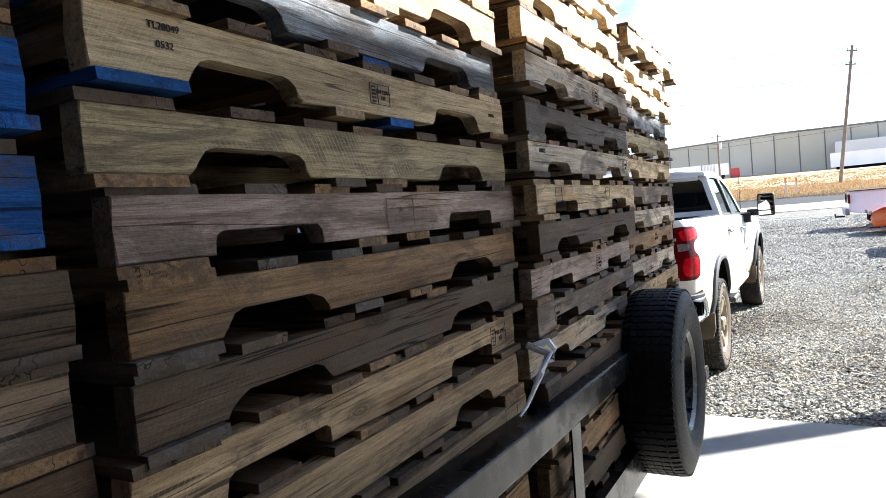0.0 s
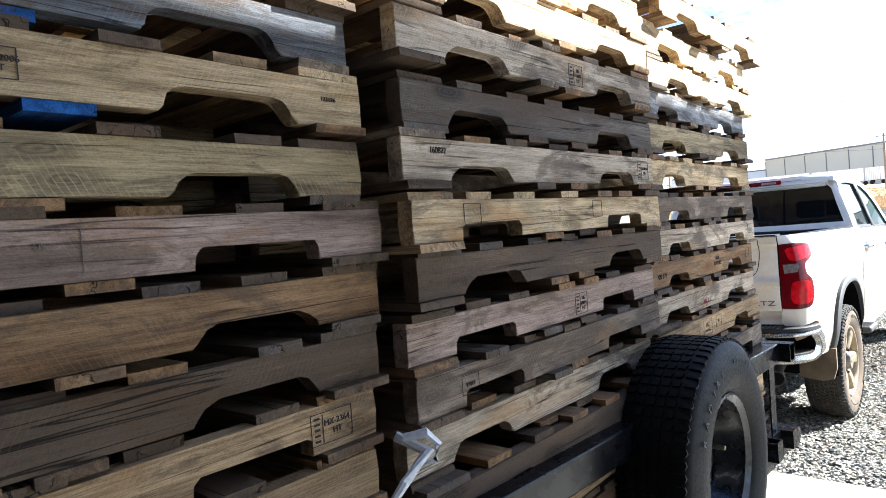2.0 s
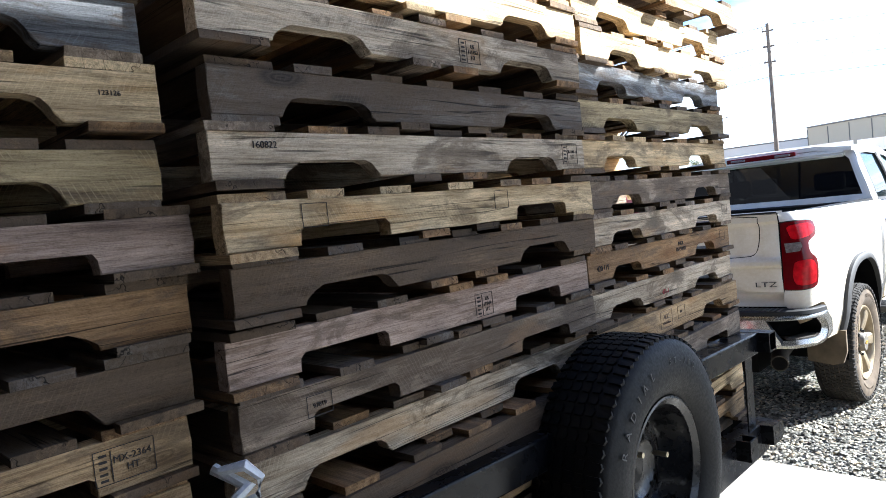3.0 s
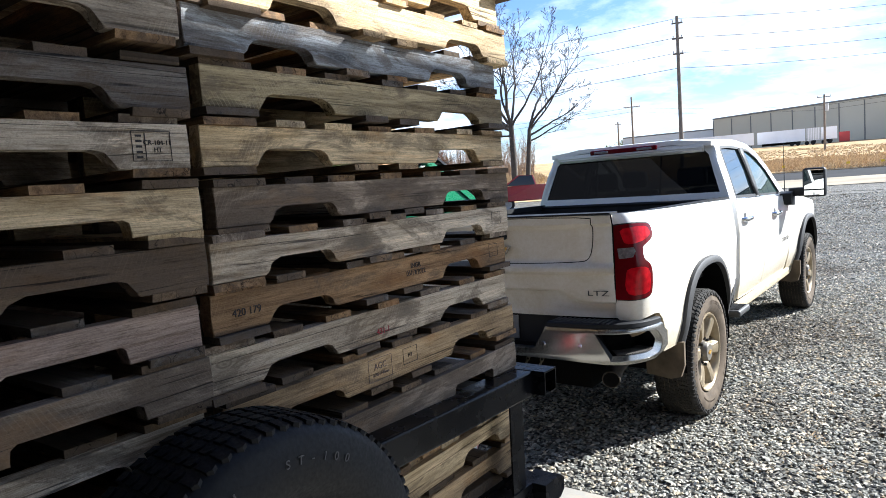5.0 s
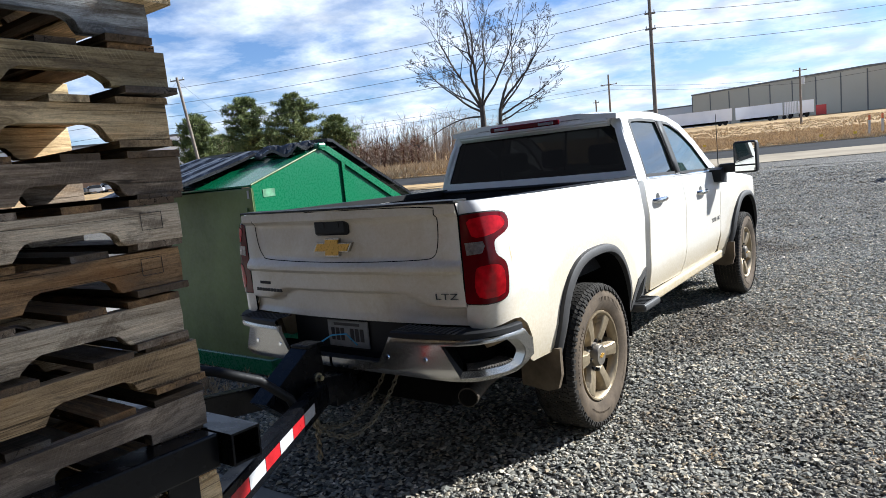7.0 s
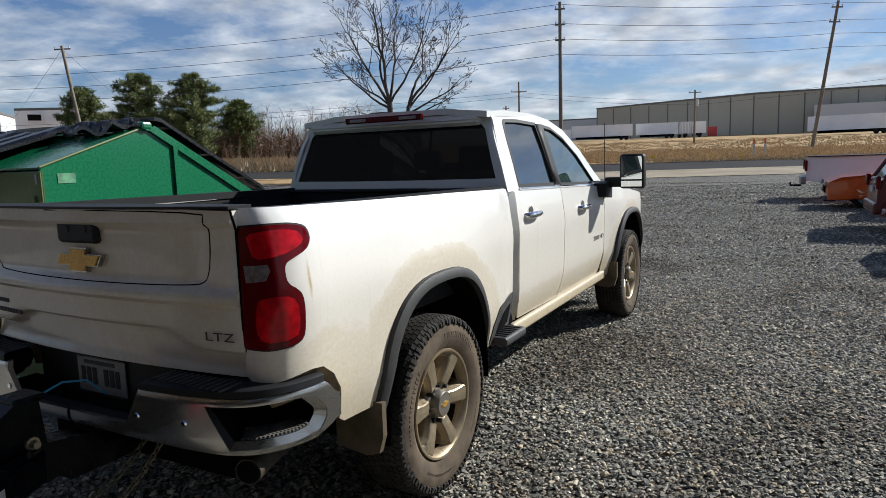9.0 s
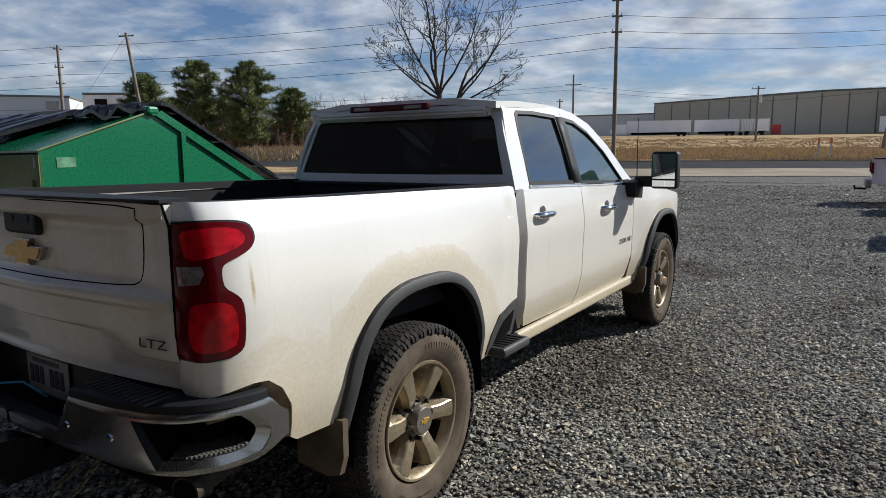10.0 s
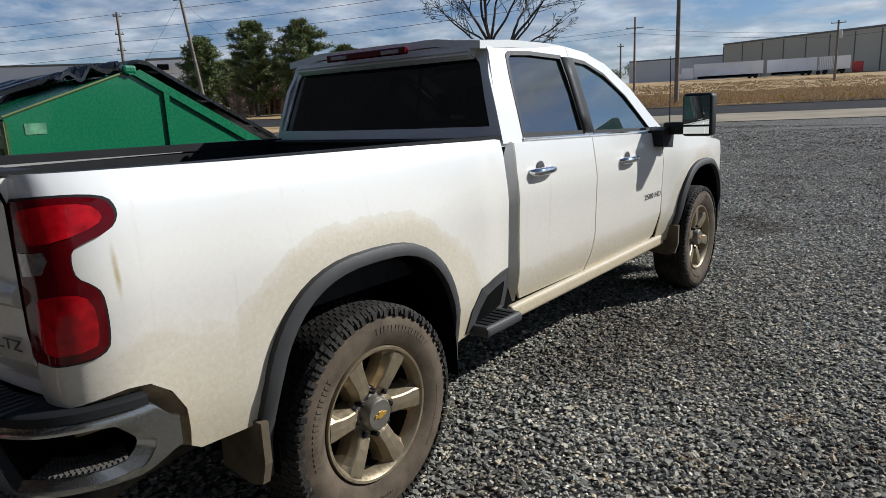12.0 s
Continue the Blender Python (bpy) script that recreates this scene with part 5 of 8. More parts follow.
def build_side(sign):
    sm = side_map(sign)
    tagbed = part("bed_side", panel(BED_OUT, sm, 0.06, inward=0.008), M_PAINT, truck, smooth=True)
    rd = part("rear_door", panel(RDOOR_OUT, sm, 0.07), M_PAINT, truck, smooth=True)
    fd = part("front_door", panel(FDOOR_OUT, sm, 0.07), M_PAINT, truck, smooth=True)
    # inner skin seen in the cut-out above the bumper end
    cut = [(-1.14, 0.88), (-1.03, 0.90), (-0.935, 0.917), (-0.888, 0.909), (-0.826, 0.863), (-0.787, 0.792), (-0.777, 0.71), (-0.775, 0.655)]
    for _ in range(2):
        cut = [cut[0]] + [(p[0] + (q[0] - p[0]) * k, p[1] + (q[1] - p[1]) * k) for p, q in zip(cut, cut[1:]) for k in (0.25, 0.75)] + [cut[-1]]
    bm = bmesh.new()
    rows = []
    for k, depth in ((0.0, 0.005), (0.05, 0.018), (0.16, 0.030), (0.50, 0.036)):
        rows.append([bm.verts.new(sm(s + (-0.98 - s) * k, z + (0.70 - z) * k) - Vector((sign * depth, -depth * 0.5 if s < -0.9 else 0, 0))) for s, z in cut])
    for p, q in zip(rows, rows[1:]):
        for i in range(len(cut) - 1):
            bm.faces.new((p[i], p[i + 1], q[i + 1], q[i]))
    part("bed_return", bm, M_MUD, tagbed, "mud-caked seam over the bumper end", smooth=True)
    part("cab_corner", panel(CORNER_OUT, sm, 0.06), M_PAINT, truck, smooth=True)
    fe = part("front_fender", panel(FEND_OUT, sm, 0.07, inward=0.008), M_PAINT, truck, smooth=True)
    part("sill", box(sign * 0.868 - 0.028, sign * 0.868 + 0.028, 1.14, 3.42, 0.500, 0.584, 0.022, 3), M_PAINT, truck)
    g, (ro, ri), (fo, fi) = win_rings(sign)
    part("window_frame", ring_panel(ro, ri, g), M_PAINT, rd, smooth=True)
    part("window_frame", ring_panel(fo, fi, g), M_PAINT, fd, smooth=True)
    inn = Vector((-sign * 0.012, 0, 0))
    # gaskets and panes
    for door, loop, pane_mat in ((rd, ri, M_SIDEGLASS), (fd, fi, M_FRONTGLASS)):
        cy = sum(p[0] for p in loop) / len(loop)
        cz = sum(p[1] for p in loop) / len(loop)
        small = [(p[0] + (cy - p[0]) * 0.05, p[1] + (cz - p[1]) * 0.09) for p in loop]
        gas = part("gasket", ring_panel([(p[0] + (p[0] - cy) * 0.01, p[1] + (p[1] - cz) * 0.02) for p in loop], small, lambda a, b: g(a, b) + Vector((sign * 0.003, 0, 0))), M_PLASTIC, door)
        pane = part("side_window", panel([(p[0] + (cy - p[0]) * 0.03, p[1] + (cz - p[1]) * 0.05) for p in loop], lambda a, b: g(a, b) + inn, 0.2, inward=0), pane_mat, door, "dark glass reflecting clouds", smooth=True)
        pane.visible_shadow = False
    part("belt_strip", tube([g(y, 1.468) + Vector((sign * 0.008, 0, 0)) for y in (1.33, 1.7, 2.1, 2.5, 2.9, 3.2)], 0.008, 6), M_CHROME, truck, smooth=True)
    # B pillar cover
    part("pillar_cover", panel([(2.045, 1.482), (2.19, 1.482), (2.16, 1.925), (2.02, 1.925)], lambda a, b: g(a, b) + Vector((sign * 0.006, 0, 0)), 0.1, inward=0.01), M_PLASTIC, truck)
    # handles
    for door, y, z in ((rd, 1.44, 1.285), (fd, 2.615, 1.245)):
        x = side_x(y, z)
        bm = tube([(sign * (x + dx), y + dy, z + 0.004) for dx, dy in ((-0.004, -0.112), (0.022, -0.104), (0.034, -0.08), (0.038, -0.03), (0.038, 0.03), (0.034, 0.08), (0.022, 0.104), (-0.004, 0.112))],
                  [0.016, 0.020, 0.022, 0.0225, 0.0225, 0.022, 0.020, 0.016], 14)
        part("door_handle", bm, M_CHROME, door, "chrome handle", smooth=True)
        part("handle_cup", revolve([(0.004, 0.0), (0.003, 0.030), (0.0, 0.046)], 20, "x"), M_TRIM, door, m=Matrix.Translation((sign * (x - 0.001), y, z + 0.012)) @ pose(0, 0, 0, 0, 0, 0 if sign > 0 else 180))
    # wheel arch trims
    for owner, cy in ((tagbed, 0.015), (fe, 4.04)):
        bm = bmesh.new()
        rows = []
        for grow, out in ((-0.004, -0.05), (-0.002, 0.034), (0.020, 0.036), (0.044, 0.022), (0.048, -0.004)):
            rows.append([bm.verts.new(Vector((sign * (side_x(y, max(0.53, z)) + out), y, z))) for y, z in arch_curve(cy, grow, 0.43, 28)])
        for p, q in zip(rows, rows[1:]):
            for i in range(len(p) - 1):
                bm.faces.new((p[i], p[i + 1], q[i + 1], q[i]))
        part("wheel_arch_trim", bm, M_TRIM, owner, "grey plastic wheel arch trim", smooth=True)
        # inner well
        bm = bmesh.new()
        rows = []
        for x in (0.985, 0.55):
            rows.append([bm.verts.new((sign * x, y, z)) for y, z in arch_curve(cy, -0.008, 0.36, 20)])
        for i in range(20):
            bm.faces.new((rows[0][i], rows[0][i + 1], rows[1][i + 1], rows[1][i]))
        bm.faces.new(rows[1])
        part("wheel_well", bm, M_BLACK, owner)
        part("mud_flap", prism([(sign * 0.74, 0.42), (sign * 0.90, 0.40), (sign * 0.965, 0.42), (sign * 0.99, 0.50), (sign * 0.99, 0.65), (sign * 0.74, 0.65)], cy - 0.575, cy - 0.545, "y"), M_FLAP, owner)
    # side step ahead of the rear wheel and its dark surround
    so = [(0.675, 0.575), (0.705, 0.69), (0.775, 0.785), (0.90, 0.806), (1.09, 0.815), (1.098, 0.72), (1.095, 0.60), (0.88, 0.575)]
    si = [(0.745, 0.600), (0.778, 0.675), (0.828, 0.735), (0.92, 0.752), (1.045, 0.757), (1.05, 0.70), (1.047, 0.62), (0.88, 0.600)]
    part("step_surround", ring_panel(so, si, lambda a, b: sm(a, b) + Vector((sign * 0.006, 0, 0))), M_TRIM, tagbed)
    # flush near-black patch that stands for the shaded recess
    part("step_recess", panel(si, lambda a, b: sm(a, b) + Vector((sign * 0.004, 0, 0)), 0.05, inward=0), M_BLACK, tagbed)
    st = part("side_step", box(min(sign * 0.80, sign * 1.02), max(sign * 0.80, sign * 1.02), 0.72, 1.05, 0.550, 0.608, 0.022, 3), M_TRIM, truck)
    for i in range(6):
        part("step_rib", box(min(sign * 0.85, sign * 1.0), max(sign * 0.85, sign * 1.0), 0.760 + i * 0.044, 0.782 + i * 0.044, 0.606, 0.613), M_PLASTIC, st)
    return tagbed, rd, fd, fe


SIDES = {s: build_side(s) for s in (1, -1)}

# badge on the front doors
lettering("2500 HD", 0.062, M_TRIM, SIDES[1][2], Matrix.Translation((side_x(3.10, 0.93) + 0.003, 3.10, 0.935)) @ pose(0, 0, 0, 90, 0, 90) @ Matrix.Diagonal((1.4, 0.9, 1, 1)), "badge")

# tail lamps
LAMP = [(-1.150, 1.455), (-1.10, 1.461), (-1.005, 1.463), (-0.95, 1.459), (-0.918, 1.447), (-0.908, 1.42), (-0.909, 1.39), (-0.925, 1.362), (-0.975, 1.338), (-0.995, 1.322), (-1.0, 1.285), (-0.996, 1.252), (-0.972, 1.23), (-0.958, 1.207), (-0.955, 1.15), (-0.955, 1.09), (-0.96, 1.05), (-0.985, 1.030), (-1.031, 1.023), (-1.09, 1.020), (-1.182, 1.021), (-1.187, 1.10), (-1.184, 1.171), (-1.170, 1.324)]
for sign in (1, -1):
    sm = side_map(sign)
    lc = (-1.04, 1.22)
    part("lamp_surround", panel([(a + (a - lc[0]) * 0.05, b + (b - lc[1]) * 0.03) for a, b in rounded(LAMP, 1)], sm, 0.03, 0.003, 0.01), M_PLASTIC, SIDES[sign][0], smooth=True)
    lamp = part("tail_lamp", panel(rounded(LAMP, 1), sm, 0.025, 0.007, 0.02), M_RED, SIDES[sign][0], "glossy red tail lamp", smooth=True)
    part("upper_reflector", panel(rounded([(-1.12, 1.435), (-1.02, 1.447), (-0.95, 1.442), (-0.928, 1.41), (-0.94, 1.383), (-1.01, 1.352), (-1.10, 1.345), (-1.115, 1.39)], 1), sm, 0.03, 0.0095, 0.0), M_REDLIT, lamp, smooth=True)
    part("lower_reflector", panel(rounded([(-1.11, 1.205), (-1.01, 1.215), (-0.975, 1.19), (-0.97, 1.10), (-0.98, 1.052), (-1.10, 1.045), (-1.13, 1.09), (-1.125, 1.17)], 1), sm, 0.03, 0.0095, 0.0), M_REDLIT, lamp, smooth=True)
    part("reverse_lens", panel([(-1.15, 1.324), (-1.05, 1.328), (-1.044, 1.304), (-1.064, 1.271), (-1.152, 1.262)], sm, 0.03, 0.011, 0.0), M_CLEAR, lamp, "clear reversing lens", smooth=True)

# tailgate
def gate_y(x, z):
    y = -1.115 - 0.055 * (1 - min(1.0, (x / 0.785) ** 2))
    y -= 0.022 * smooth01(1.455, 1.475, z)
    # recessed upper field
    y += 0.012 * smooth01(1.235, 1.265, z) * (1 - smooth01(1.44, 1.46, z)) * (1 - smooth01(0.63, 0.69, abs(x)))
    # belly fold under it and the sunken lower field with slanting ends
    y -= 0.024 * smooth01(1.165, 1.185, z) * (1 - smooth01(1.205, 1.245, z))
    fold = 1.075 - 0.07 * smooth01(0.40, 0.60, abs(x))
    y += 0.034 * (1 - smooth01(fold - 0.022, fold + 0.004, z))
    y -= 0.012 * (1 - smooth01(0.905, 0.945, z))
    return y


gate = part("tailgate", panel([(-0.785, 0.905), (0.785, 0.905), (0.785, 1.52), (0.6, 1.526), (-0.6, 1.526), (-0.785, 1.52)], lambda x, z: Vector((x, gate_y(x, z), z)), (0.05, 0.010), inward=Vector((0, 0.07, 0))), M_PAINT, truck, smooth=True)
part("gate_inner", box(-0.78, 0.78, -1.05, -1.035, 0.92, 1.51), M_LINER, gate)
part("gate_cap", prism([(0.785 * k / 8, gate_y(0.785 * k / 8, 1.50) - 0.004) for k in range(-8, 9)] + [(0.785, -1.03), (-0.785, -1.03)], 1.527, 1.537, "z"), M_PLASTIC, gate)
for sign in (1, -1):
    part("gate_gap", tube([(sign * 0.787, gate_y(0.785, z) + 0.001, z) for z in (0.905, 1.1, 1.3, 1.45, 1.525)], 0.0045, 6), M_BLACK, gate)
seam = [(sg * x, z) for sg, pts in ((-1, ((0.678, 1.522), (0.672, 1.48), (0.676, 1.42), (0.668, 1.34), (0.655, 1.29), (0.635, 1.258), (0.60, 1.244), (0.3, 1.236), (0.0, 1.234))), (1, ((0.3, 1.236), (0.60, 1.244), (0.635, 1.258), (0.655, 1.29), (0.668, 1.34), (0.676, 1.42), (0.672, 1.48), (0.678, 1.522)))) for x, z in pts]
part("gate_seam", tube([(x, gate_y(x, z) + 0.0005, z) for x, z in rounded(seam, 2)[2:-2]], 0.0028, 6), M_BLACK, gate)
part("gate_handle", box(-0.125, 0.125, -1.180, -1.145, 1.386, 1.498, 0.020, 3), M_PLASTIC, gate)
for x in (-0.05, 0.06):
    part("handle_button", revolve([(-1.183, 0.0), (-1.183, 0.014), (-1.175, 0.016)], 12, "x"), M_PLASTIC, gate, m=Matrix.Translation((x, 0, 1.445)) @ pose(0, 0, 0, 0, 0, 90))
emb = [(-0.132, -0.020), (-0.105, 0.022), (-0.048, 0.022), (-0.040, 0.045), (0.052, 0.045), (0.048, 0.022), (0.132, 0.022), (0.105, -0.020), (0.048, -0.020), (0.040, -0.043), (-0.052, -0.043), (-0.048, -0.020)]
part("emblem_rim", prism([(a * 1.10, 1.318 + b * 1.16) for a, b in emb], -1.178, -1.150, "y"), M_BUMPER, gate)
part("emblem", prism([(a, 1.318 + b) for a, b in emb], -1.183, -1.155, "y"), M_GOLD, gate, "gold emblem")
lettering("LTZ", 0.054, M_TRIM, gate, Matrix.Translation((0.690, gate_y(0.69, 1.055) - 0.007, 1.055)) @ pose(0, 0, 0, 90, 0, 7) @ Matrix.Diagonal((1.45, 0.85, 1, 1)), "badge")
for x0, n, w, z, h in ((-0.735, 9, 0.022, 1.052, 0.020),):
    for i in range(n):
        xx = x0 + i * (w + 0.007)
        part("badge_bar", box(xx, xx + w, gate_y(xx, z) - 0.006, gate_y(xx, z) + 0.004, z - h / 2, z + h / 2, 0.002, 1), M_TRIM, gate)
for i in range(5):
    xx = -0.69 + i * 0.022
    part("badge_bar", box(xx, xx + 0.017, gate_y(xx, 1.095) - 0.004, gate_y(xx, 1.095) + 0.004, 1.088, 1.106), M_PLASTIC, gate)

# bed inside
part("bed_floor", box(-0.80, 0.80, -1.03, 1.06, 0.93, 0.95), M_PLASTIC, truck)
part("bed_front", box(-0.86, 0.86, 1.04, 1.10, 0.93, 1.465), M_LINER, truck)
for sign in (1, -1):
    part("bed_wall", box(min(sign * 0.80, sign * 0.84), max(sign * 0.80, sign * 0.84), -1.03, 1.06, 0.93, 1.46), M_LINER, truck)
    part("rail_cap", prism([(sign * a, c) for a, c in ((0.70, -1.095), (0.74, -0.96), (0.76, -0.9), (0.79, -0.8), (0.79, 1.09), (0.868, 1.09), (0.868, -0.88), (0.850, -0.98), (0.810, -1.05), (0.75, -1.095))], 1.492, 1.534, "z"), M_PLASTIC, truck, m=Matrix(((1, 0, 0, 0), (0, 1, 0, 0), (0, -0.021, 1, -0.023), (0, 0, 0, 1))))
    # added near-black backing that gives the panel gaps their deep shade
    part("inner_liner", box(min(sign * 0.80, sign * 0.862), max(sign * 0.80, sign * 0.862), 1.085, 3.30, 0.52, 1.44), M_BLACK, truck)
part("rail_cap", box(-0.80, 0.80, 1.03, 1.12, 1.462, 1.488, 0.01, 2), M_PLASTIC, truck)

# cab: roof, back wall, glass
def roof(x, y):
    e = abs(x) / 0.72
    return Vector((x, y, 2.035 - 0.035 * e ** 2.4 - 0.05 * smooth01(1.9, 2.75, y) - 0.018 * (1 - smooth01(1.16, 1.5, y)) + 0.010 * math.exp(-((abs(x) - 0.42) / 0.08) ** 2)))


part("roof_panel", panel([(-0.72, 1.17), (0.72, 1.17), (0.715, 1.6), (0.70, 2.1), (0.68, 2.5), (0.63, 2.62), (0.0, 2.68), (-0.63, 2.62), (-0.68, 2.5), (-0.70, 2.1), (-0.715, 1.6)], roof, 0.09, inward=Vector((0, 0, -0.04))), M_PAINT, truck, smooth=True)


def back(x, z):
    return Vector((x, 1.125 + 0.11 * ((z - 1.45) / 0.52) ** 1.3 if z > 1.45 else 1.125, z))


bo = [(-0.865, 1.45), (-0.80, 1.70), (-0.735, 1.93), (-0.70, 1.985), (-0.3, 2.005), (0.3, 2.005), (0.70, 1.985), (0.735, 1.93), (0.80, 1.70), (0.865, 1.45), (0.3, 1.45), (-0.3, 1.45)]
bi = [(-0.785, 1.545), (-0.738, 1.70), (-0.690, 1.87), (-0.645, 1.920), (-0.3, 1.930), (0.3, 1.930), (0.645, 1.920), (0.690, 1.87), (0.738, 1.70), (0.785, 1.545), (0.3, 1.54), (-0.3, 1.54)]
part("cab_back", ring_panel(bo, bi, back, Vector((0, 0.05, 0))), M_PAINT, truck, smooth=True)
part("cab_back_low", box(-0.86, 0.86, 1.125, 1.16, 0.55, 1.455), M_PAINT, truck)
rw = part("rear_window", panel(bi, lambda x, z: back(x, z) + Vector((0, 0.012, 0)), 0.3, inward=0), M_GLASS, truck, "dark tinted rear window", smooth=True)
rw.visible_shadow = False
bm = prism([(1.112, 1.955), (1.14, 1.925), (1.20, 1.925), (1.26, 1.99), (1.20, 2.018), (1.118, 1.998)], -0.66, 0.66, "x")
for v in bm.verts:
    if abs(v.co.x) > 0.6:
        v.co.z -= 0.030
        v.co.y += 0.05
bmesh.ops.bevel(bm, geom=bm.edges[:], offset=0.010, segments=2, affect="EDGES")
part("roof_lip", bm, M_PAINT, truck, smooth=True)
bl = part("brake_lamp", box(-0.30, 0.30, 1.088, 1.12, 1.948, 1.990, 0.008, 2), M_RED, truck, "red high brake lamp")
for x in (-0.26, 0.13):
    part("cargo_lens", box(x, x + 0.13, 1.084, 1.09, 1.955, 1.978, 0.003, 1), M_CLEAR, bl)
part("slider_frame", ring_panel([(-0.30, 1.535), (-0.30, 1.925), (0.30, 1.925), (0.30, 1.535)], [(-0.285, 1.55), (-0.285, 1.91), (0.285, 1.91), (0.285, 1.55)], lambda x, z: back(x, z) + Vector((0, 0.016, 0)), Vector((0, 0.01, 0))), M_BLACK, rw)
ws = part("windscreen", panel([(-0.80, 0.0), (0.80, 0.0), (0.63, 1.0), (-0.63, 1.0)], lambda x, t: Vector((x, 3.62 - 1.0 * t - 0.10 * (x / 0.8) ** 2, 1.40 + 0.56 * t)), 0.2, inward=0), M_SCREEN, truck, smooth=True)
ws.visible_shadow = False
part("hood", panel([(-0.86, 3.42), (0.86, 3.42), (0.84, 4.3), (0.78, 4.95), (-0.78, 4.95), (-0.84, 4.3)], lambda x, y: Vector((x, y, 1.40 - 0.075 * (y - 3.42) - 0.05 * (abs(x) / 0.86) ** 3 + 0.03 * smooth01(0.25, 0.4, abs(x)))), 0.12, inward=Vector((0, 0, -0.05))), M_PAINT, truck, smooth=True)
part("grille", box(-0.84, 0.84, 4.93, 5.02, 0.62, 1.22, 0.03, 2), M_CHROME, truck)
part("front_bumper", box(-0.89, 0.89, 4.90, 5.08, 0.42, 0.72, 0.05, 3), M_CHROME, truck)
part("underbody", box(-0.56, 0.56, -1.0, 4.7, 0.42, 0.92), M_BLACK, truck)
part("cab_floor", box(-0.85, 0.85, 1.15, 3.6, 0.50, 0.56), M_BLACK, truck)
# seats seen through the glass
M_SEAT = worn("black_seat_fabric", (0.03, 0.03, 0.033), 0.8)
for y in (1.62, 2.45):
    for x in (-0.42, 0.42):
        seat = part("seat_back", box(x - 0.26, x + 0.26, y, y + 0.14, 0.9, 1.56, 0.05, 3), M_SEAT, truck, smooth=True)
        part("headrest", box(x - 0.13, x + 0.13, y - 0.01, y + 0.10, 1.59, 1.77, 0.04, 3), M_SEAT, seat, smooth=True)
part("dashboard", box(-0.82, 0.82, 3.05, 3.45, 1.05, 1.36, 0.05, 2), M_SEAT, truck)

# rear bumper
BP = [(0.0, -1.285), (0.20, -1.285), (0.42, -1.28), (0.62, -1.262), (0.78, -1.225), (0.88, -1.165), (0.945, -1.07), (0.975, -0.95), (0.985, -0.82), (0.985, -0.72)]
BL = [0.0]
for a, b in zip(BP, BP[1:]):
    BL.append(BL[-1] + math.hypot(b[0] - a[0], b[1] - a[1]))


def bump_map(sign):
    tx = [(l, p[0]) for l, p in zip(BL, BP)]
    ty = [(l, p[1]) for l, p in zip(BL, BP)]
    def f(s, z):
        w = [(lerp_table(tx, s + k * 0.03), lerp_table(ty, s + k * 0.03)) for k in (-1, 0, 1)]
        x, y = sum(p[0] for p in w) / 3, sum(p[1] for p in w) / 3
        inset = 0.028 * (1 - smooth01(0.635, 0.69, z)) + 0.014 * smooth01(0.848, 0.870, z)
        k = min(1, s / 0.7)
        return Vector((sign * (x - inset * k), y + inset * (1 - 0.4 * k), z))
    return f


def bumper_top(s):
    return 0.722 + 0.146 * min(1.0, max(0.0, (s - 0.335) / 0.085)) - 0.075 * smooth01(1.165, 1.262, s)


def bumper_foot(s):
    return 0.664 - 0.022 * smooth01(0.45, 0.92, s) + 0.060 * smooth01(1.12, 1.262, s)


def pocket_end(u, near, shrink=0.0):
    """Slanting near end and rounded far end of the step pocket; u runs from its foot to its head."""
    if near:
        return 0.795 - 0.088 * u + shrink * 0.35
    return 1.125 + 0.062 * math.sin(math.pi * min(1.0, max(0.0, u * 0.86 + 0.12))) - shrink * 1.5


def pocket_z(s, head, shrink=0.0):
    return (0.833 - 0.020 * smooth01(1.02, 1.17, s) - shrink * 0.25) if head else (0.668 + 0.016 * smooth01(1.05, 1.17, s) + shrink)


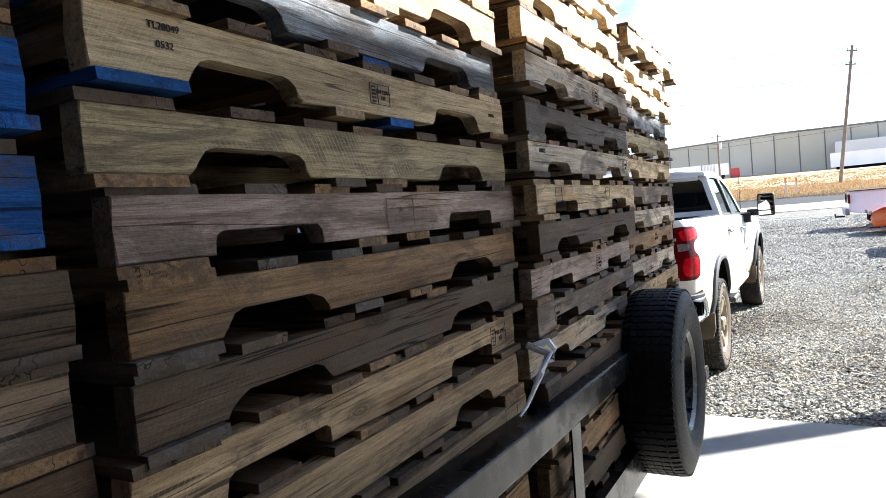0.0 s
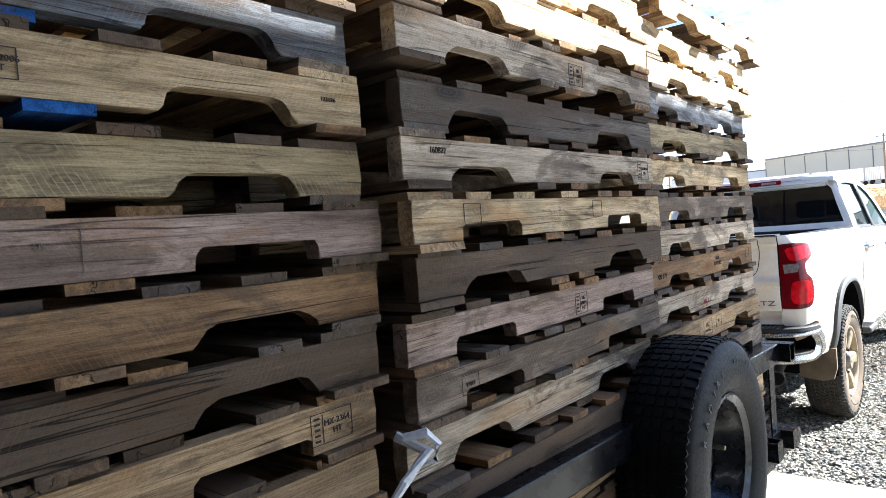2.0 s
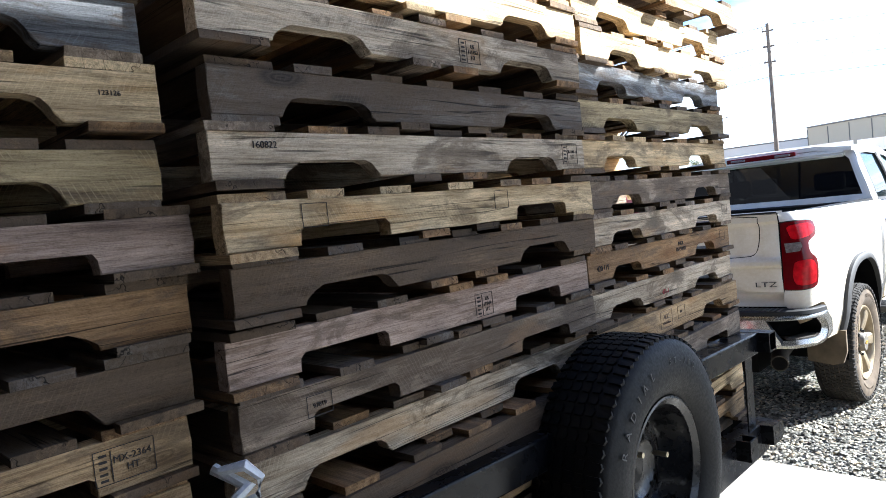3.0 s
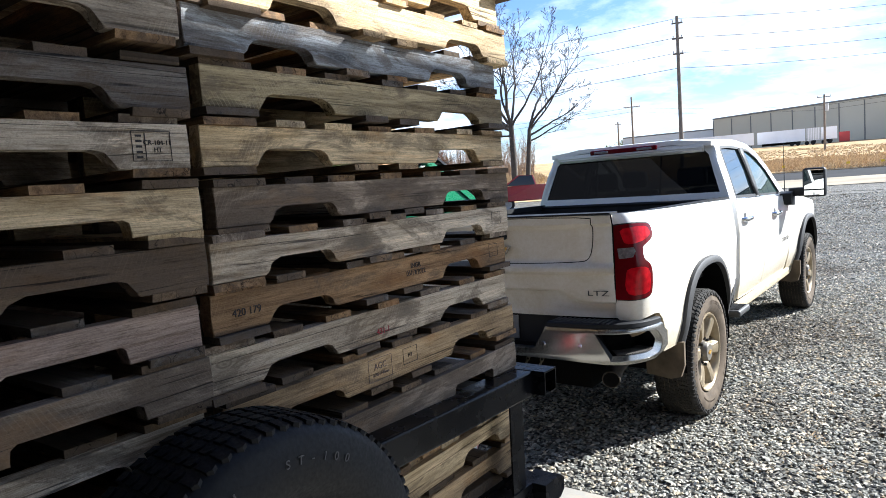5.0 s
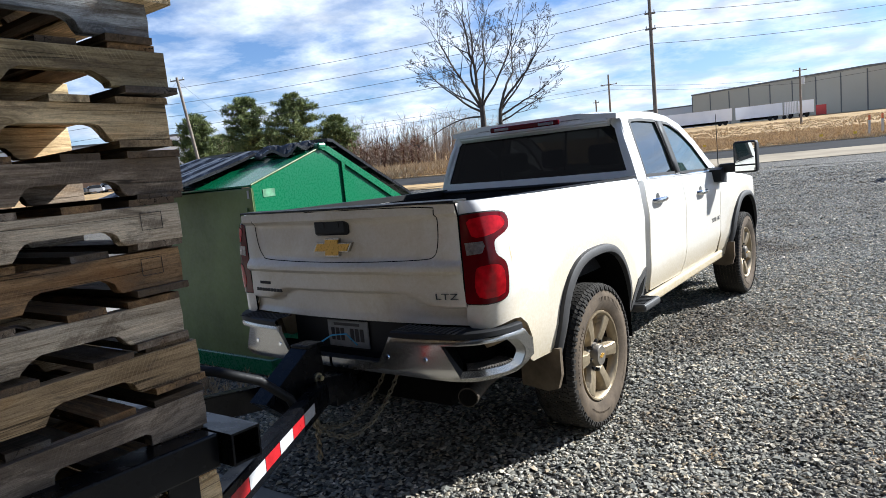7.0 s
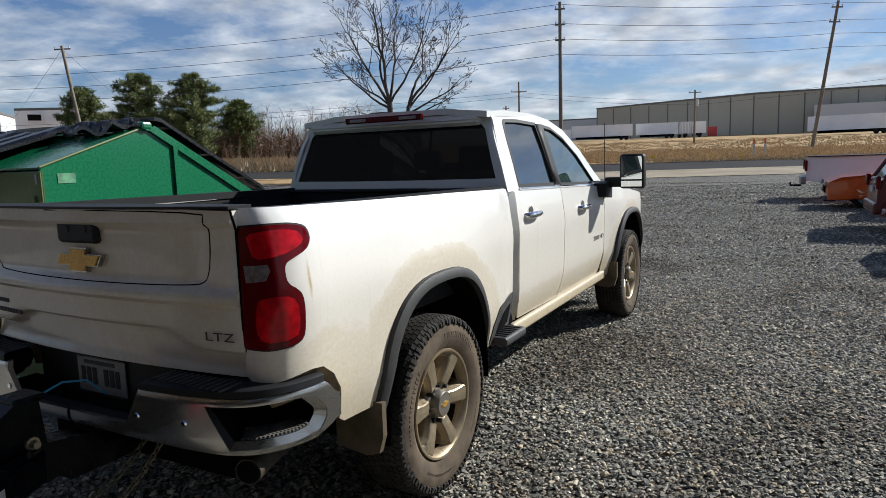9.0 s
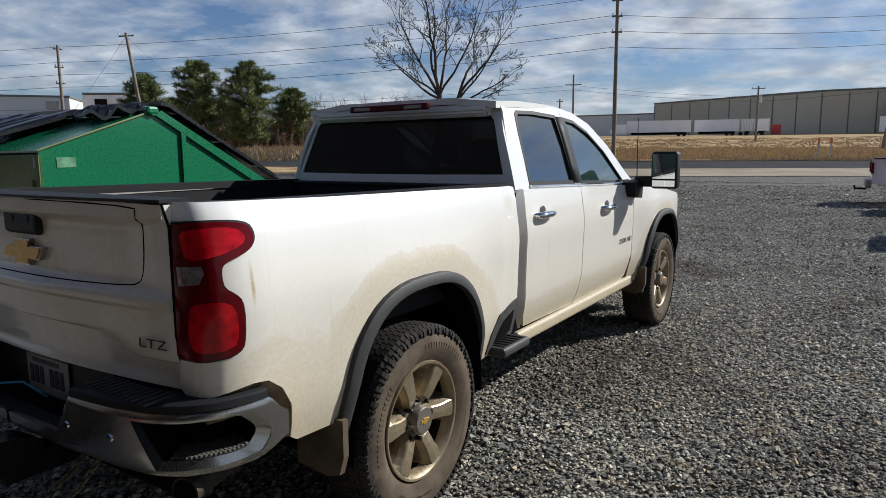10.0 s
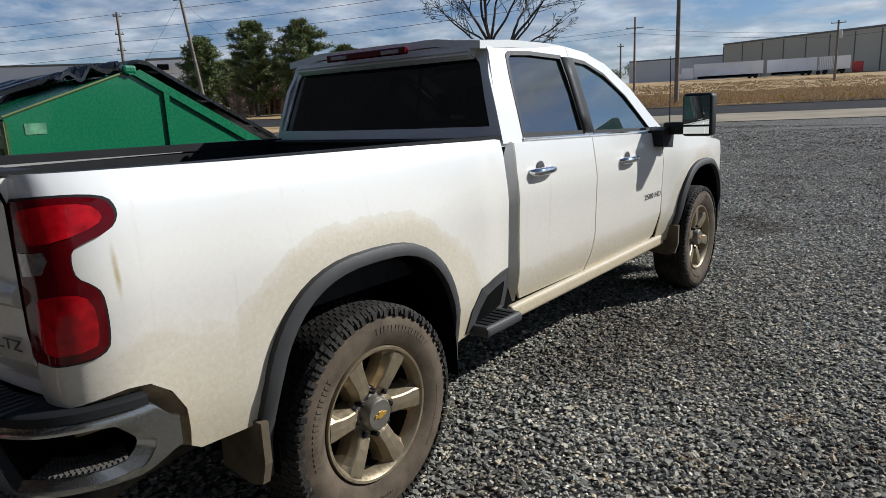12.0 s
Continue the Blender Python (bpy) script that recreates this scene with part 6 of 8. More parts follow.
def bumper_face(bmf, sign):
    """One bent chrome sheet with the hole of the step pocket left in it and its edges turned in."""
    near = [0.0, 0.10, 0.20, 0.28, 0.325, 0.338, 0.36, 0.38, 0.40, 0.418, 0.43, 0.47, 0.51, 0.55, 0.59, 0.63, 0.665, 0.69, 0.706]
    bm = bmesh.new()
    rows = []
    foot, hole, head = (0.0, 0.12, 0.4, 0.75), (0.0, 0.12, 0.3, 0.5, 0.7, 0.88, 1.0), (0.25, 0.6, 0.88, 1.0)
    for band, fr in [(0, f) for f in foot] + [(1, f) for f in hole] + [(2, f) for f in head]:
        u = 0.0 if band == 0 else fr if band == 1 else 1.0
        a, b = pocket_end(u, True), pocket_end(u, False)
        cols = [c + (a - 0.707) * smooth01(0.45, 0.70, c) for c in near] + [a + (b - a) * k / 14 for k in range(15)] + [b + (1.262 - b) * k for k in (0.25, 0.5, 0.75, 0.9, 1.0)]
        row = []
        for s in cols:
            lo, hi = bumper_foot(s), bumper_top(s)
            inside = smooth01(0.50, 0.69, s) * (1 - smooth01(1.19, 1.26, s))
            p0 = (lo + (hi - lo) * 0.16) * (1 - inside) + pocket_z(s, False) * inside
            p1 = (lo + (hi - lo) * 0.80) * (1 - inside) + pocket_z(s, True) * inside
            z = lo + (p0 - lo) * fr if band == 0 else p0 + (p1 - p0) * fr if band == 1 else p1 + (hi - p1) * fr
            row.append(bm.verts.new(bmf(s, z)))
        rows.append(row)
    n = len(near)
    for r, (p, q) in enumerate(zip(rows, rows[1:])):
        for c in range(len(p) - 1):
            if len(foot) <= r < len(foot) + len(hole) - 1 and n <= c < n + 14:
                continue
            bm.faces.new((p[c], p[c + 1], q[c + 1], q[c]))
    bmesh.ops.delete(bm, geom=[v for v in bm.verts if not v.link_faces], context="VERTS")
    ex = bmesh.ops.extrude_edge_only(bm, edges=[e for e in bm.edges if e.is_boundary and any(abs(v.co.x) > 0.001 for v in e.verts)])
    for v in ex["geom"]:
        if isinstance(v, bmesh.types.BMVert):
            v.co += Vector((sign * 0.35 - v.co.x, -0.75 - v.co.y, 0)).normalized() * 0.022
    return bm


def pocket_loop(shrink):
    a, b = [pocket_end(k / 5, True, shrink) for k in range(6)], [pocket_end(k / 7, False, shrink) for k in range(8)]
    left = [(v, pocket_z(v, False, shrink) + (pocket_z(v, True, shrink) - pocket_z(v, False, shrink)) * k / 5) for k, v in enumerate(a)]
    right = [(v, pocket_z(v, False, shrink) + (pocket_z(v, True, shrink) - pocket_z(v, False, shrink)) * k / 7) for k, v in enumerate(b)][::-1]
    head = [(a[-1] + (b[-1] - a[-1]) * k / 12, 0) for k in range(1, 12)]
    foot = [(b[0] + (a[0] - b[0]) * k / 12, 0) for k in range(1, 12)]
    return left + [(v, pocket_z(v, True, shrink)) for v, _ in head] + right + [(v, pocket_z(v, False, shrink)) for v, _ in foot]


bumper = part("rear_bumper", box(-0.6, 0.6, -1.20, -1.05, 0.675, 0.72), M_BLACK, truck, "chrome rear bumper with black step pads")
for sign in (1, -1):
    bmf = bump_map(sign)
    c = Vector((sign * 0.6, -0.9, 0.7))
    def sunk(p, k):
        q = bmf(*p)
        return Vector((q.x + (c.x - q.x) * k, q.y + (c.y - q.y) * k, q.z))
    part("bumper_face", bumper_face(bmf, sign), M_BUMPER, bumper, smooth=True)
    lo, li = pocket_loop(0.0), pocket_loop(0.030)
    for nm, mat, pick in (("pocket_surround", M_PLASTIC, range(0, 16)), ("pocket_frame", M_BUMPER, range(16, len(lo)))):
        bm = bmesh.new()
        for i in pick:
            k = (i + 1) % len(lo)
            bm.faces.new([bm.verts.new(p) for p in (sunk(lo[i], 0.012), sunk(lo[k], 0.012), sunk(li[k], 0.07), sunk(li[i], 0.07))])
        bmesh.ops.remove_doubles(bm, verts=bm.verts[:], dist=0.0005)
        part(nm, bm, mat, bumper, smooth=True)
    bm = bmesh.new()
    rows = [[bm.verts.new(sunk(p, k)) for p in li] for k in (0.07, 0.42)]
    for i in range(len(li)):
        k = (i + 1) % len(li)
        bm.faces.new((rows[0][i], rows[0][k], rows[1][k], rows[1][i]))
    bm.faces.new(rows[1])
    part("step_pocket", bm, M_BLACK, bumper)
    bm = bmesh.new()
    edge = [0.83 + 0.29 * i / 8 for i in range(9)]
    rows = [[bm.verts.new(sunk((v, pocket_z(v, False, 0.034)), k)) for v in edge] for k in (0.06, 0.40)]
    for i in range(8):
        bm.faces.new((rows[0][i], rows[0][i + 1], rows[1][i + 1], rows[1][i]))
    stp = part("step_tread", bm, M_TRIM, bumper, "grey studded step tread")
    bm = bmesh.new()
    for i in range(17):
        for j in range(7):
            v = 0.84 + i * 0.0165 + 0.008 * (j % 2)
            p = sunk((v, pocket_z(v, False, 0.034)), 0.085 + j * 0.04)
            box_into(bm, p.x - 0.0055, p.x + 0.0055, p.y - 0.005, p.y + 0.005, p.z - 0.002, p.z + 0.006)
    part("step_studs", bm, M_STUD, stp)
    # black pad along the top
    bm = bmesh.new()
    rows = []
    for z, k in ((0.862, 0.0), (0.886, 0.006), (0.894, 0.03), (0.894, 0.30)):
        row = []
        for i in range(17):
            s = 0.425 + 0.755 * i / 16
            p = bmf(s, 0.80)
            q = Vector((sign * 0.55, -0.85, 0))
            d = Vector((q.x - p.x, q.y - p.y, 0))
            row.append(bm.verts.new(Vector((p.x, p.y, z + 0.004 - 0.006 * (i / 16) ** 3)) + d * k))
        rows.append(row)
    for p, q in zip(rows, rows[1:]):
        for i in range(16):
            bm.faces.new((p[i], p[i + 1], q[i + 1], q[i]))
    part("step_pad", bm, M_PLASTIC, bumper, smooth=True)
    for i in range(12):
        x = sign * (0.45 + i * 0.030)
        part("pad_groove", box(x - 0.006, x + 0.006, -1.24, -1.13, 0.896, 0.901), M_TRIM, bumper)
    for s in (0.40, 0.62):
        part("parking_sensor", revolve([(0.004, 0.0), (0.004, 0.011), (-0.002, 0.014)], 12, "x"), M_CHROME, bumper, m=Matrix.Translation(bmf(s, 0.76)) @ pose(0, 0, 0, 0, 0, -90))
part("plate_recess", box(-0.42, 0.42, -1.12, -1.07, 0.66, 0.93), M_PLASTIC, bumper)
part("plate_ledge", box(-0.34, 0.34, -1.268, -1.10, 0.690, 0.716, 0.004, 1), M_PLASTIC, bumper)
plate = part("number_plate", box(-0.152, 0.152, -1.131, -1.125, 0.735, 0.890, 0.004, 1), M_NUMPLATE, truck, "white number plate with dark bars")
for i in range(7):
    if i != 3:
        part("plate_bar", box(-0.125 + i * 0.036, -0.100 + i * 0.036, -1.1335, -1.1312, 0.772, 0.845), M_INK, plate)
part("plate_band", box(-0.10, 0.09, -1.1335, -1.1312, 0.860, 0.876), M_TRIM, plate)
part("receiver", box(-0.05, 0.05, -1.36, -1.0, 0.47, 0.57, 0.006, 1), M_STEEL, truck)
part("tow_ball", revolve([(0.57, 0.0), (0.57, 0.025), (0.60, 0.02), (0.615, 0.025), (0.64, 0.026), (0.655, 0.0)], 16, "z"), M_CHROME, truck, m=Matrix.Translation((0, -1.40, 0.0)))
ex = part("exhaust_pipe", tube([(0.60, -0.50, 0.52), (0.64, -0.80, 0.52), (0.70, -1.02, 0.515), (0.715, -1.07, 0.513)], 0.052, 18), M_EXHAUST, truck, smooth=True)
part("exhaust_bore", tube([(0.712, -1.06, 0.513), (0.7162, -1.074, 0.5129)], 0.046, 16), M_BLACK, ex)
part("rear_axle", tube([(-0.75, 0, 0.43), (0.75, 0, 0.43)], 0.06, 10), M_BLACK, truck)

# wheels
WR, WHW = 0.452, 0.132
def truck_wheel(x, y, sign, spin):
    m = Matrix.Translation((x, y, WR)) @ pose(0, 0, 0, 0, 0, 0 if sign > 0 else 180) @ pose(0, 0, 0, spin, 0, 0)
    w = new("wheel")
    w.parent, w.matrix_basis = truck, m
    w["label"] = "dusty all-terrain tyre on a bronze six-spoke rim"
    part("tyre", TW["tyre"], None, w)
    part("tread", TW["tread"], None, w)
    for q in range(4):
        part("sidewall_bar", TW["bar%d" % q], None, w)["kind"] = "stuff"
    part("rim", TW["rim"], None, w)
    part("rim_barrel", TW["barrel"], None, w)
    for k in range(6):
        part("spoke", TW["spoke"], None, w, m=pose(0, 0, 0, 60 * k, 0, 0))
    part("hub_cap", TW["cap"], None, w)
    part("cap_emblem", TW["emb"], None, w, m=pose(0, 0, 0, -spin, 0, 0))
    for k in range(8):
        a = 2 * math.pi * (k + 0.5) / 8
        part("lug_nut", TW["nut"], None, w, m=Matrix.Translation((0, 0.094 * math.cos(a), 0.094 * math.sin(a))))


TW = {}
TW["tyre"] = finish("tyre", revolve(tyre_profile(WR - 0.012, WHW, 0.272, 0.006), 96, "x"), M_TYRE_DUST, True)
bm = bmesh.new()
tr = random.Random(5)
n = 84
for k in range(n):
    for x0, x1, sh in ((-0.130, -0.096, 0.5), (-0.091, -0.066, 0.0), (-0.061, -0.034, 0.4), (-0.029, -0.003, 0.8), (0.002, 0.029, 0.2), (0.034, 0.061, 0.6), (0.066, 0.091, 0.3), (0.096, 0.130, 0.7)):
        a0 = 2 * math.pi * (k + sh + 0.08) / n
        a1 = 2 * math.pi * (k + sh + 0.90) / n
        vs = []
        for rr in (WR - 0.018, WR - 0.003):
            for a in (a0, a1):
                for x in (x0 + tr.uniform(-0.004, 0.004), x1 + tr.uniform(-0.004, 0.004)):
                    e = 0.016 * max(0.0, (abs(x) / WHW - 0.75)) / 0.25
                    vs.append(bm.verts.new((x, (rr - e) * math.cos(a + x * 0.8), (rr - e) * math.sin(a + x * 0.8))))
        for f in ((0, 1, 3, 2), (4, 6, 7, 5), (0, 4, 5, 1), (2, 3, 7, 6), (0, 2, 6, 4), (1, 5, 7, 3)):
            bm.faces.new([vs[i] for i in f])
    # shoulder lugs running down the sidewall
    a0, a1 = 2 * math.pi * (k + 0.15) / n, 2 * math.pi * (k + (0.80 if k % 2 else 0.55)) / n
    for sgn in (1, -1):
        vs = []
        for x, rr in ((0.124, WR - 0.010), (0.1345, WR - 0.022), (0.1385, WR - (0.046 if k % 2 else 0.038)), (0.130, WR - 0.05)):
            for a in (a0, a1):
                vs.append(bm.verts.new((sgn * x, rr * math.cos(a), rr * math.sin(a))))
        for f in ((0, 1, 3, 2), (2, 3, 5, 4), (4, 5, 7, 6), (0, 2, 4, 6), (1, 7, 5, 3)):
            bm.faces.new([vs[i] for i in f])
TW["tread"] = finish("tread", bm, M_TREAD)
# worn raised lettering of the sidewall, as rows of short bars
for q, (start, count, rad, wd, step) in enumerate(((12, 8, 0.356, 0.013, 7.0), (112, 8, 0.356, 0.013, 7.0), (205, 14, 0.345, 0.005, 3.2), (292, 14, 0.345, 0.005, 3.2))):
    bm = bmesh.new()
    for g in range(count):
        for half in (0.0, 0.55):
            a0, a1 = radians(start + step * (g + half)), radians(start + step * (g + half + 0.22))
            vs = [bm.verts.new((x, rr * math.cos(a), rr * math.sin(a))) for x in (0.128, 0.1392) for rr, a in ((rad - wd, a0), (rad - wd, a1), (rad + wd, a1), (rad + wd, a0))]
            for f in ((4, 5, 6, 7), (0, 1, 5, 4), (1, 2, 6, 5), (2, 3, 7, 6), (3, 0, 4, 7)):
                bm.faces.new([vs[k] for k in f])
    TW["bar%d" % q] = finish("sidewall_bar", bm, M_TYRE_DUST)
TW["rim"] = finish("rim", revolve([(-0.09, 0.268), (0.07, 0.272), (0.108, 0.280), (0.118, 0.276), (0.116, 0.266), (0.104, 0.256), (0.085, 0.248), (0.06, 0.244)], 72, "x"), M_RIM, True)
# barrel coloured near-black to hold the shade behind the spokes
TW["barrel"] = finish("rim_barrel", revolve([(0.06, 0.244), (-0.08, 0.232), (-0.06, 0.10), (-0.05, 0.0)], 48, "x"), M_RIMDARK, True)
# one broad spoke with bevelled flanks
sp = [(0.070, 0.044, 0.066), (0.105, 0.046, 0.088), (0.15, 0.046, 0.098), (0.19, 0.050, 0.103), (0.225, 0.060, 0.106), (0.256, 0.078, 0.108)]
bm = bmesh.new()
rows = []
for r, hw, x in sp:
    w0 = min(0.036, hw * 0.62)
    rows.append([bm.verts.new(p) for p in ((x - 0.085, -hw * 1.22, r), (x - 0.034, -hw, r), (x - 0.006, -w0 - 0.006, r), (x, -w0, r), (x + 0.002, 0.0, r), (x, w0, r), (x - 0.006, w0 + 0.006, r), (x - 0.034, hw, r), (x - 0.085, hw * 1.22, r))])
for p, q in zip(rows, rows[1:]):
    for i in range(8):
        bm.faces.new((p[i], p[i + 1], q[i + 1], q[i]))
bm.faces.new(rows[0])
bm.faces.new(rows[-1][::-1])
TW["spoke"] = finish("spoke", bm, M_RIM)
TW["cap"] = finish("hub_cap", revolve([(0.04, 0.112), (0.060, 0.106), (0.070, 0.082), (0.074, 0.072), (0.112, 0.067), (0.120, 0.060), (0.121, 0.0)], 40, "x"), M_CAP, True)
bm = prism([(a * 0.26, b * 0.30) for a, b in emb], 0.1205, 0.1245, "x")
TW["emb"] = finish("cap_emblem", bm, M_GOLD)
TW["nut"] = finish("lug_nut", revolve([(0.06, 0.013), (0.096, 0.011), (0.100, 0.0)], 8, "x"), M_BLACKRIM)
for y in (0.0, 4.04):
    truck_wheel(0.998 - WHW, y, 1, 13 if y else 25)
    truck_wheel(-0.998 + WHW, y, -1, 40)

# towing mirrors and whip aerial
for sign in (1, -1):
    mir = part("mirror_housing", box(min(sign * 1.065, sign * 1.285), max(sign * 1.065, sign * 1.285), 3.235, 3.36, 1.365, 1.675, 0.030, 3), M_PLASTIC, truck, "black towing mirror", smooth=True)
    part("mirror_glass", box(min(sign * 1.085, sign * 1.268), max(sign * 1.085, sign * 1.268), 3.230, 3.234, 1.45, 1.655), M_MIRROR, mir)
    part("lower_mirror", box(min(sign * 1.085, sign * 1.268), max(sign * 1.085, sign * 1.268), 3.230, 3.234, 1.385, 1.435), M_MIRROR, mir)
    part("mirror_foot", prism([(3.12, 1.30), (3.32, 1.28), (3.34, 1.40), (3.22, 1.44), (3.10, 1.42)], sign * 0.86, sign * 0.98, "x"), M_PLASTIC, mir)
    part("mirror_arm", box(min(sign * 0.93, sign * 1.10), max(sign * 0.93, sign * 1.10), 3.23, 3.32, 1.38, 1.47, 0.015, 2), M_PLASTIC, mir)
part("aerial", tube([(0.80, 3.75, 1.33), (0.80, 3.74, 1.62), (0.80, 3.73, 1.98)], [0.006, 0.004, 0.003], 6), M_PLASTIC, truck)


# full width of the truck: the body is drawn 1.94 m wide about the near side and spread to 2.03 m
def spread(x):
    return 0.785 + (x - 0.785) * 1.0573 if x < 0.785 else x


def widen(ob):
    for c in ob.children:
        if c.name.startswith(("receiver", "tow_ball")):
            continue
        m = c.matrix_basis
        if c.type == "MESH" and abs(m.translation.x) < 1e-6:
            for v in c.data.vertices:
                v.co.x = spread(v.co.x)
            widen(c)
        else:
            m.translation.x = spread(m.translation.x)
            c.matrix_basis = m


widen(truck)

# ---- waste bin ----
D_AZ = 28.5
DM = pose(-0.035, 7.456, 0, 0, 0, -D_AZ)
bin_ = base("waste_bin", DM, "green steel front-load waste bin with black ribbed lids thrown open", "waste bin")
# local: y along the near side panel, x right; the bin reaches to the left
BW = 2.15
SP = [(0.0, 0.0), (1.70, 0.0), (1.88, 1.436), (0.89, 2.00), (0.81, 2.0), (0.0, 1.71)]
part("side_panel", prism(SP, -0.03, 0.0, "x"), M_GREEN, bin_)
part("side_panel", prism(SP, -BW, -BW + 0.03, "x"), M_GREEN, bin_)
part("back_panel", box(-BW, 0.0, -0.012, 0.02, 0.16, 1.69, 0.006, 1), M_OLIVE, bin_, "paler olive green back")
part("base_skirt", box(-BW - 0.01, 0.01, -0.04, 1.65, 0.02, 0.17, 0.008, 1), M_GREEN, bin_)
part("front_panel", prism([(1.67, 0.17), (1.70, 0.17), (1.88, 1.40), (1.85, 1.40)], -BW + 0.03, -0.03, "x"), M_GREEN, bin_)
part("top_slope", prism([(0.0, 1.70), (0.81, 1.985), (0.79, 2.0), (-0.01, 1.715)], -BW, -0.005, "x"), M_GREEN, bin_)
part("top_edge", tube([(0.004, -0.01, 1.715), (0.004, 0.81, 2.0)], 0.009, 6), M_OLIVE, bin_)
part("ridge_bar", tube([(-BW, 0.845, 2.005), (0.03, 0.845, 2.005)], 0.026, 10), M_GREEN, bin_)
part("hinge_lug", box(-0.05, 0.035, 0.79, 0.89, 1.985, 2.05, 0.02, 2), M_GREEN, bin_)
part("slope_frame", prism([(0.85, 1.99), (0.915, 2.02), (1.925, 1.445), (1.875, 1.39)], -0.04, 0.022, "x"), M_GREEN, bin_)
part("side_rib", box(-0.002, 0.022, 1.075, 1.115, 0.1, 1.86), M_GREEN, bin_)
part("serial_tag", box(0.001, 0.004, 0.11, 0.24, 1.60, 1.67), worn("scuffed_green_tag", (0.12, 0.30, 0.16), 0.5, 0, 0.5, 20), bin_)
part("back_tag", box(-0.055, -0.03, -0.016, -0.012, 1.60, 1.67), M_PLATE, bin_)
part("back_latch", box(-0.10, -0.06, -0.03, -0.012, 1.47, 1.52, 0.004, 1), M_OLIVE, bin_)


def lid(name, x0, x1, y0, z0, y1, z1, label, sagging=0.05, wavy=0.012):
    """A ribbed plastic lid between two edges."""
    bm = bmesh.new()
    nx, ny = 26, 18
    g = []
    for i in range(nx + 1):
        row = []
        for j in range(ny + 1):
            t, w = j / ny, i / nx
            rib = 0.028 if (i % 5) in (1, 2, 3) and 0 < j < ny else 0.0
            cross = 0.02 if j % 6 == 3 else 0.0
            z = z0 + (z1 - z0) * t + max(rib, cross) - sagging * 4 * w * (1 - w) * t + wavy * math.sin(w * 9 + t * 4)
            row.append(bm.verts.new((x0 + (x1 - x0) * w, y0 + (y1 - y0) * t, z)))
        g.append(row)
    for i in range(nx):
        for j in range(ny):
            bm.faces.new((g[i][j], g[i + 1][j], g[i + 1][j + 1], g[i][j + 1]))
    ex = bmesh.ops.extrude_edge_only(bm, edges=[e for e in bm.edges if e.is_boundary])
    for v in ex["geom"]:
        if isinstance(v, bmesh.types.BMVert):
            v.co.z -= 0.03
    return part(name, bm, M_LID, bin_, label, smooth=False)


lid("rear_lid", -1.98, -0.74, 0.80, 2.045, -0.58, 1.655, "black ribbed lid flung back", 0.03)
lid("rear_lid", -0.70, -0.07, 0.86, 2.03, 0.60, 2.03, "black lid buckled over the ridge bar", 0.03, 0.035)
lid("front_lid", -2.1, 0.045, 0.90, 2.085, 2.06, 1.445, "black ribbed lid on the front slope", 0.0, 0.006)
part("ridge_flap", box(-2.1, -0.06, 0.70, 0.83, 1.90, 1.985, 0.006, 1), M_GREEN, bin_)
part("hinge_lug", box(-0.735, -0.705, 0.78, 0.88, 1.985, 2.06, 0.012, 2), M_GREEN, bin_)


# ---- parked cars ----
def road_wheel(r, w, parent, m, rimmat):
    t = part("wheel", revolve([(w * 0.5, r * 0.62), (w * 0.5, r * 0.9), (w * 0.4, r), (-w * 0.4, r), (-w * 0.5, r * 0.9), (-w * 0.5, r * 0.62)], 28, "x"), M_RUBBER, parent, m=m, smooth=True)
    part("rim", revolve([(w * 0.46, r * 0.63), (w * 0.38, r * 0.55), (w * 0.42, r * 0.2), (w * 0.45, 0)], 20, "x"), rimmat, t, smooth=True)


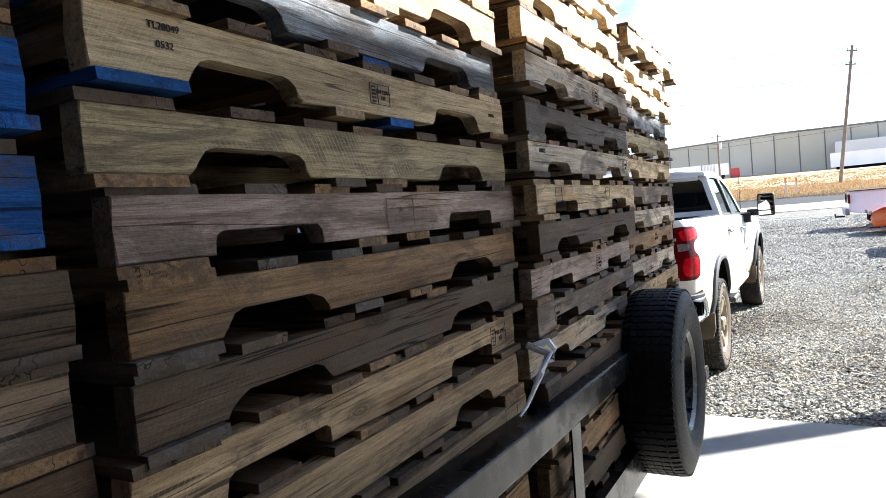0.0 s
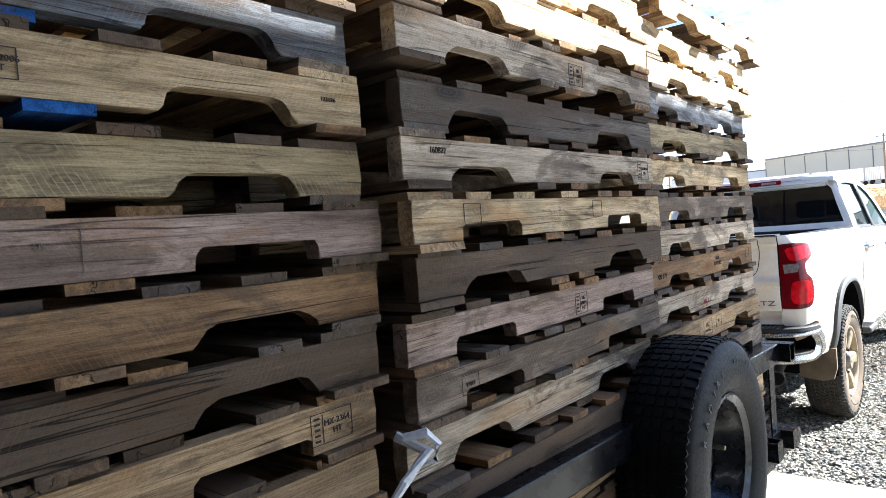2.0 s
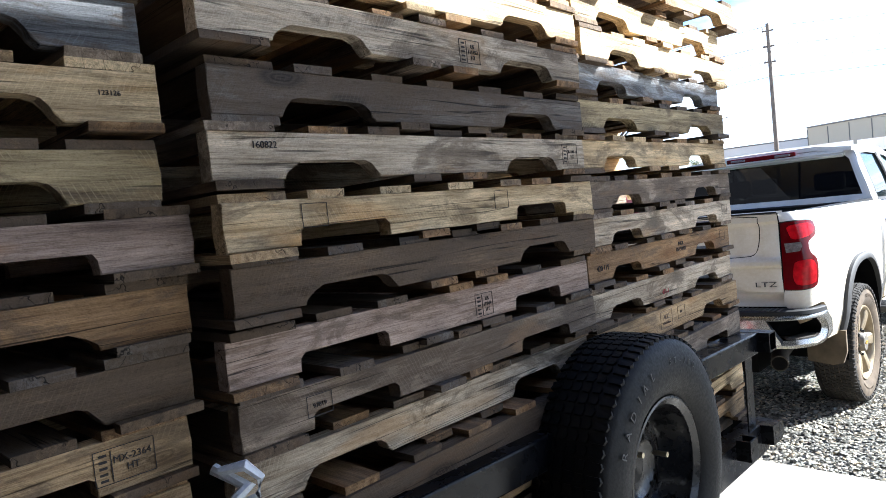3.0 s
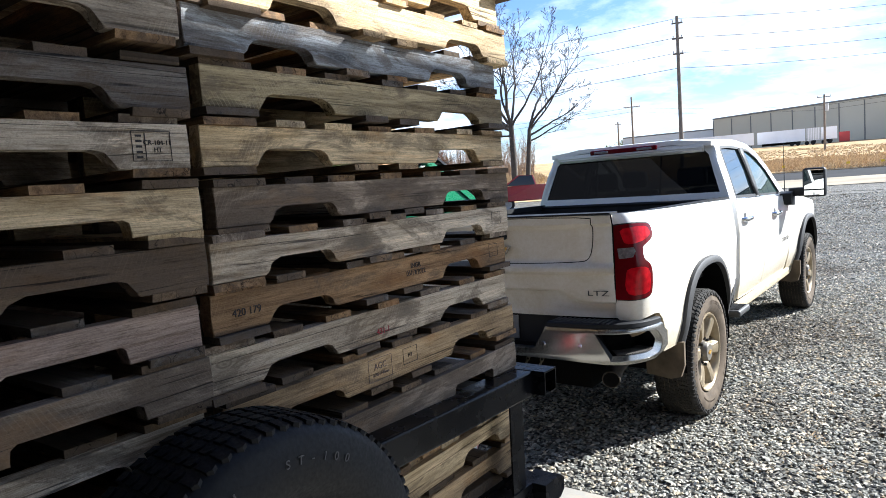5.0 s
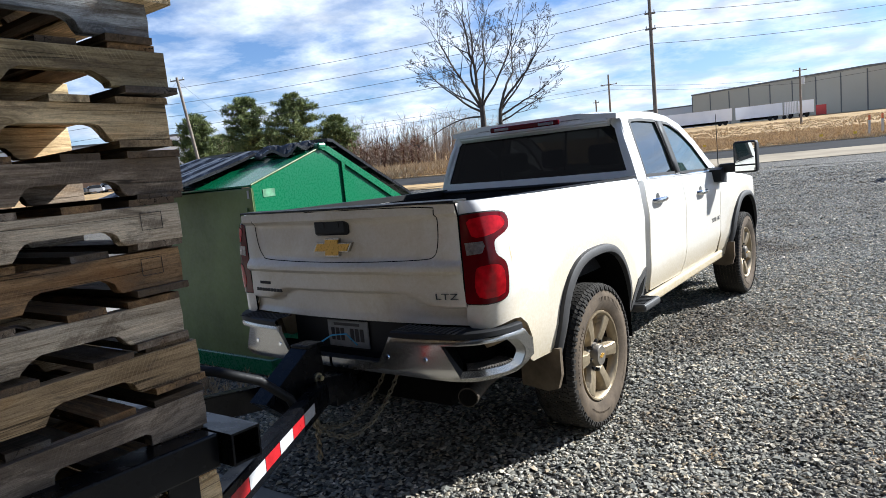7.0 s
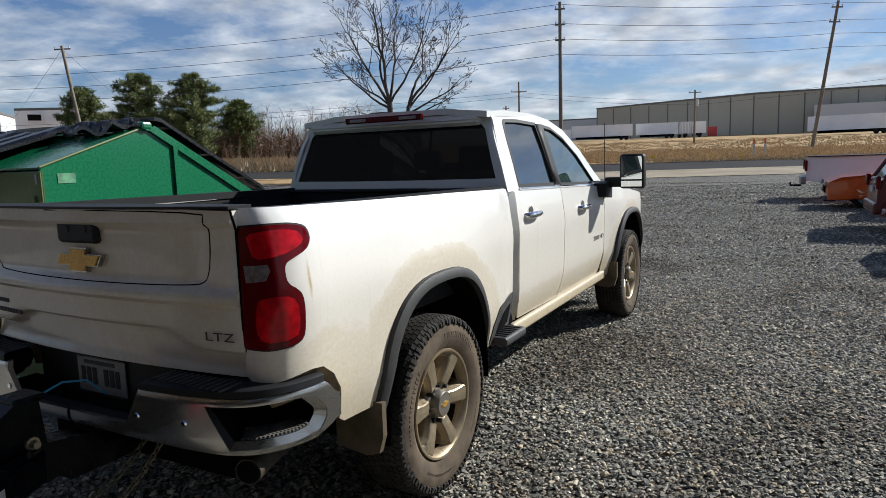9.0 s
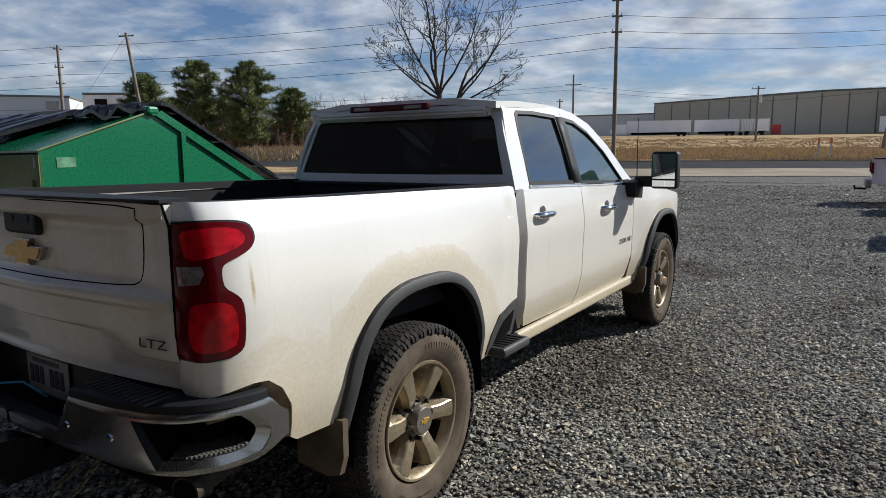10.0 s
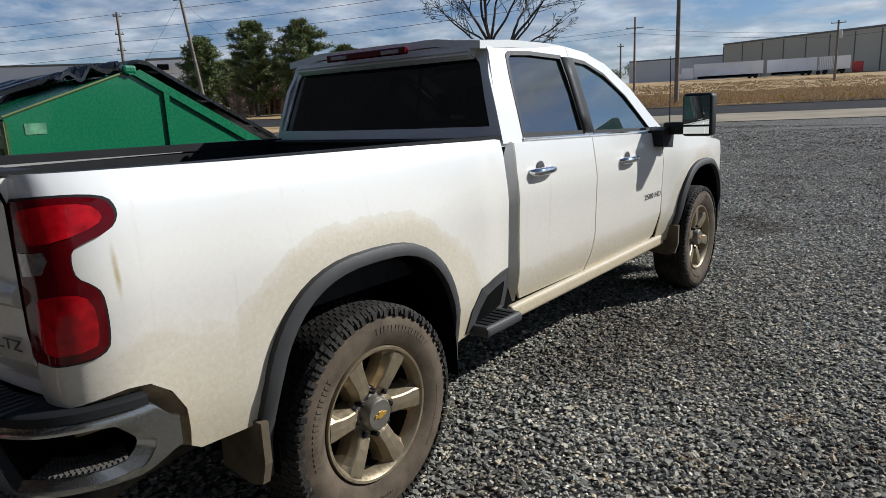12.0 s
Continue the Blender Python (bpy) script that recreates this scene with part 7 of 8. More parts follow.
def car(name, m, paint, label, L, W, H, kind):
    """A parked car; local y points to its nose."""
    c = base(name, m, label, "car")
    h = L / 2
    if kind == "pickup":
        low = [(-h, 0.62), (-h + 0.03, 1.39), (0.15, 1.40), (0.25, 1.40), (1.35, 1.40), (h - 0.1, 1.22), (h, 0.85), (h - 0.05, 0.52), (-h + 0.2, 0.58)]
        top = [(0.15, 1.40), (0.30, 1.92), (1.05, 1.95), (1.85, 1.39)]
    elif kind == "suv":
        low = [(-h, 0.5), (-h + 0.02, 0.95), (-h + 0.1, 1.05), (0.9, 1.05), (h - 0.15, 0.92), (h, 0.6), (h - 0.08, 0.32), (-h + 0.08, 0.32)]
        top = [(-h + 0.12, 1.05), (-h + 0.45, 1.60), (-0.3, 1.68), (0.4, 1.60), (1.15, 1.05)]
    else:
        low = [(-h, 0.55), (-h + 0.05, 0.98), (-1.0, 1.0), (0.9, 0.97), (h - 0.35, 0.86), (h - 0.05, 0.72), (h, 0.5), (h - 0.06, 0.24), (-h + 0.1, 0.28)]
        top = [(-1.7, 0.99), (-1.0, 1.40), (-0.1, 1.45), (1.05, 0.97)]
    # lower body with wheel openings cut into the outline
    tyre_r = 0.39 if kind == "pickup" else 0.34
    wz, wr = tyre_r, tyre_r + (0.07 if kind == "pickup" else 0.02)
    axles = (-h + 0.95, h - 0.95) if kind != "pickup" else (-h + 1.15, h - 0.95)
    base_z = low[-1][1]
    out = low[:]
    cut = []
    for a in axles:
        cut += [(a - wr * math.cos(t), max(base_z, wz + wr * 1.05 * math.sin(t))) for t in (math.pi * k / 10 for k in range(11))]
    bm = prism(out + cut, -W / 2, W / 2, "x")
    for v in bm.verts:
        if v.co.z > 0.75:
            v.co.x *= 1 - 0.10 * (v.co.z - 0.75)
        e = abs(v.co.y) / h
        if e > 0.88:
            v.co.x *= 1 - 0.9 * (e - 0.88)
    body = part("body", bm, paint, c)
    bm = prism(top, -W / 2 * 0.92, W / 2 * 0.92, "x")
    zt, zb = max(p[1] for p in top), min(p[1] for p in top)
    for v in bm.verts:
        v.co.x *= 1 - 0.18 * (v.co.z - zb) / (zt - zb)
    part("glasshouse", bm, plain("car_glass", (0.012, 0.014, 0.016), 0.04), c)
    roofp = [p for p in top if p[1] > zb + 0.3]
    rp = [(roofp[0][0] - 0.02, roofp[0][1]), *[(p[0], p[1] + 0.012) for p in roofp], (roofp[-1][0] + 0.02, roofp[-1][1] - 0.01), (roofp[0][0], roofp[0][1] - 0.03)]
    part("roof", prism(rp, -W / 2 * 0.76, W / 2 * 0.76, "x"), paint, c)
    for sx in (-1, 1):
        for p, q in zip(top, top[1:]):
            if abs(q[1] - p[1]) > 0.25:
                x0, x1 = W / 2 * 0.92 * (1 - 0.18 * (p[1] - zb) / (zt - zb)), W / 2 * 0.92 * (1 - 0.18 * (q[1] - zb) / (zt - zb))
                part("pillar", tube([(sx * x0, p[0], p[1]), (sx * x1, q[0], q[1])], 0.04, 6), paint, c)
    for a in axles:
        for sx in (1, -1):
            road_wheel(tyre_r, 0.22, c, Matrix.Translation((sx * (W / 2 - 0.17), a, tyre_r)) @ pose(0, 0, 0, 0, 0, 0 if sx > 0 else 180), M_CARRIM)
    return c, h, W


def lamps(c, h, W, rear, z, mat, size=(0.18, 0.14)):
    for sx in (-1, 1):
        y = (-h if rear else h)
        part("tail_lamp" if rear else "head_lamp", box(sx * (W / 2 - 0.10) - size[0] / 2, sx * (W / 2 - 0.10) + size[0] / 2, y - 0.03, y + 0.05, z, z + size[1], 0.02, 2), mat, c)


CAR_AZ = 116.0
def car_at(p, nose_left):
    d = Vector((p[0], p[1], 0)) - G_O
    return Matrix.Translation((p[0], p[1], ground_z(d.dot(G_F), d.dot(G_R)))) @ pose(0, 0, 0, 0, 0, -(CAR_AZ + (180 if nose_left else 0)))


wt, h_, w_ = car("white_pickup", car_at((17.1, 24.3), False), M_WHITECAR, "white pickup truck with a black bed rail, parked nose away", 5.6, 1.95, 1.75, "pickup")
lamps(wt, h_, w_, True, 0.95, M_RED, (0.16, 0.34))
part("rear_bumper", box(-0.95, 0.95, -h_ - 0.14, -h_ + 0.02, 0.52, 0.76, 0.04, 2), M_CARRIM, wt)
part("bed_rail_cap", box(-0.93, 0.93, -h_ + 0.05, 0.2, 1.392, 1.425), M_PLASTIC, wt)
part("tow_bar", tube([(0, -h_ - 0.1, 0.45), (0, -h_ - 0.42, 0.45), (0, -h_ - 0.42, 0.56)], 0.035, 8), M_STEEL, wt)
oc, h_, w_ = car("orange_sedan", car_at((15.6, 21.1), True), M_ORANGE, "orange sedan with dark grille, parked nose to the yard", 4.9, 1.88, 1.45, "sedan")
lamps(oc, h_, w_, False, 0.64, M_CLEAR, (0.36, 0.12))
part("grille", box(-0.45, 0.45, h_ - 0.03, h_ + 0.02, 0.42, 0.64, 0.02, 1), M_BLACK, oc)
part("splitter", box(-0.85, 0.85, h_ - 0.25, h_ + 0.04, 0.20, 0.25, 0.01, 1), M_PLASTIC, oc)
mc, h_, w_ = car("maroon_suv", car_at((13.3, 15.6), False), M_MAROON, "maroon compact suv, parked nose away", 4.5, 1.84, 1.68, "suv")
lamps(mc, h_, w_, True, 0.86, M_RED, (0.22, 0.24))
part("rear_plate", box(-0.26, 0.26, -h_ - 0.012, -h_ + 0.01, 0.76, 0.88), M_PLATE, mc)
part("rear_bumper", box(-0.88, 0.88, -h_ - 0.06, -h_ + 0.1, 0.36, 0.58, 0.05, 2), M_MAROON, mc)
gc, h_, w_ = car("dark_suv", car_at((15.9, 18.6), False), worn("charcoal_car_paint", (0.03, 0.032, 0.035), 0.2, 0, 0.1, 2, 40, 0.0, 1.0), "charcoal suv in the parked row", 4.7, 1.88, 1.70, "suv")
gc2, h_, w_ = car("silver_suv", car_at((12.4, 12.2), False), worn("silver_car_paint", (0.35, 0.36, 0.37), 0.25, 0.5, 0.1, 2, 40, 0.0, 1.0), "silver suv in the parked row", 4.7, 1.88, 1.70, "suv")
mp, h_, w_ = car("red_pickup", Matrix.Translation(ground_at(-4.1, 36)) @ pose(0, 0, 0, 0, 0, 95), worn("red_car_paint", (0.24, 0.014, 0.018), 0.3, 0, 0.12, 2, 40, 0.0, 0.4), "dark red pickup parked across the yard", 5.4, 1.9, 1.75, "pickup")


# ---- far things ----
def trailer_box(az0, az1, r, label, red=False, ribs=0):
    a, b = ground_at(az0, r), ground_at(az1, r)
    z = min(a.z, b.z)
    d = (b - a)
    L = d.xy.length
    t = base("semi_trailer" if not red else "red_container", Matrix.Translation((a.x, a.y, z)) @ pose(0, 0, 0, 0, 0, math.degrees(math.atan2(d.y, d.x))), label, "semi trailer")
    mt = plain("red_container_paint", (0.35, 0.03, 0.03), 0.5) if red else M_WHITE
    part("box_body", box(0, L, 0, 2.6, 1.1 if not red else 0.2, 4.1 if not red else 2.6), mt, t)
    for i in range(ribs):
        part("rib", box(L * (i + 0.5) / ribs - 0.08, L * (i + 0.5) / ribs + 0.08, -0.05, 0.0, 1.15, 4.05), M_SIDING2, t)
    if not red:
        part("undercarriage", box(1.0, L - 1.0, 0.3, 2.3, 0.55, 1.1), M_BLACK, t)
        for x in (L - 1.6, L - 2.9):
            part("wheel", revolve([(-0.2, 0.0), (-0.2, 0.5), (0.1, 0.5), (0.1, 0.0)], 16, "x"), M_RUBBER, t, m=Matrix.Translation((x, 0.2, 0.5)) @ pose(0, 0, 0, 0, 0, 90))
    return t


trailer_box(9.9, 14.85, 182, "long white semi trailer parked along the field")
trailer_box(15.1, 18.4, 186, "white semi trailer parked along the field")
trailer_box(18.5, 19.4, 185, "white ribbed semi trailer seen at an angle", ribs=8)
trailer_box(19.45, 20.5, 187, "white semi trailer parked at the warehouse")
trailer_box(20.62, 21.3, 190, "small red container by the warehouse", True)
trailer_box(27.6, 33.0, 160, "white semi trailer at the loading dock")
tractor = base("semi_tractor", Matrix.Translation(ground_at(9.4, 182)) @ pose(0, 0, 0, 0, 0, 80), "white semi tractor unit", "semi tractor")
part("cab", prism([(-1.2, 0.7), (1.2, 0.7), (1.2, 3.2), (-1.2, 3.2)], -1.5, 1.2, "y"), M_WHITE, tractor)
part("hood", box(-1.0, 1.0, 1.2, 2.6, 0.7, 1.9, 0.2, 2), M_WHITE, tractor)


def wall_between(name, pts, z_top, mat, label, seams=0.0, seam_mat=None, cat="warehouse"):
    """A far building as a box on its plan; seams every so many metres on each face."""
    zs = min(p.z for p in pts)
    b = base(name, Matrix.Translation((0, 0, 0)), label, cat)
    part("wall", prism([(p.x, p.y) for p in pts], zs - 2, z_top, "z"), mat, b)
    cx, cy = sum(p.x for p in pts) / len(pts), sum(p.y for p in pts) / len(pts)
    part("roof_edge", prism([(p.x + (p.x - cx) * 0.004, p.y + (p.y - cy) * 0.004) for p in pts], z_top - 0.25, z_top + 0.2, "z"), M_SHADOWSEAM, b)
    if seams:
        for p, q in zip(pts, pts[1:] + pts[:1]):
            d = (q - p).xy
            n = int(d.length / seams)
            for i in range(1, n + 1):
                c = p.xy + d * (i / (n + 0.0001)) if n else p.xy
                part("wall_joint", box(-0.12, 0.12, -0.12, 0.12, zs - 1, z_top - 0.6), seam_mat or M_SHADOWSEAM, b, m=Matrix.Translation((c.x, c.y, 0)))
    return b


def far(az, r):
    p = polar(az, r)
    p.z = 5.7
    return p


wh = wall_between("warehouse", [far(23.9, 200), far(12.0, 226), far(16.0, 330), far(34.0, 300), far(42.0, 215)], 16.9, M_SIDING, "long beige metal warehouse with dark wall joints", 6.0)
for az0, az1 in ((28.0, 40.0),):
    part("dock_wing", prism([tuple(far(az0, 196).xy), tuple(far(az1, 205).xy), tuple(far(az1, 216).xy), tuple(far(az0, 207).xy)], 4, 12.6, "z"), M_SIDING2, wh)
wall_between("far_shed", [far(5.0, 262), far(13.0, 255), far(13.0, 300), far(5.0, 300)], 15.4, M_SIDING2, "low grey metal building behind the semi trailers", 0, None, "building")
works = wall_between("left_works", [far(-60, 210), far(-34.5, 175), far(-31, 240), far(-55, 260)], 15.2, M_SIDING2, "long pale grey industrial building", 0, None, "building")
for k, az in enumerate((-38.6, -35.6)):
    part("window", box(-1.2, 1.2, -0.2, 0.2, -0.9, 0.9), M_SHADOWSEAM, works, m=Matrix.Translation(polar(az, 175.5 + 12 * (az < -37), 13.2)) @ pose(0, 0, 0, 0, 0, -az))
part("brick_base", prism([tuple(far(-60, 207).xy), tuple(far(-34.3, 172).xy), tuple(far(-34.3, 174).xy), tuple(far(-60, 209).xy)], 4, 9.3, "z"), worn("brown_brick", (0.30, 0.20, 0.13), 0.8, 0, 0.25, 0.4, 6, 0.1), works)
part("awning_edge", prism([tuple(far(-60, 205.5).xy), tuple(far(-34.2, 170.5).xy), tuple(far(-34.2, 174).xy), tuple(far(-60, 209).xy)], 9.3, 10.2, "z"), M_SHADOWSEAM, works)
lw = wall_between("white_office", [far(-33.6, 150), far(-29.6, 146), far(-29.4, 168), far(-33.0, 168)], 13.9, M_WHITE, "white metal office block with dark windows", 0, None, "building")
for az in (-32.4, -30.6):
    p = polar(az, 147.0, 12.2)
    part("window", box(-1.1, 1.1, -0.2, 0.2, -0.55, 0.55), M_BLACK, lw, m=Matrix.Translation(p) @ pose(0, 0, 0, 0, 0, -az))


def utility_pole(az, r, height, label, arms=((-0.3, 1.6),), lean=0.0, tf=False):
    g = ground_at(az, r)
    p = base("utility_pole", Matrix.Translation(g) @ pose(0, 0, 0, 0, lean, -az), label, "utility pole", "utility poles along the road")
    part("pole", tube([(0, 0, -0.5), (0, 0, height * 0.5), (0, 0, height)], [0.19, 0.165, 0.13], 12), M_POLE, p, smooth=True)
    for dz, w in arms:
        part("cross_arm", box(-w / 2, w / 2, -0.06, 0.06, height + dz - 0.06, height + dz + 0.06), M_POLE, p)
        for x in (-w / 2 + 0.1, w / 2 - 0.1):
            part("insulator", tube([(x, 0, height + dz + 0.06), (x, 0, height + dz + 0.28)], 0.05, 8), M_SIDING2, p)
    if tf:
        part("transformer", tube([(0.35, -0.1, height - 2.6), (0.35, -0.1, height - 1.5)], 0.25, 12), M_SIDING2, p)
    s = math.sin(radians(lean)) * height
    return g.x + s * math.cos(radians(az)), g.y - s * math.sin(radians(az)), g.z + height * math.cos(radians(lean))


P_C = utility_pole(8.9, 60, 13.9, "tall wooden utility pole with side insulators", ((-0.6, 0.9), (-1.9, 0.9), (-3.2, 0.9)))
P_R = utility_pole(27.9, 78, 14.6, "leaning wooden utility pole", ((-0.6, 1.0), (-2.0, 1.0)), 7.0)
P_L = utility_pole(-29.2, 74, 12.2, "wooden utility pole with guy wires", ((-0.3, 1.4),), -6.5)
P_L2 = utility_pole(-34.9, 84, 11.7, "thin wooden utility pole", ((-0.4, 0.9), (-2.3, 0.9), (-4.0, 0.9)))
P_2 = utility_pole(5.5, 112, 11.2, "distant wooden utility pole with a cross arm", ((-1.6, 2.6),))
utility_pole(4.4, 128, 8.0, "distant short utility pole", ((-0.5, 1.2),))
P_W = utility_pole(19.6, 120, 8.8, "distant pole with transformer", ((-0.4, 2.0),), 0, True)


def wires(points, drops, label, r=0.022):
    for dz in drops:
        bm = bmesh.new()
        line = []
        for a, b in zip(points, points[1:]):
            line += sag(Vector(a) + Vector((0, 0, dz)), Vector(b) + Vector((0, 0, dz)), (Vector(b) - Vector(a)).length * 0.012, 14)
        tube(line[:1] + [q for p, q in zip(line, line[1:]) if (p - q).length > 0.01], r, 4, bm)
        tagged(part("power_line", bm, M_WIRE), label, "power line", "power lines")


far_l, far_r = polar(-62, 150, 14.5), polar(55, 140, 20)
wires([far_l, P_L2, P_C, P_R, far_r], (-0.2, -1.8, -3.1, -4.4), "dark power line strung between the poles", 0.020)
wires([polar(-50, 120, 9.5), P_2, P_W, polar(50, 110, 15)], (-1.7, -2.4), "dark lower power line behind the road", 0.02)
wires([P_L, polar(-22, 90, 4), ], (-0.3,), "guy wire of the pole", 0.012)
wires([P_L, polar(-35, 95, 6), ], (-0.3,), "guy wire of the pole", 0.012)

for i, (az, r) in enumerate(((26.2, 60), (27.0, 61))):
    mk = base("marker_post", Matrix.Translation(ground_at(az - 2.3, r)), "orange and white utility marker post", "marker post", "marker posts in the grass")
    part("stem", box(-0.06, 0.06, -0.06, 0.06, 0, 1.25), M_PLATE, mk)
    part("orange_top", box(-0.065, 0.065, -0.065, 0.065, 1.25, 1.65), M_ORANGE, mk)
for az in (12.5, 16.4, 20.8, 23.0, -20.5):
    f = part("ground_flag", box(-0.12, 0.12, -0.01, 0.01, 0.45, 0.62), M_YELLOW)
    f.matrix_basis = Matrix.Translation(ground_at(az, 56.5))
    tagged(f, "small yellow survey flag in the grass", "marker flag", "survey flags")


# cars in the lot of the far works
for k, (az, paint, word) in enumerate(((-39.4, M_WHITECAR, "white"), (-38.2, gc.children[0].data.materials[0], "charcoal"), (-37.0, M_WHITECAR, "white"), (-35.8, M_WHITECAR, "white"), (-34.8, M_WHITECAR, "white"), (-33.7, gc2.children[0].data.materials[0], "silver"))):
    car("parked_car", Matrix.Translation(ground_at(az, 150)) @ pose(0, 0, 0, 0, 0, 62 - az), paint, "%s car parked before the far works" % word, 4.7, 1.85, 1.7, "suv" if k % 2 == 0 else "pickup")


# ---- trees ----
def grow(p, d, length, radius, depth, out, r, lift):
    """A limb that wanders upwards and throws off side limbs, thinner and shorter towards its tip."""
    p, d = Vector(p), Vector(d).normalized()
    n = max(4, int(length / 0.36))
    path, rad = [p.copy()], [radius]
    for i in range(n):
        d = (d + Vector((r.gauss(0, 0.10), r.gauss(0, 0.10), r.gauss(0, 0.08) + lift))).normalized()
        p = p + d * (length / n)
        path.append(p.copy())
        rad.append(radius * (1 - 0.62 * (i + 1) / n))
        if depth > 0 and i >= n * 0.24 and r.random() < 0.74:
            side = Vector((r.gauss(0, 1), r.gauss(0, 1), r.gauss(0.15, 0.5)))
            side = (side - d * side.dot(d)).normalized()
            grow(p, d * 0.72 + side * 0.62, length * r.uniform(0.26, 0.46) * (1.15 - 0.5 * i / n), rad[-1] * 0.58, depth - 1, out, r, lift * 0.8)
    out.append((path, rad))
    if depth > 0:
        for k in (-1, 1):
            side = Vector((k * r.uniform(0.5, 1), r.gauss(0, 0.8), 0.2))
            grow(p, d + side * 0.38, length * 0.40, rad[-1] * 0.8, depth - 1, out, r, lift)


def bare_tree(m, seed, stems, label):
    """Stems of (foot x, foot lean, height of the fork, radius, limbs); each limb of (height, x, y, z, length, radius, lift)."""
    t = base("bare_tree", m, label, "tree")
    limbs = []
    r = random.Random(seed)
    trunk = bmesh.new()
    for x0, dx, fork, rad, boughs in stems:
        path = [Vector((x0 + dx * f, 0.05 * math.sin(5 * f), -0.3 + (fork + 0.3) * f)) for f in (0, 0.12, 0.3, 0.5, 0.75, 1.0)]
        tube(path, [rad * k for k in (1.5, 1.12, 1.0, 0.93, 0.86, 0.75)], 12, trunk)
        for h, bx, by, bz, ln, br, lift in boughs:
            f = h / fork
            grow((x0 + dx * f, 0.0, h), (bx, by, bz), ln * 0.92, br, 4 if br > 0.075 else 3, limbs, r, lift)
    part("trunk", trunk, M_BARK, t, smooth=True)
    small = bmesh.new()
    for path, rad in limbs:
        if rad[0] > 0.05:
            part("limb", tube(path, [max(0.014, q) for q in rad], 6), M_BARK, t)
        else:
            tube(path, [max(0.011, q) for q in rad], 3, small)
    crown = part("crown", small, M_BARK, t, "fine bare twigs")
    crown["kind"] = "stuff"
    dead = bmesh.new()
    for _ in range(260):
        c = Vector((r.gauss(0.1, 0.85), r.gauss(0, 0.6), r.gauss(3.7, 0.40)))
        a, b = (Vector((r.gauss(0, 1), r.gauss(0, 1), r.gauss(0, 0.5))).normalized() * r.uniform(0.05, 0.10) for _ in range(2))
        dead.faces.new([dead.verts.new(c), dead.verts.new(c + a), dead.verts.new(c + b)])
    part("withered_leaves", dead, M_DRYLEAF, t, "few withered leaves on the lowest twigs")["kind"] = "stuff"
    return t


TREE_AT = ground_at(-5.4, 46)
bare_tree(Matrix.Translation(TREE_AT), 21, [
    (-0.15, -0.05, 5.2, 0.235, [(4.5, -1.0, 0.3, 0.12, 4.0, 0.070, -0.045), (4.8, -1.0, -0.2, 0.45, 4.5, 0.085, 0.0), (5.0, -0.78, 0.4, 0.78, 4.6, 0.085, 0.005), (5.1, -0.58, -0.3, 1.0, 5.6, 0.110, 0.010),
                              (5.2, -0.32, 0.3, 1.0, 6.2, 0.110, 0.010), (5.2, 0.0, -0.2, 1.0, 6.6, 0.120, 0.012), (5.2, 0.26, 0.3, 1.0, 6.2, 0.100, 0.010), (5.0, 0.38, -0.3, 1.0, 5.8, 0.095, 0.012)]),
    (0.62, 0.45, 4.9, 0.18, [(4.0, 1.0, 0.2, 0.16, 3.5, 0.068, -0.008), (4.4, 1.0, -0.3, 0.45, 3.9, 0.078, 0.0), (4.7, 0.80, 0.3, 0.75, 4.6, 0.090, 0.005), (4.9, 0.58, -0.3, 0.95, 5.3, 0.100, 0.010), (4.9, 0.30, 0.3, 1.0, 5.8, 0.100, 0.012)]),
], "large leafless hardwood tree with two stems")


def pine(az, r, height, width, seed):
    g = ground_at(az, r)
    t = base("pine_tree", Matrix.Translation(g), "dark green loblolly pine with ragged crown", "tree", "pines by the road")
    rr = random.Random(seed)
    part("trunk", tube([(0, 0, -0.3), (0.1, 0, height * 0.5), (0.0, 0.05, height * 0.97)], [0.22, 0.15, 0.03], 8), M_BARK, t)
    bm = bmesh.new()
    lim = bmesh.new()
    for k in range(190):
        f = 0.12 + 0.86 * rr.random() ** 0.85
        a = rr.uniform(0, 6.283)
        shape = max(0.10, 1 - abs((f - 0.48) / 0.56) ** 2.3) * (0.85 + 0.25 * math.sin(a * 2 + seed) * math.sin(f * 9 + seed))
        reach = width * shape * rr.uniform(0.45, 1.15)
        z = height * f * 0.96
        tip = Vector((reach * math.cos(a), reach * math.sin(a), z + reach * 0.20))
        tube([(0, 0, z - 0.2), tip], [0.04, 0.012], 3, lim)
        for q in range(6):
            c = Vector((0, 0, z)).lerp(tip, rr.uniform(0.45, 1.08))
            for w in range(40):
                d = Vector((rr.gauss(0, 1), rr.gauss(0, 1), rr.gauss(0.4, 0.8))).normalized()
                ln = rr.uniform(0.16, 0.36)
                s = d.cross(Vector((rr.uniform(-1, 1), rr.uniform(-1, 1), 0.3))).normalized() * rr.uniform(0.022, 0.05)
                o = c + d * rr.uniform(0.0, 0.34)
                bm.faces.new([bm.verts.new(o - s), bm.verts.new(o + s), bm.verts.new(o + d * ln)])
    part("branchwork", lim, M_BARK, t)["kind"] = "stuff"
    part("crown", bm, M_NEEDLE, t)


for i, (az, r, h, w) in enumerate(((-29.3, 84, 9.3, 2.9), (-25.4, 78, 10.3, 3.2), (-21.5, 76, 10.1, 3.4), (-18.0, 82, 7.6, 2.6), (-27.4, 90, 6.6, 2.4), (-23.4, 88, 6.8, 2.4))):
    pine(az, r, h, w, 40 + i)


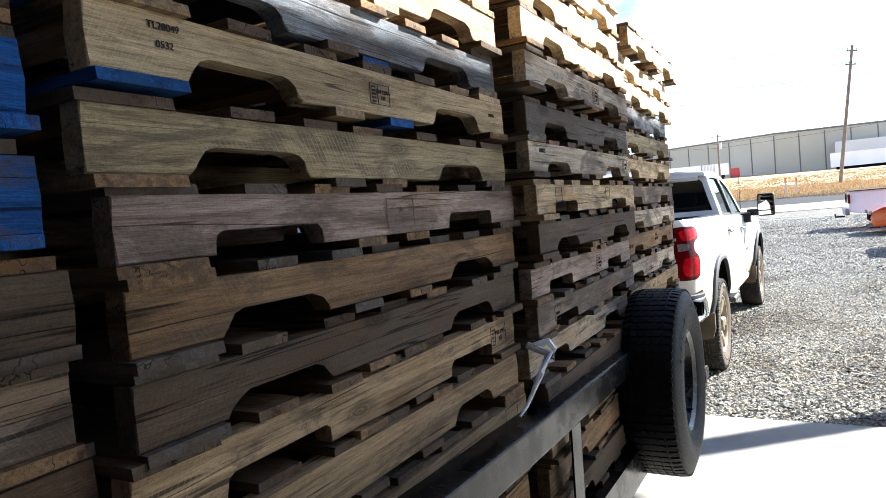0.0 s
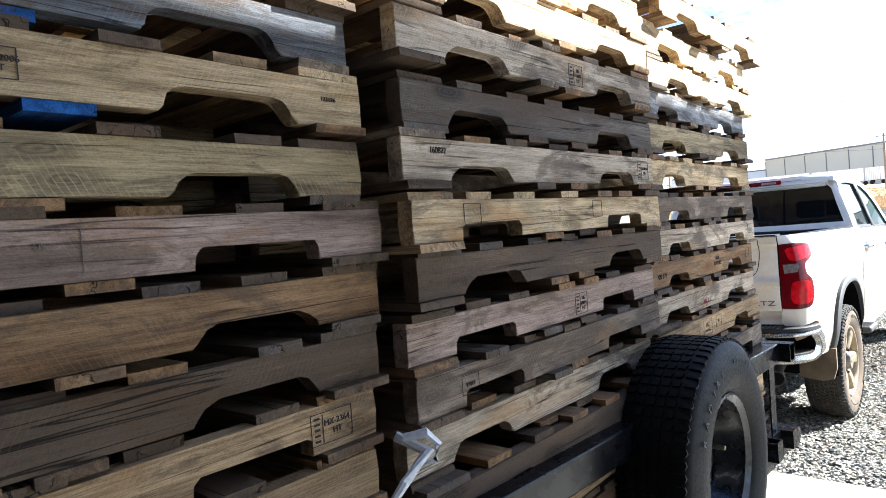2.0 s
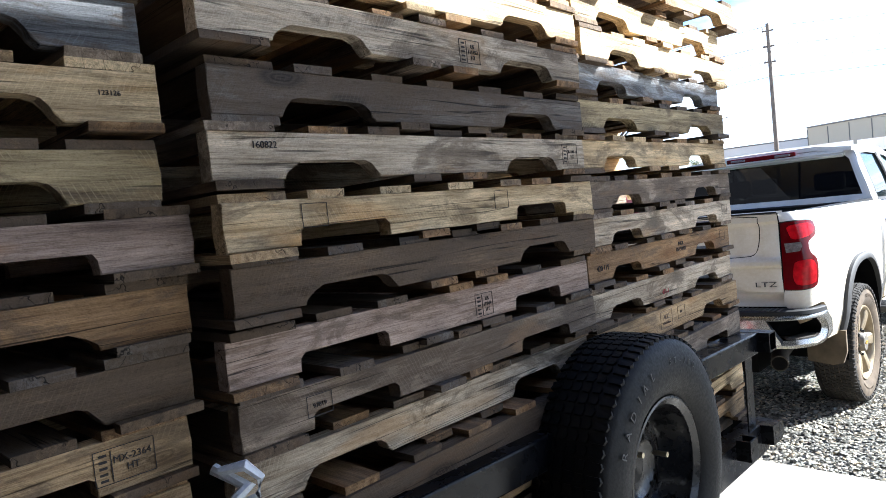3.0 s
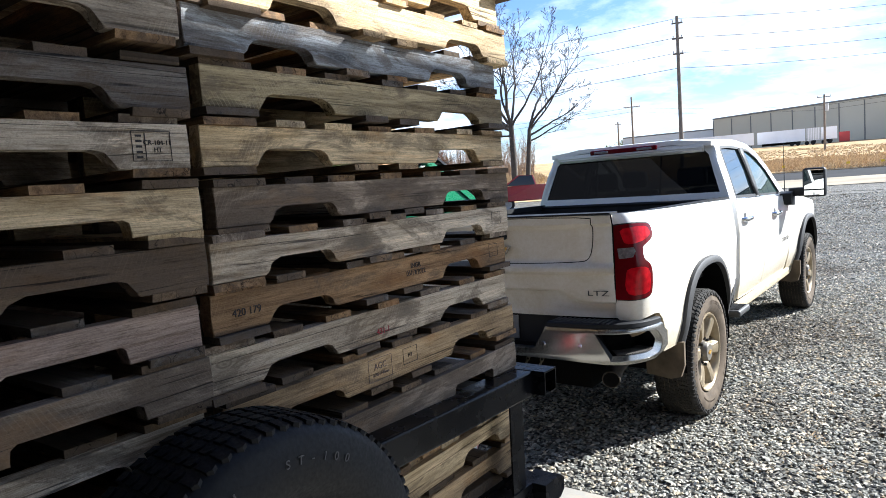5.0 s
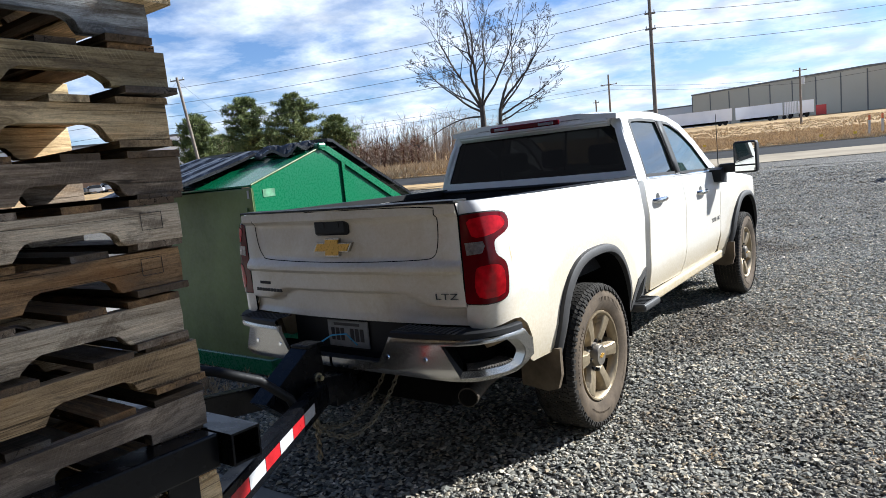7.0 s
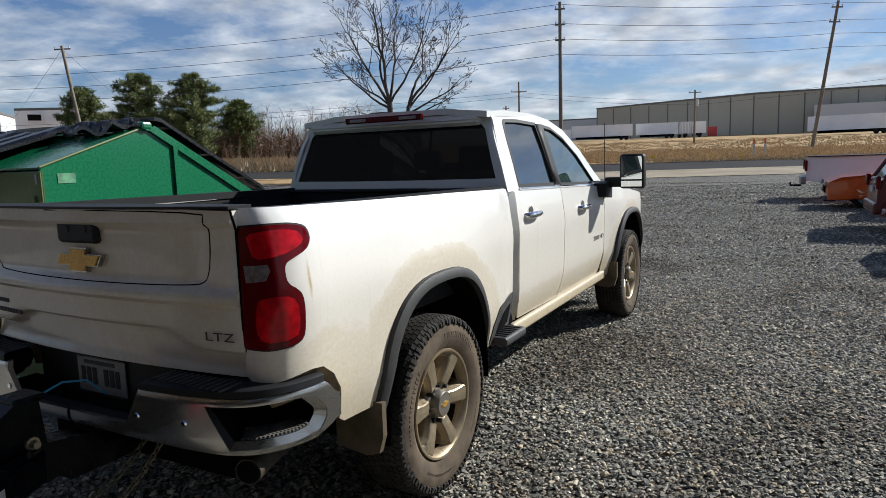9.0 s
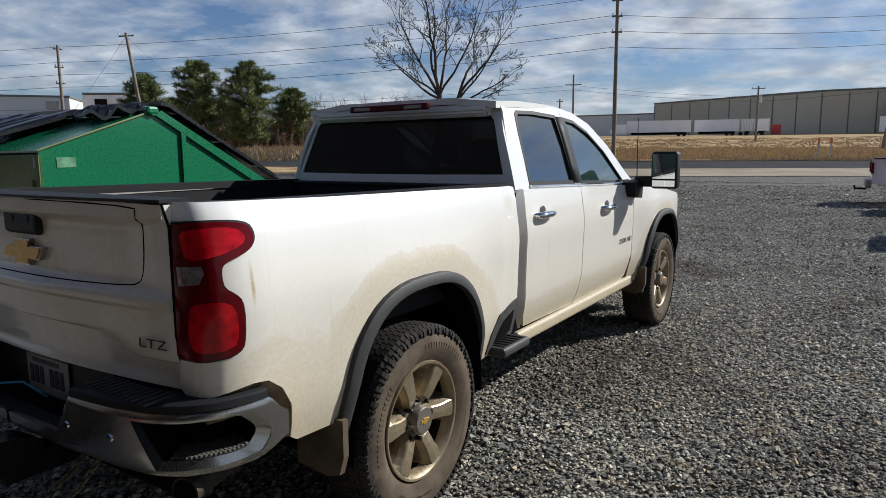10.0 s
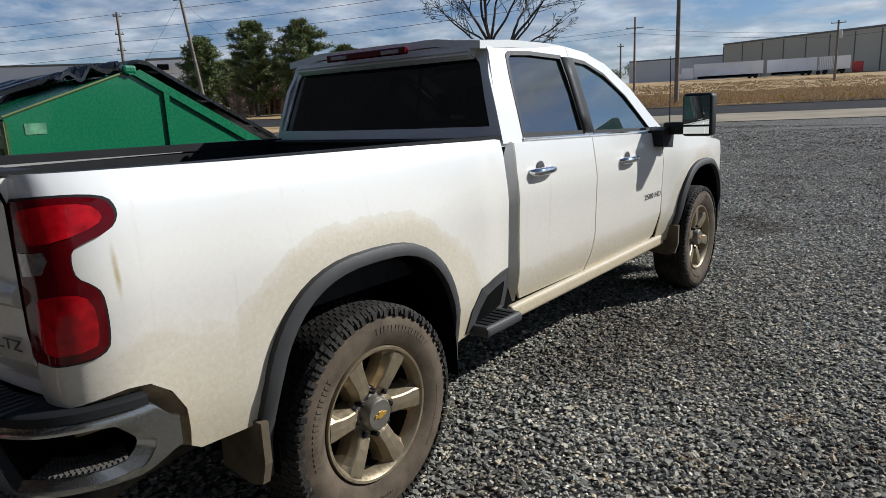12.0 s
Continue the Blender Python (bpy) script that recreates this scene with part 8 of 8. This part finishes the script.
def scrub(name, n, az0, az1, r0, r1, h0, h1, mat, label, seed, wide=0.03):
    rr = random.Random(seed)
    bm = bmesh.new()
    for _ in range(n):
        az, r = rr.uniform(az0, az1), rr.uniform(r0, r1)
        g = ground_at(az, r)
        h = rr.uniform(h0, h1)
        for k in range(9):
            o = g + Vector((rr.gauss(0, 0.5), rr.gauss(0, 0.5), h * rr.uniform(0.0, 0.55)))
            d = Vector((rr.gauss(0, 0.33), rr.gauss(0, 0.33), 1)).normalized()
            s = Vector((math.cos(radians(az)), -math.sin(radians(az)), 0)) * wide * rr.uniform(0.5, 1.4)
            tip = o + d * h * rr.uniform(0.3, 0.55)
            bm.faces.new([bm.verts.new(o - s), bm.verts.new(o + s), bm.verts.new(tip)])
    ob = part(name, bm, mat)
    return tagged(ob, label, "undergrowth", kind="stuff")


def thicket(name, n, az0, az1, r0, r1, h0, h1, mat, label, seed, twigs=16, loose=0.75, wide=0.03):
    """Slender stems with side twigs."""
    rr = random.Random(seed)
    bm = bmesh.new()
    for _ in range(n):
        az, r = rr.uniform(az0, az1), rr.uniform(r0, r1)
        g = ground_at(az, r)
        h = rr.uniform(h0, h1) * (0.65 + 0.5 * abs(math.sin(az * 1.7 + math.sin(az * 4.1))))
        across = Vector((math.cos(radians(az)), -math.sin(radians(az)), 0))
        top = g + Vector((rr.gauss(0, 0.12) * h, rr.gauss(0, 0.12) * h, h))
        bm.faces.new([bm.verts.new(g - across * wide * 1.5), bm.verts.new(g + across * wide * 1.5), bm.verts.new(top)])
        for k in range(twigs):
            o = g.lerp(top, rr.uniform(0.15, 0.95))
            d = Vector((rr.gauss(0, loose), rr.gauss(0, loose), rr.uniform(0.1, 1.1))).normalized()
            tip = o + d * h * rr.uniform(0.10, 0.30)
            s = across * wide * rr.uniform(0.4, 1.0)
            bm.faces.new([bm.verts.new(o - s), bm.verts.new(o + s), bm.verts.new(tip)])
    return tagged(part(name, bm, mat), label, "undergrowth", kind="stuff")


thicket("thicket", 1500, -27.5, -3, 84, 112, 2.0, 7.0, M_TWIG, "leafless brown thicket behind the road", 1)
thicket("brush", 800, -27.5, -10, 79, 90, 1.2, 3.8, M_TWIG, "low brown brush below the pines", 2, 26, 1.3, 0.07)
thicket("brown_leaves", 420, -26, -11, 80, 92, 1.5, 4.2, M_DRYLEAF, "brush with withered brown leaves", 3, 30, 1.4, 0.10)
scrub("tall_grass", 3000, -22, -3, 60, 78, 0.5, 1.3, M_DRYGRASS, "tall tan dry grass beyond the road", 4, 0.05)
scrub("tall_grass_field", 4600, 4, 36, 57.5, 84, 0.12, 0.55, M_DRYGRASS, "tall tan dry grass in the field", 5, 0.05)
scrub("tall_grass_far", 900, 4, 36, 88, 140, 0.15, 0.5, M_DRYGRASS, "tan dry grass up to the semi trailers", 8, 0.09)
bm = bmesh.new()
ft = random.Random(6)
for k in range(16):
    c = polar(ft.uniform(3.6, 8.2), ft.uniform(300, 320), ft.uniform(12.5, 15.8))
    for w in range(220):
        d = Vector((ft.gauss(0, 1), ft.gauss(0, 1), ft.gauss(0, 0.6)))
        o = c + d * 1.3
        n1 = Vector((ft.gauss(0, 1), ft.gauss(0, 1), ft.gauss(0, 1))).normalized() * 0.5
        n2 = Vector((ft.gauss(0, 1), ft.gauss(0, 1), ft.gauss(0, 1))).normalized() * 0.5
        bm.faces.new([bm.verts.new(o), bm.verts.new(o + n1), bm.verts.new(o + n2)])
tagged(part("far_trees", bm, M_NEEDLE), "far dark tree line behind the sheds", "trees", kind="stuff")


# ---- loose stones ----
def stones(name, n, u0, u1, v0, v1, s0, s1, seed, label, frame_m, skip=None):
    rr = np.random.default_rng(seed)
    # a rough eight-cornered chip
    chip = np.array([(1, 0.2, 0.1), (-0.9, 0.3, 0.0), (0.1, 0.9, -0.1), (0.0, -1.0, 0.1), (0.3, 0.3, 0.75), (-0.4, -0.2, 0.7), (0.2, -0.1, -0.6)])
    tri = np.array([(0, 2, 4), (2, 5, 4), (2, 1, 5), (1, 3, 5), (3, 4, 5), (3, 0, 4)])
    u, v = rr.uniform(u0, u1, n), rr.uniform(v0, v1, n)
    s = rr.uniform(s0, s1, n) * np.where(rr.random(n) < 0.06, 1.6, 1.0)
    ang = rr.uniform(0, 6.283, n)
    pts = chip[None] * (1 + rr.uniform(-0.28, 0.28, (n, 7, 3)))
    pts = pts * s[:, None, None] * np.array([1, 0.8, 0.46])[None, None]
    tilt = rr.normal(0, 0.26, (n, 2))
    x, y, z = pts[..., 0], pts[..., 1], pts[..., 2]
    y, z = y * np.cos(tilt[:, :1]) - z * np.sin(tilt[:, :1]), y * np.sin(tilt[:, :1]) + z * np.cos(tilt[:, :1])
    x, z = x * np.cos(tilt[:, 1:]) - z * np.sin(tilt[:, 1:]), x * np.sin(tilt[:, 1:]) + z * np.cos(tilt[:, 1:])
    c, q = np.cos(ang)[:, None], np.sin(ang)[:, None]
    x, y = x * c - y * q, x * q + y * c
    px, py = x + v[:, None], y + u[:, None]
    pz = z + (s * 0.35)[:, None] + rr.uniform(-0.006, 0.012, n)[:, None]
    # the yard rises at its far end
    a = radians(26.5)
    wx, wy = v * math.cos(a) + u * math.sin(a), -v * math.sin(a) + u * math.cos(a)
    dd, cc = (wx - G_O.x) * G_F.x + (wy - G_O.y) * G_F.y, (wx - G_O.x) * G_R.x + (wy - G_O.y) * G_R.y
    pz = pz + np.array([ground_z(p, q) if p > 26 else 0.0 for p, q in zip(dd.tolist(), cc.tolist())])[:, None]
    verts = np.stack([px, py, pz], -1).reshape(-1, 3)
    faces = (tri[None] + (np.arange(n) * 7)[:, None, None]).reshape(-1, 3)
    me = bpy.data.meshes.new(name)
    me.from_pydata(verts.tolist(), [], faces.tolist())
    me.materials.append(M_STONE)
    ob = new(name, me)
    ob.matrix_basis = frame_m
    return tagged(ob, label, "gravel", kind="stuff")


GM = pose(0, 0, 0, 0, 0, -26.5)
stones("gravel_stones", 92000, 5.19, 9.6, -3.4, 4.6, 0.0095, 0.0195, 1, "grey crushed stone round the truck", GM)
stones("gravel_stones_mid", 85000, 9.6, 14.6, -1.2, 7.2, 0.010, 0.0205, 5, "grey crushed stone beside the truck", GM)
stones("gravel_stones_far", 95000, 14.6, 26.0, -6.0, 12.5, 0.014, 0.027, 2, "grey crushed stone across the yard", GM)
stones("gravel_stones_left", 16000, 5.19, 9.6, -5.38, -3.4, 0.010, 0.021, 3, "grey crushed stone round the waste bin", GM)
stones("gravel_stones_yard", 45000, 26.0, 40.0, -11.0, 15.0, 0.022, 0.042, 4, "grey crushed stone at the far end of the yard", GM)
scrub_r = random.Random(9)
bm = bmesh.new()
for _ in range(240):
    o = GM @ Vector((scrub_r.gauss(-3.7, 0.35), scrub_r.gauss(5.95, 0.25), 0.01))
    for k in range(5):
        d = Vector((scrub_r.gauss(0, 0.6), scrub_r.gauss(0, 0.6), 1)).normalized()
        s = Vector((0.004, 0.002, 0))
        bm.faces.new([bm.verts.new(o - s), bm.verts.new(o + s), bm.verts.new(o + d * scrub_r.uniform(0.05, 0.16))])
tagged(part("dry_weeds", bm, M_DRYGRASS), "dry brown weeds at the foot of the bin", "weeds", kind="stuff")

# dry tufts and fallen leaves among the stones
bm = bmesh.new()
lr = random.Random(31)
for _ in range(46):
    o = GM @ Vector((lr.uniform(0.3, 4.2), lr.uniform(5.6, 13.5), 0.025))
    for k in range(lr.randint(10, 34)):
        q = o + Vector((lr.gauss(0, 0.035), lr.gauss(0, 0.035), 0))
        d = Vector((lr.gauss(0, 1), lr.gauss(0, 1), lr.uniform(0.15, 0.6))).normalized()
        s = d.cross(Vector((0, 0, 1))).normalized() * 0.0022
        bm.faces.new([bm.verts.new(q - s), bm.verts.new(q + s), bm.verts.new(q + d * lr.uniform(0.03, 0.075))])
tagged(part("dry_tufts", bm, leaf_mat("dead_grass_tuft", (0.20, 0.11, 0.045), (0.46, 0.31, 0.14))), "dead brown grass tufts between the stones", "grass", kind="stuff")
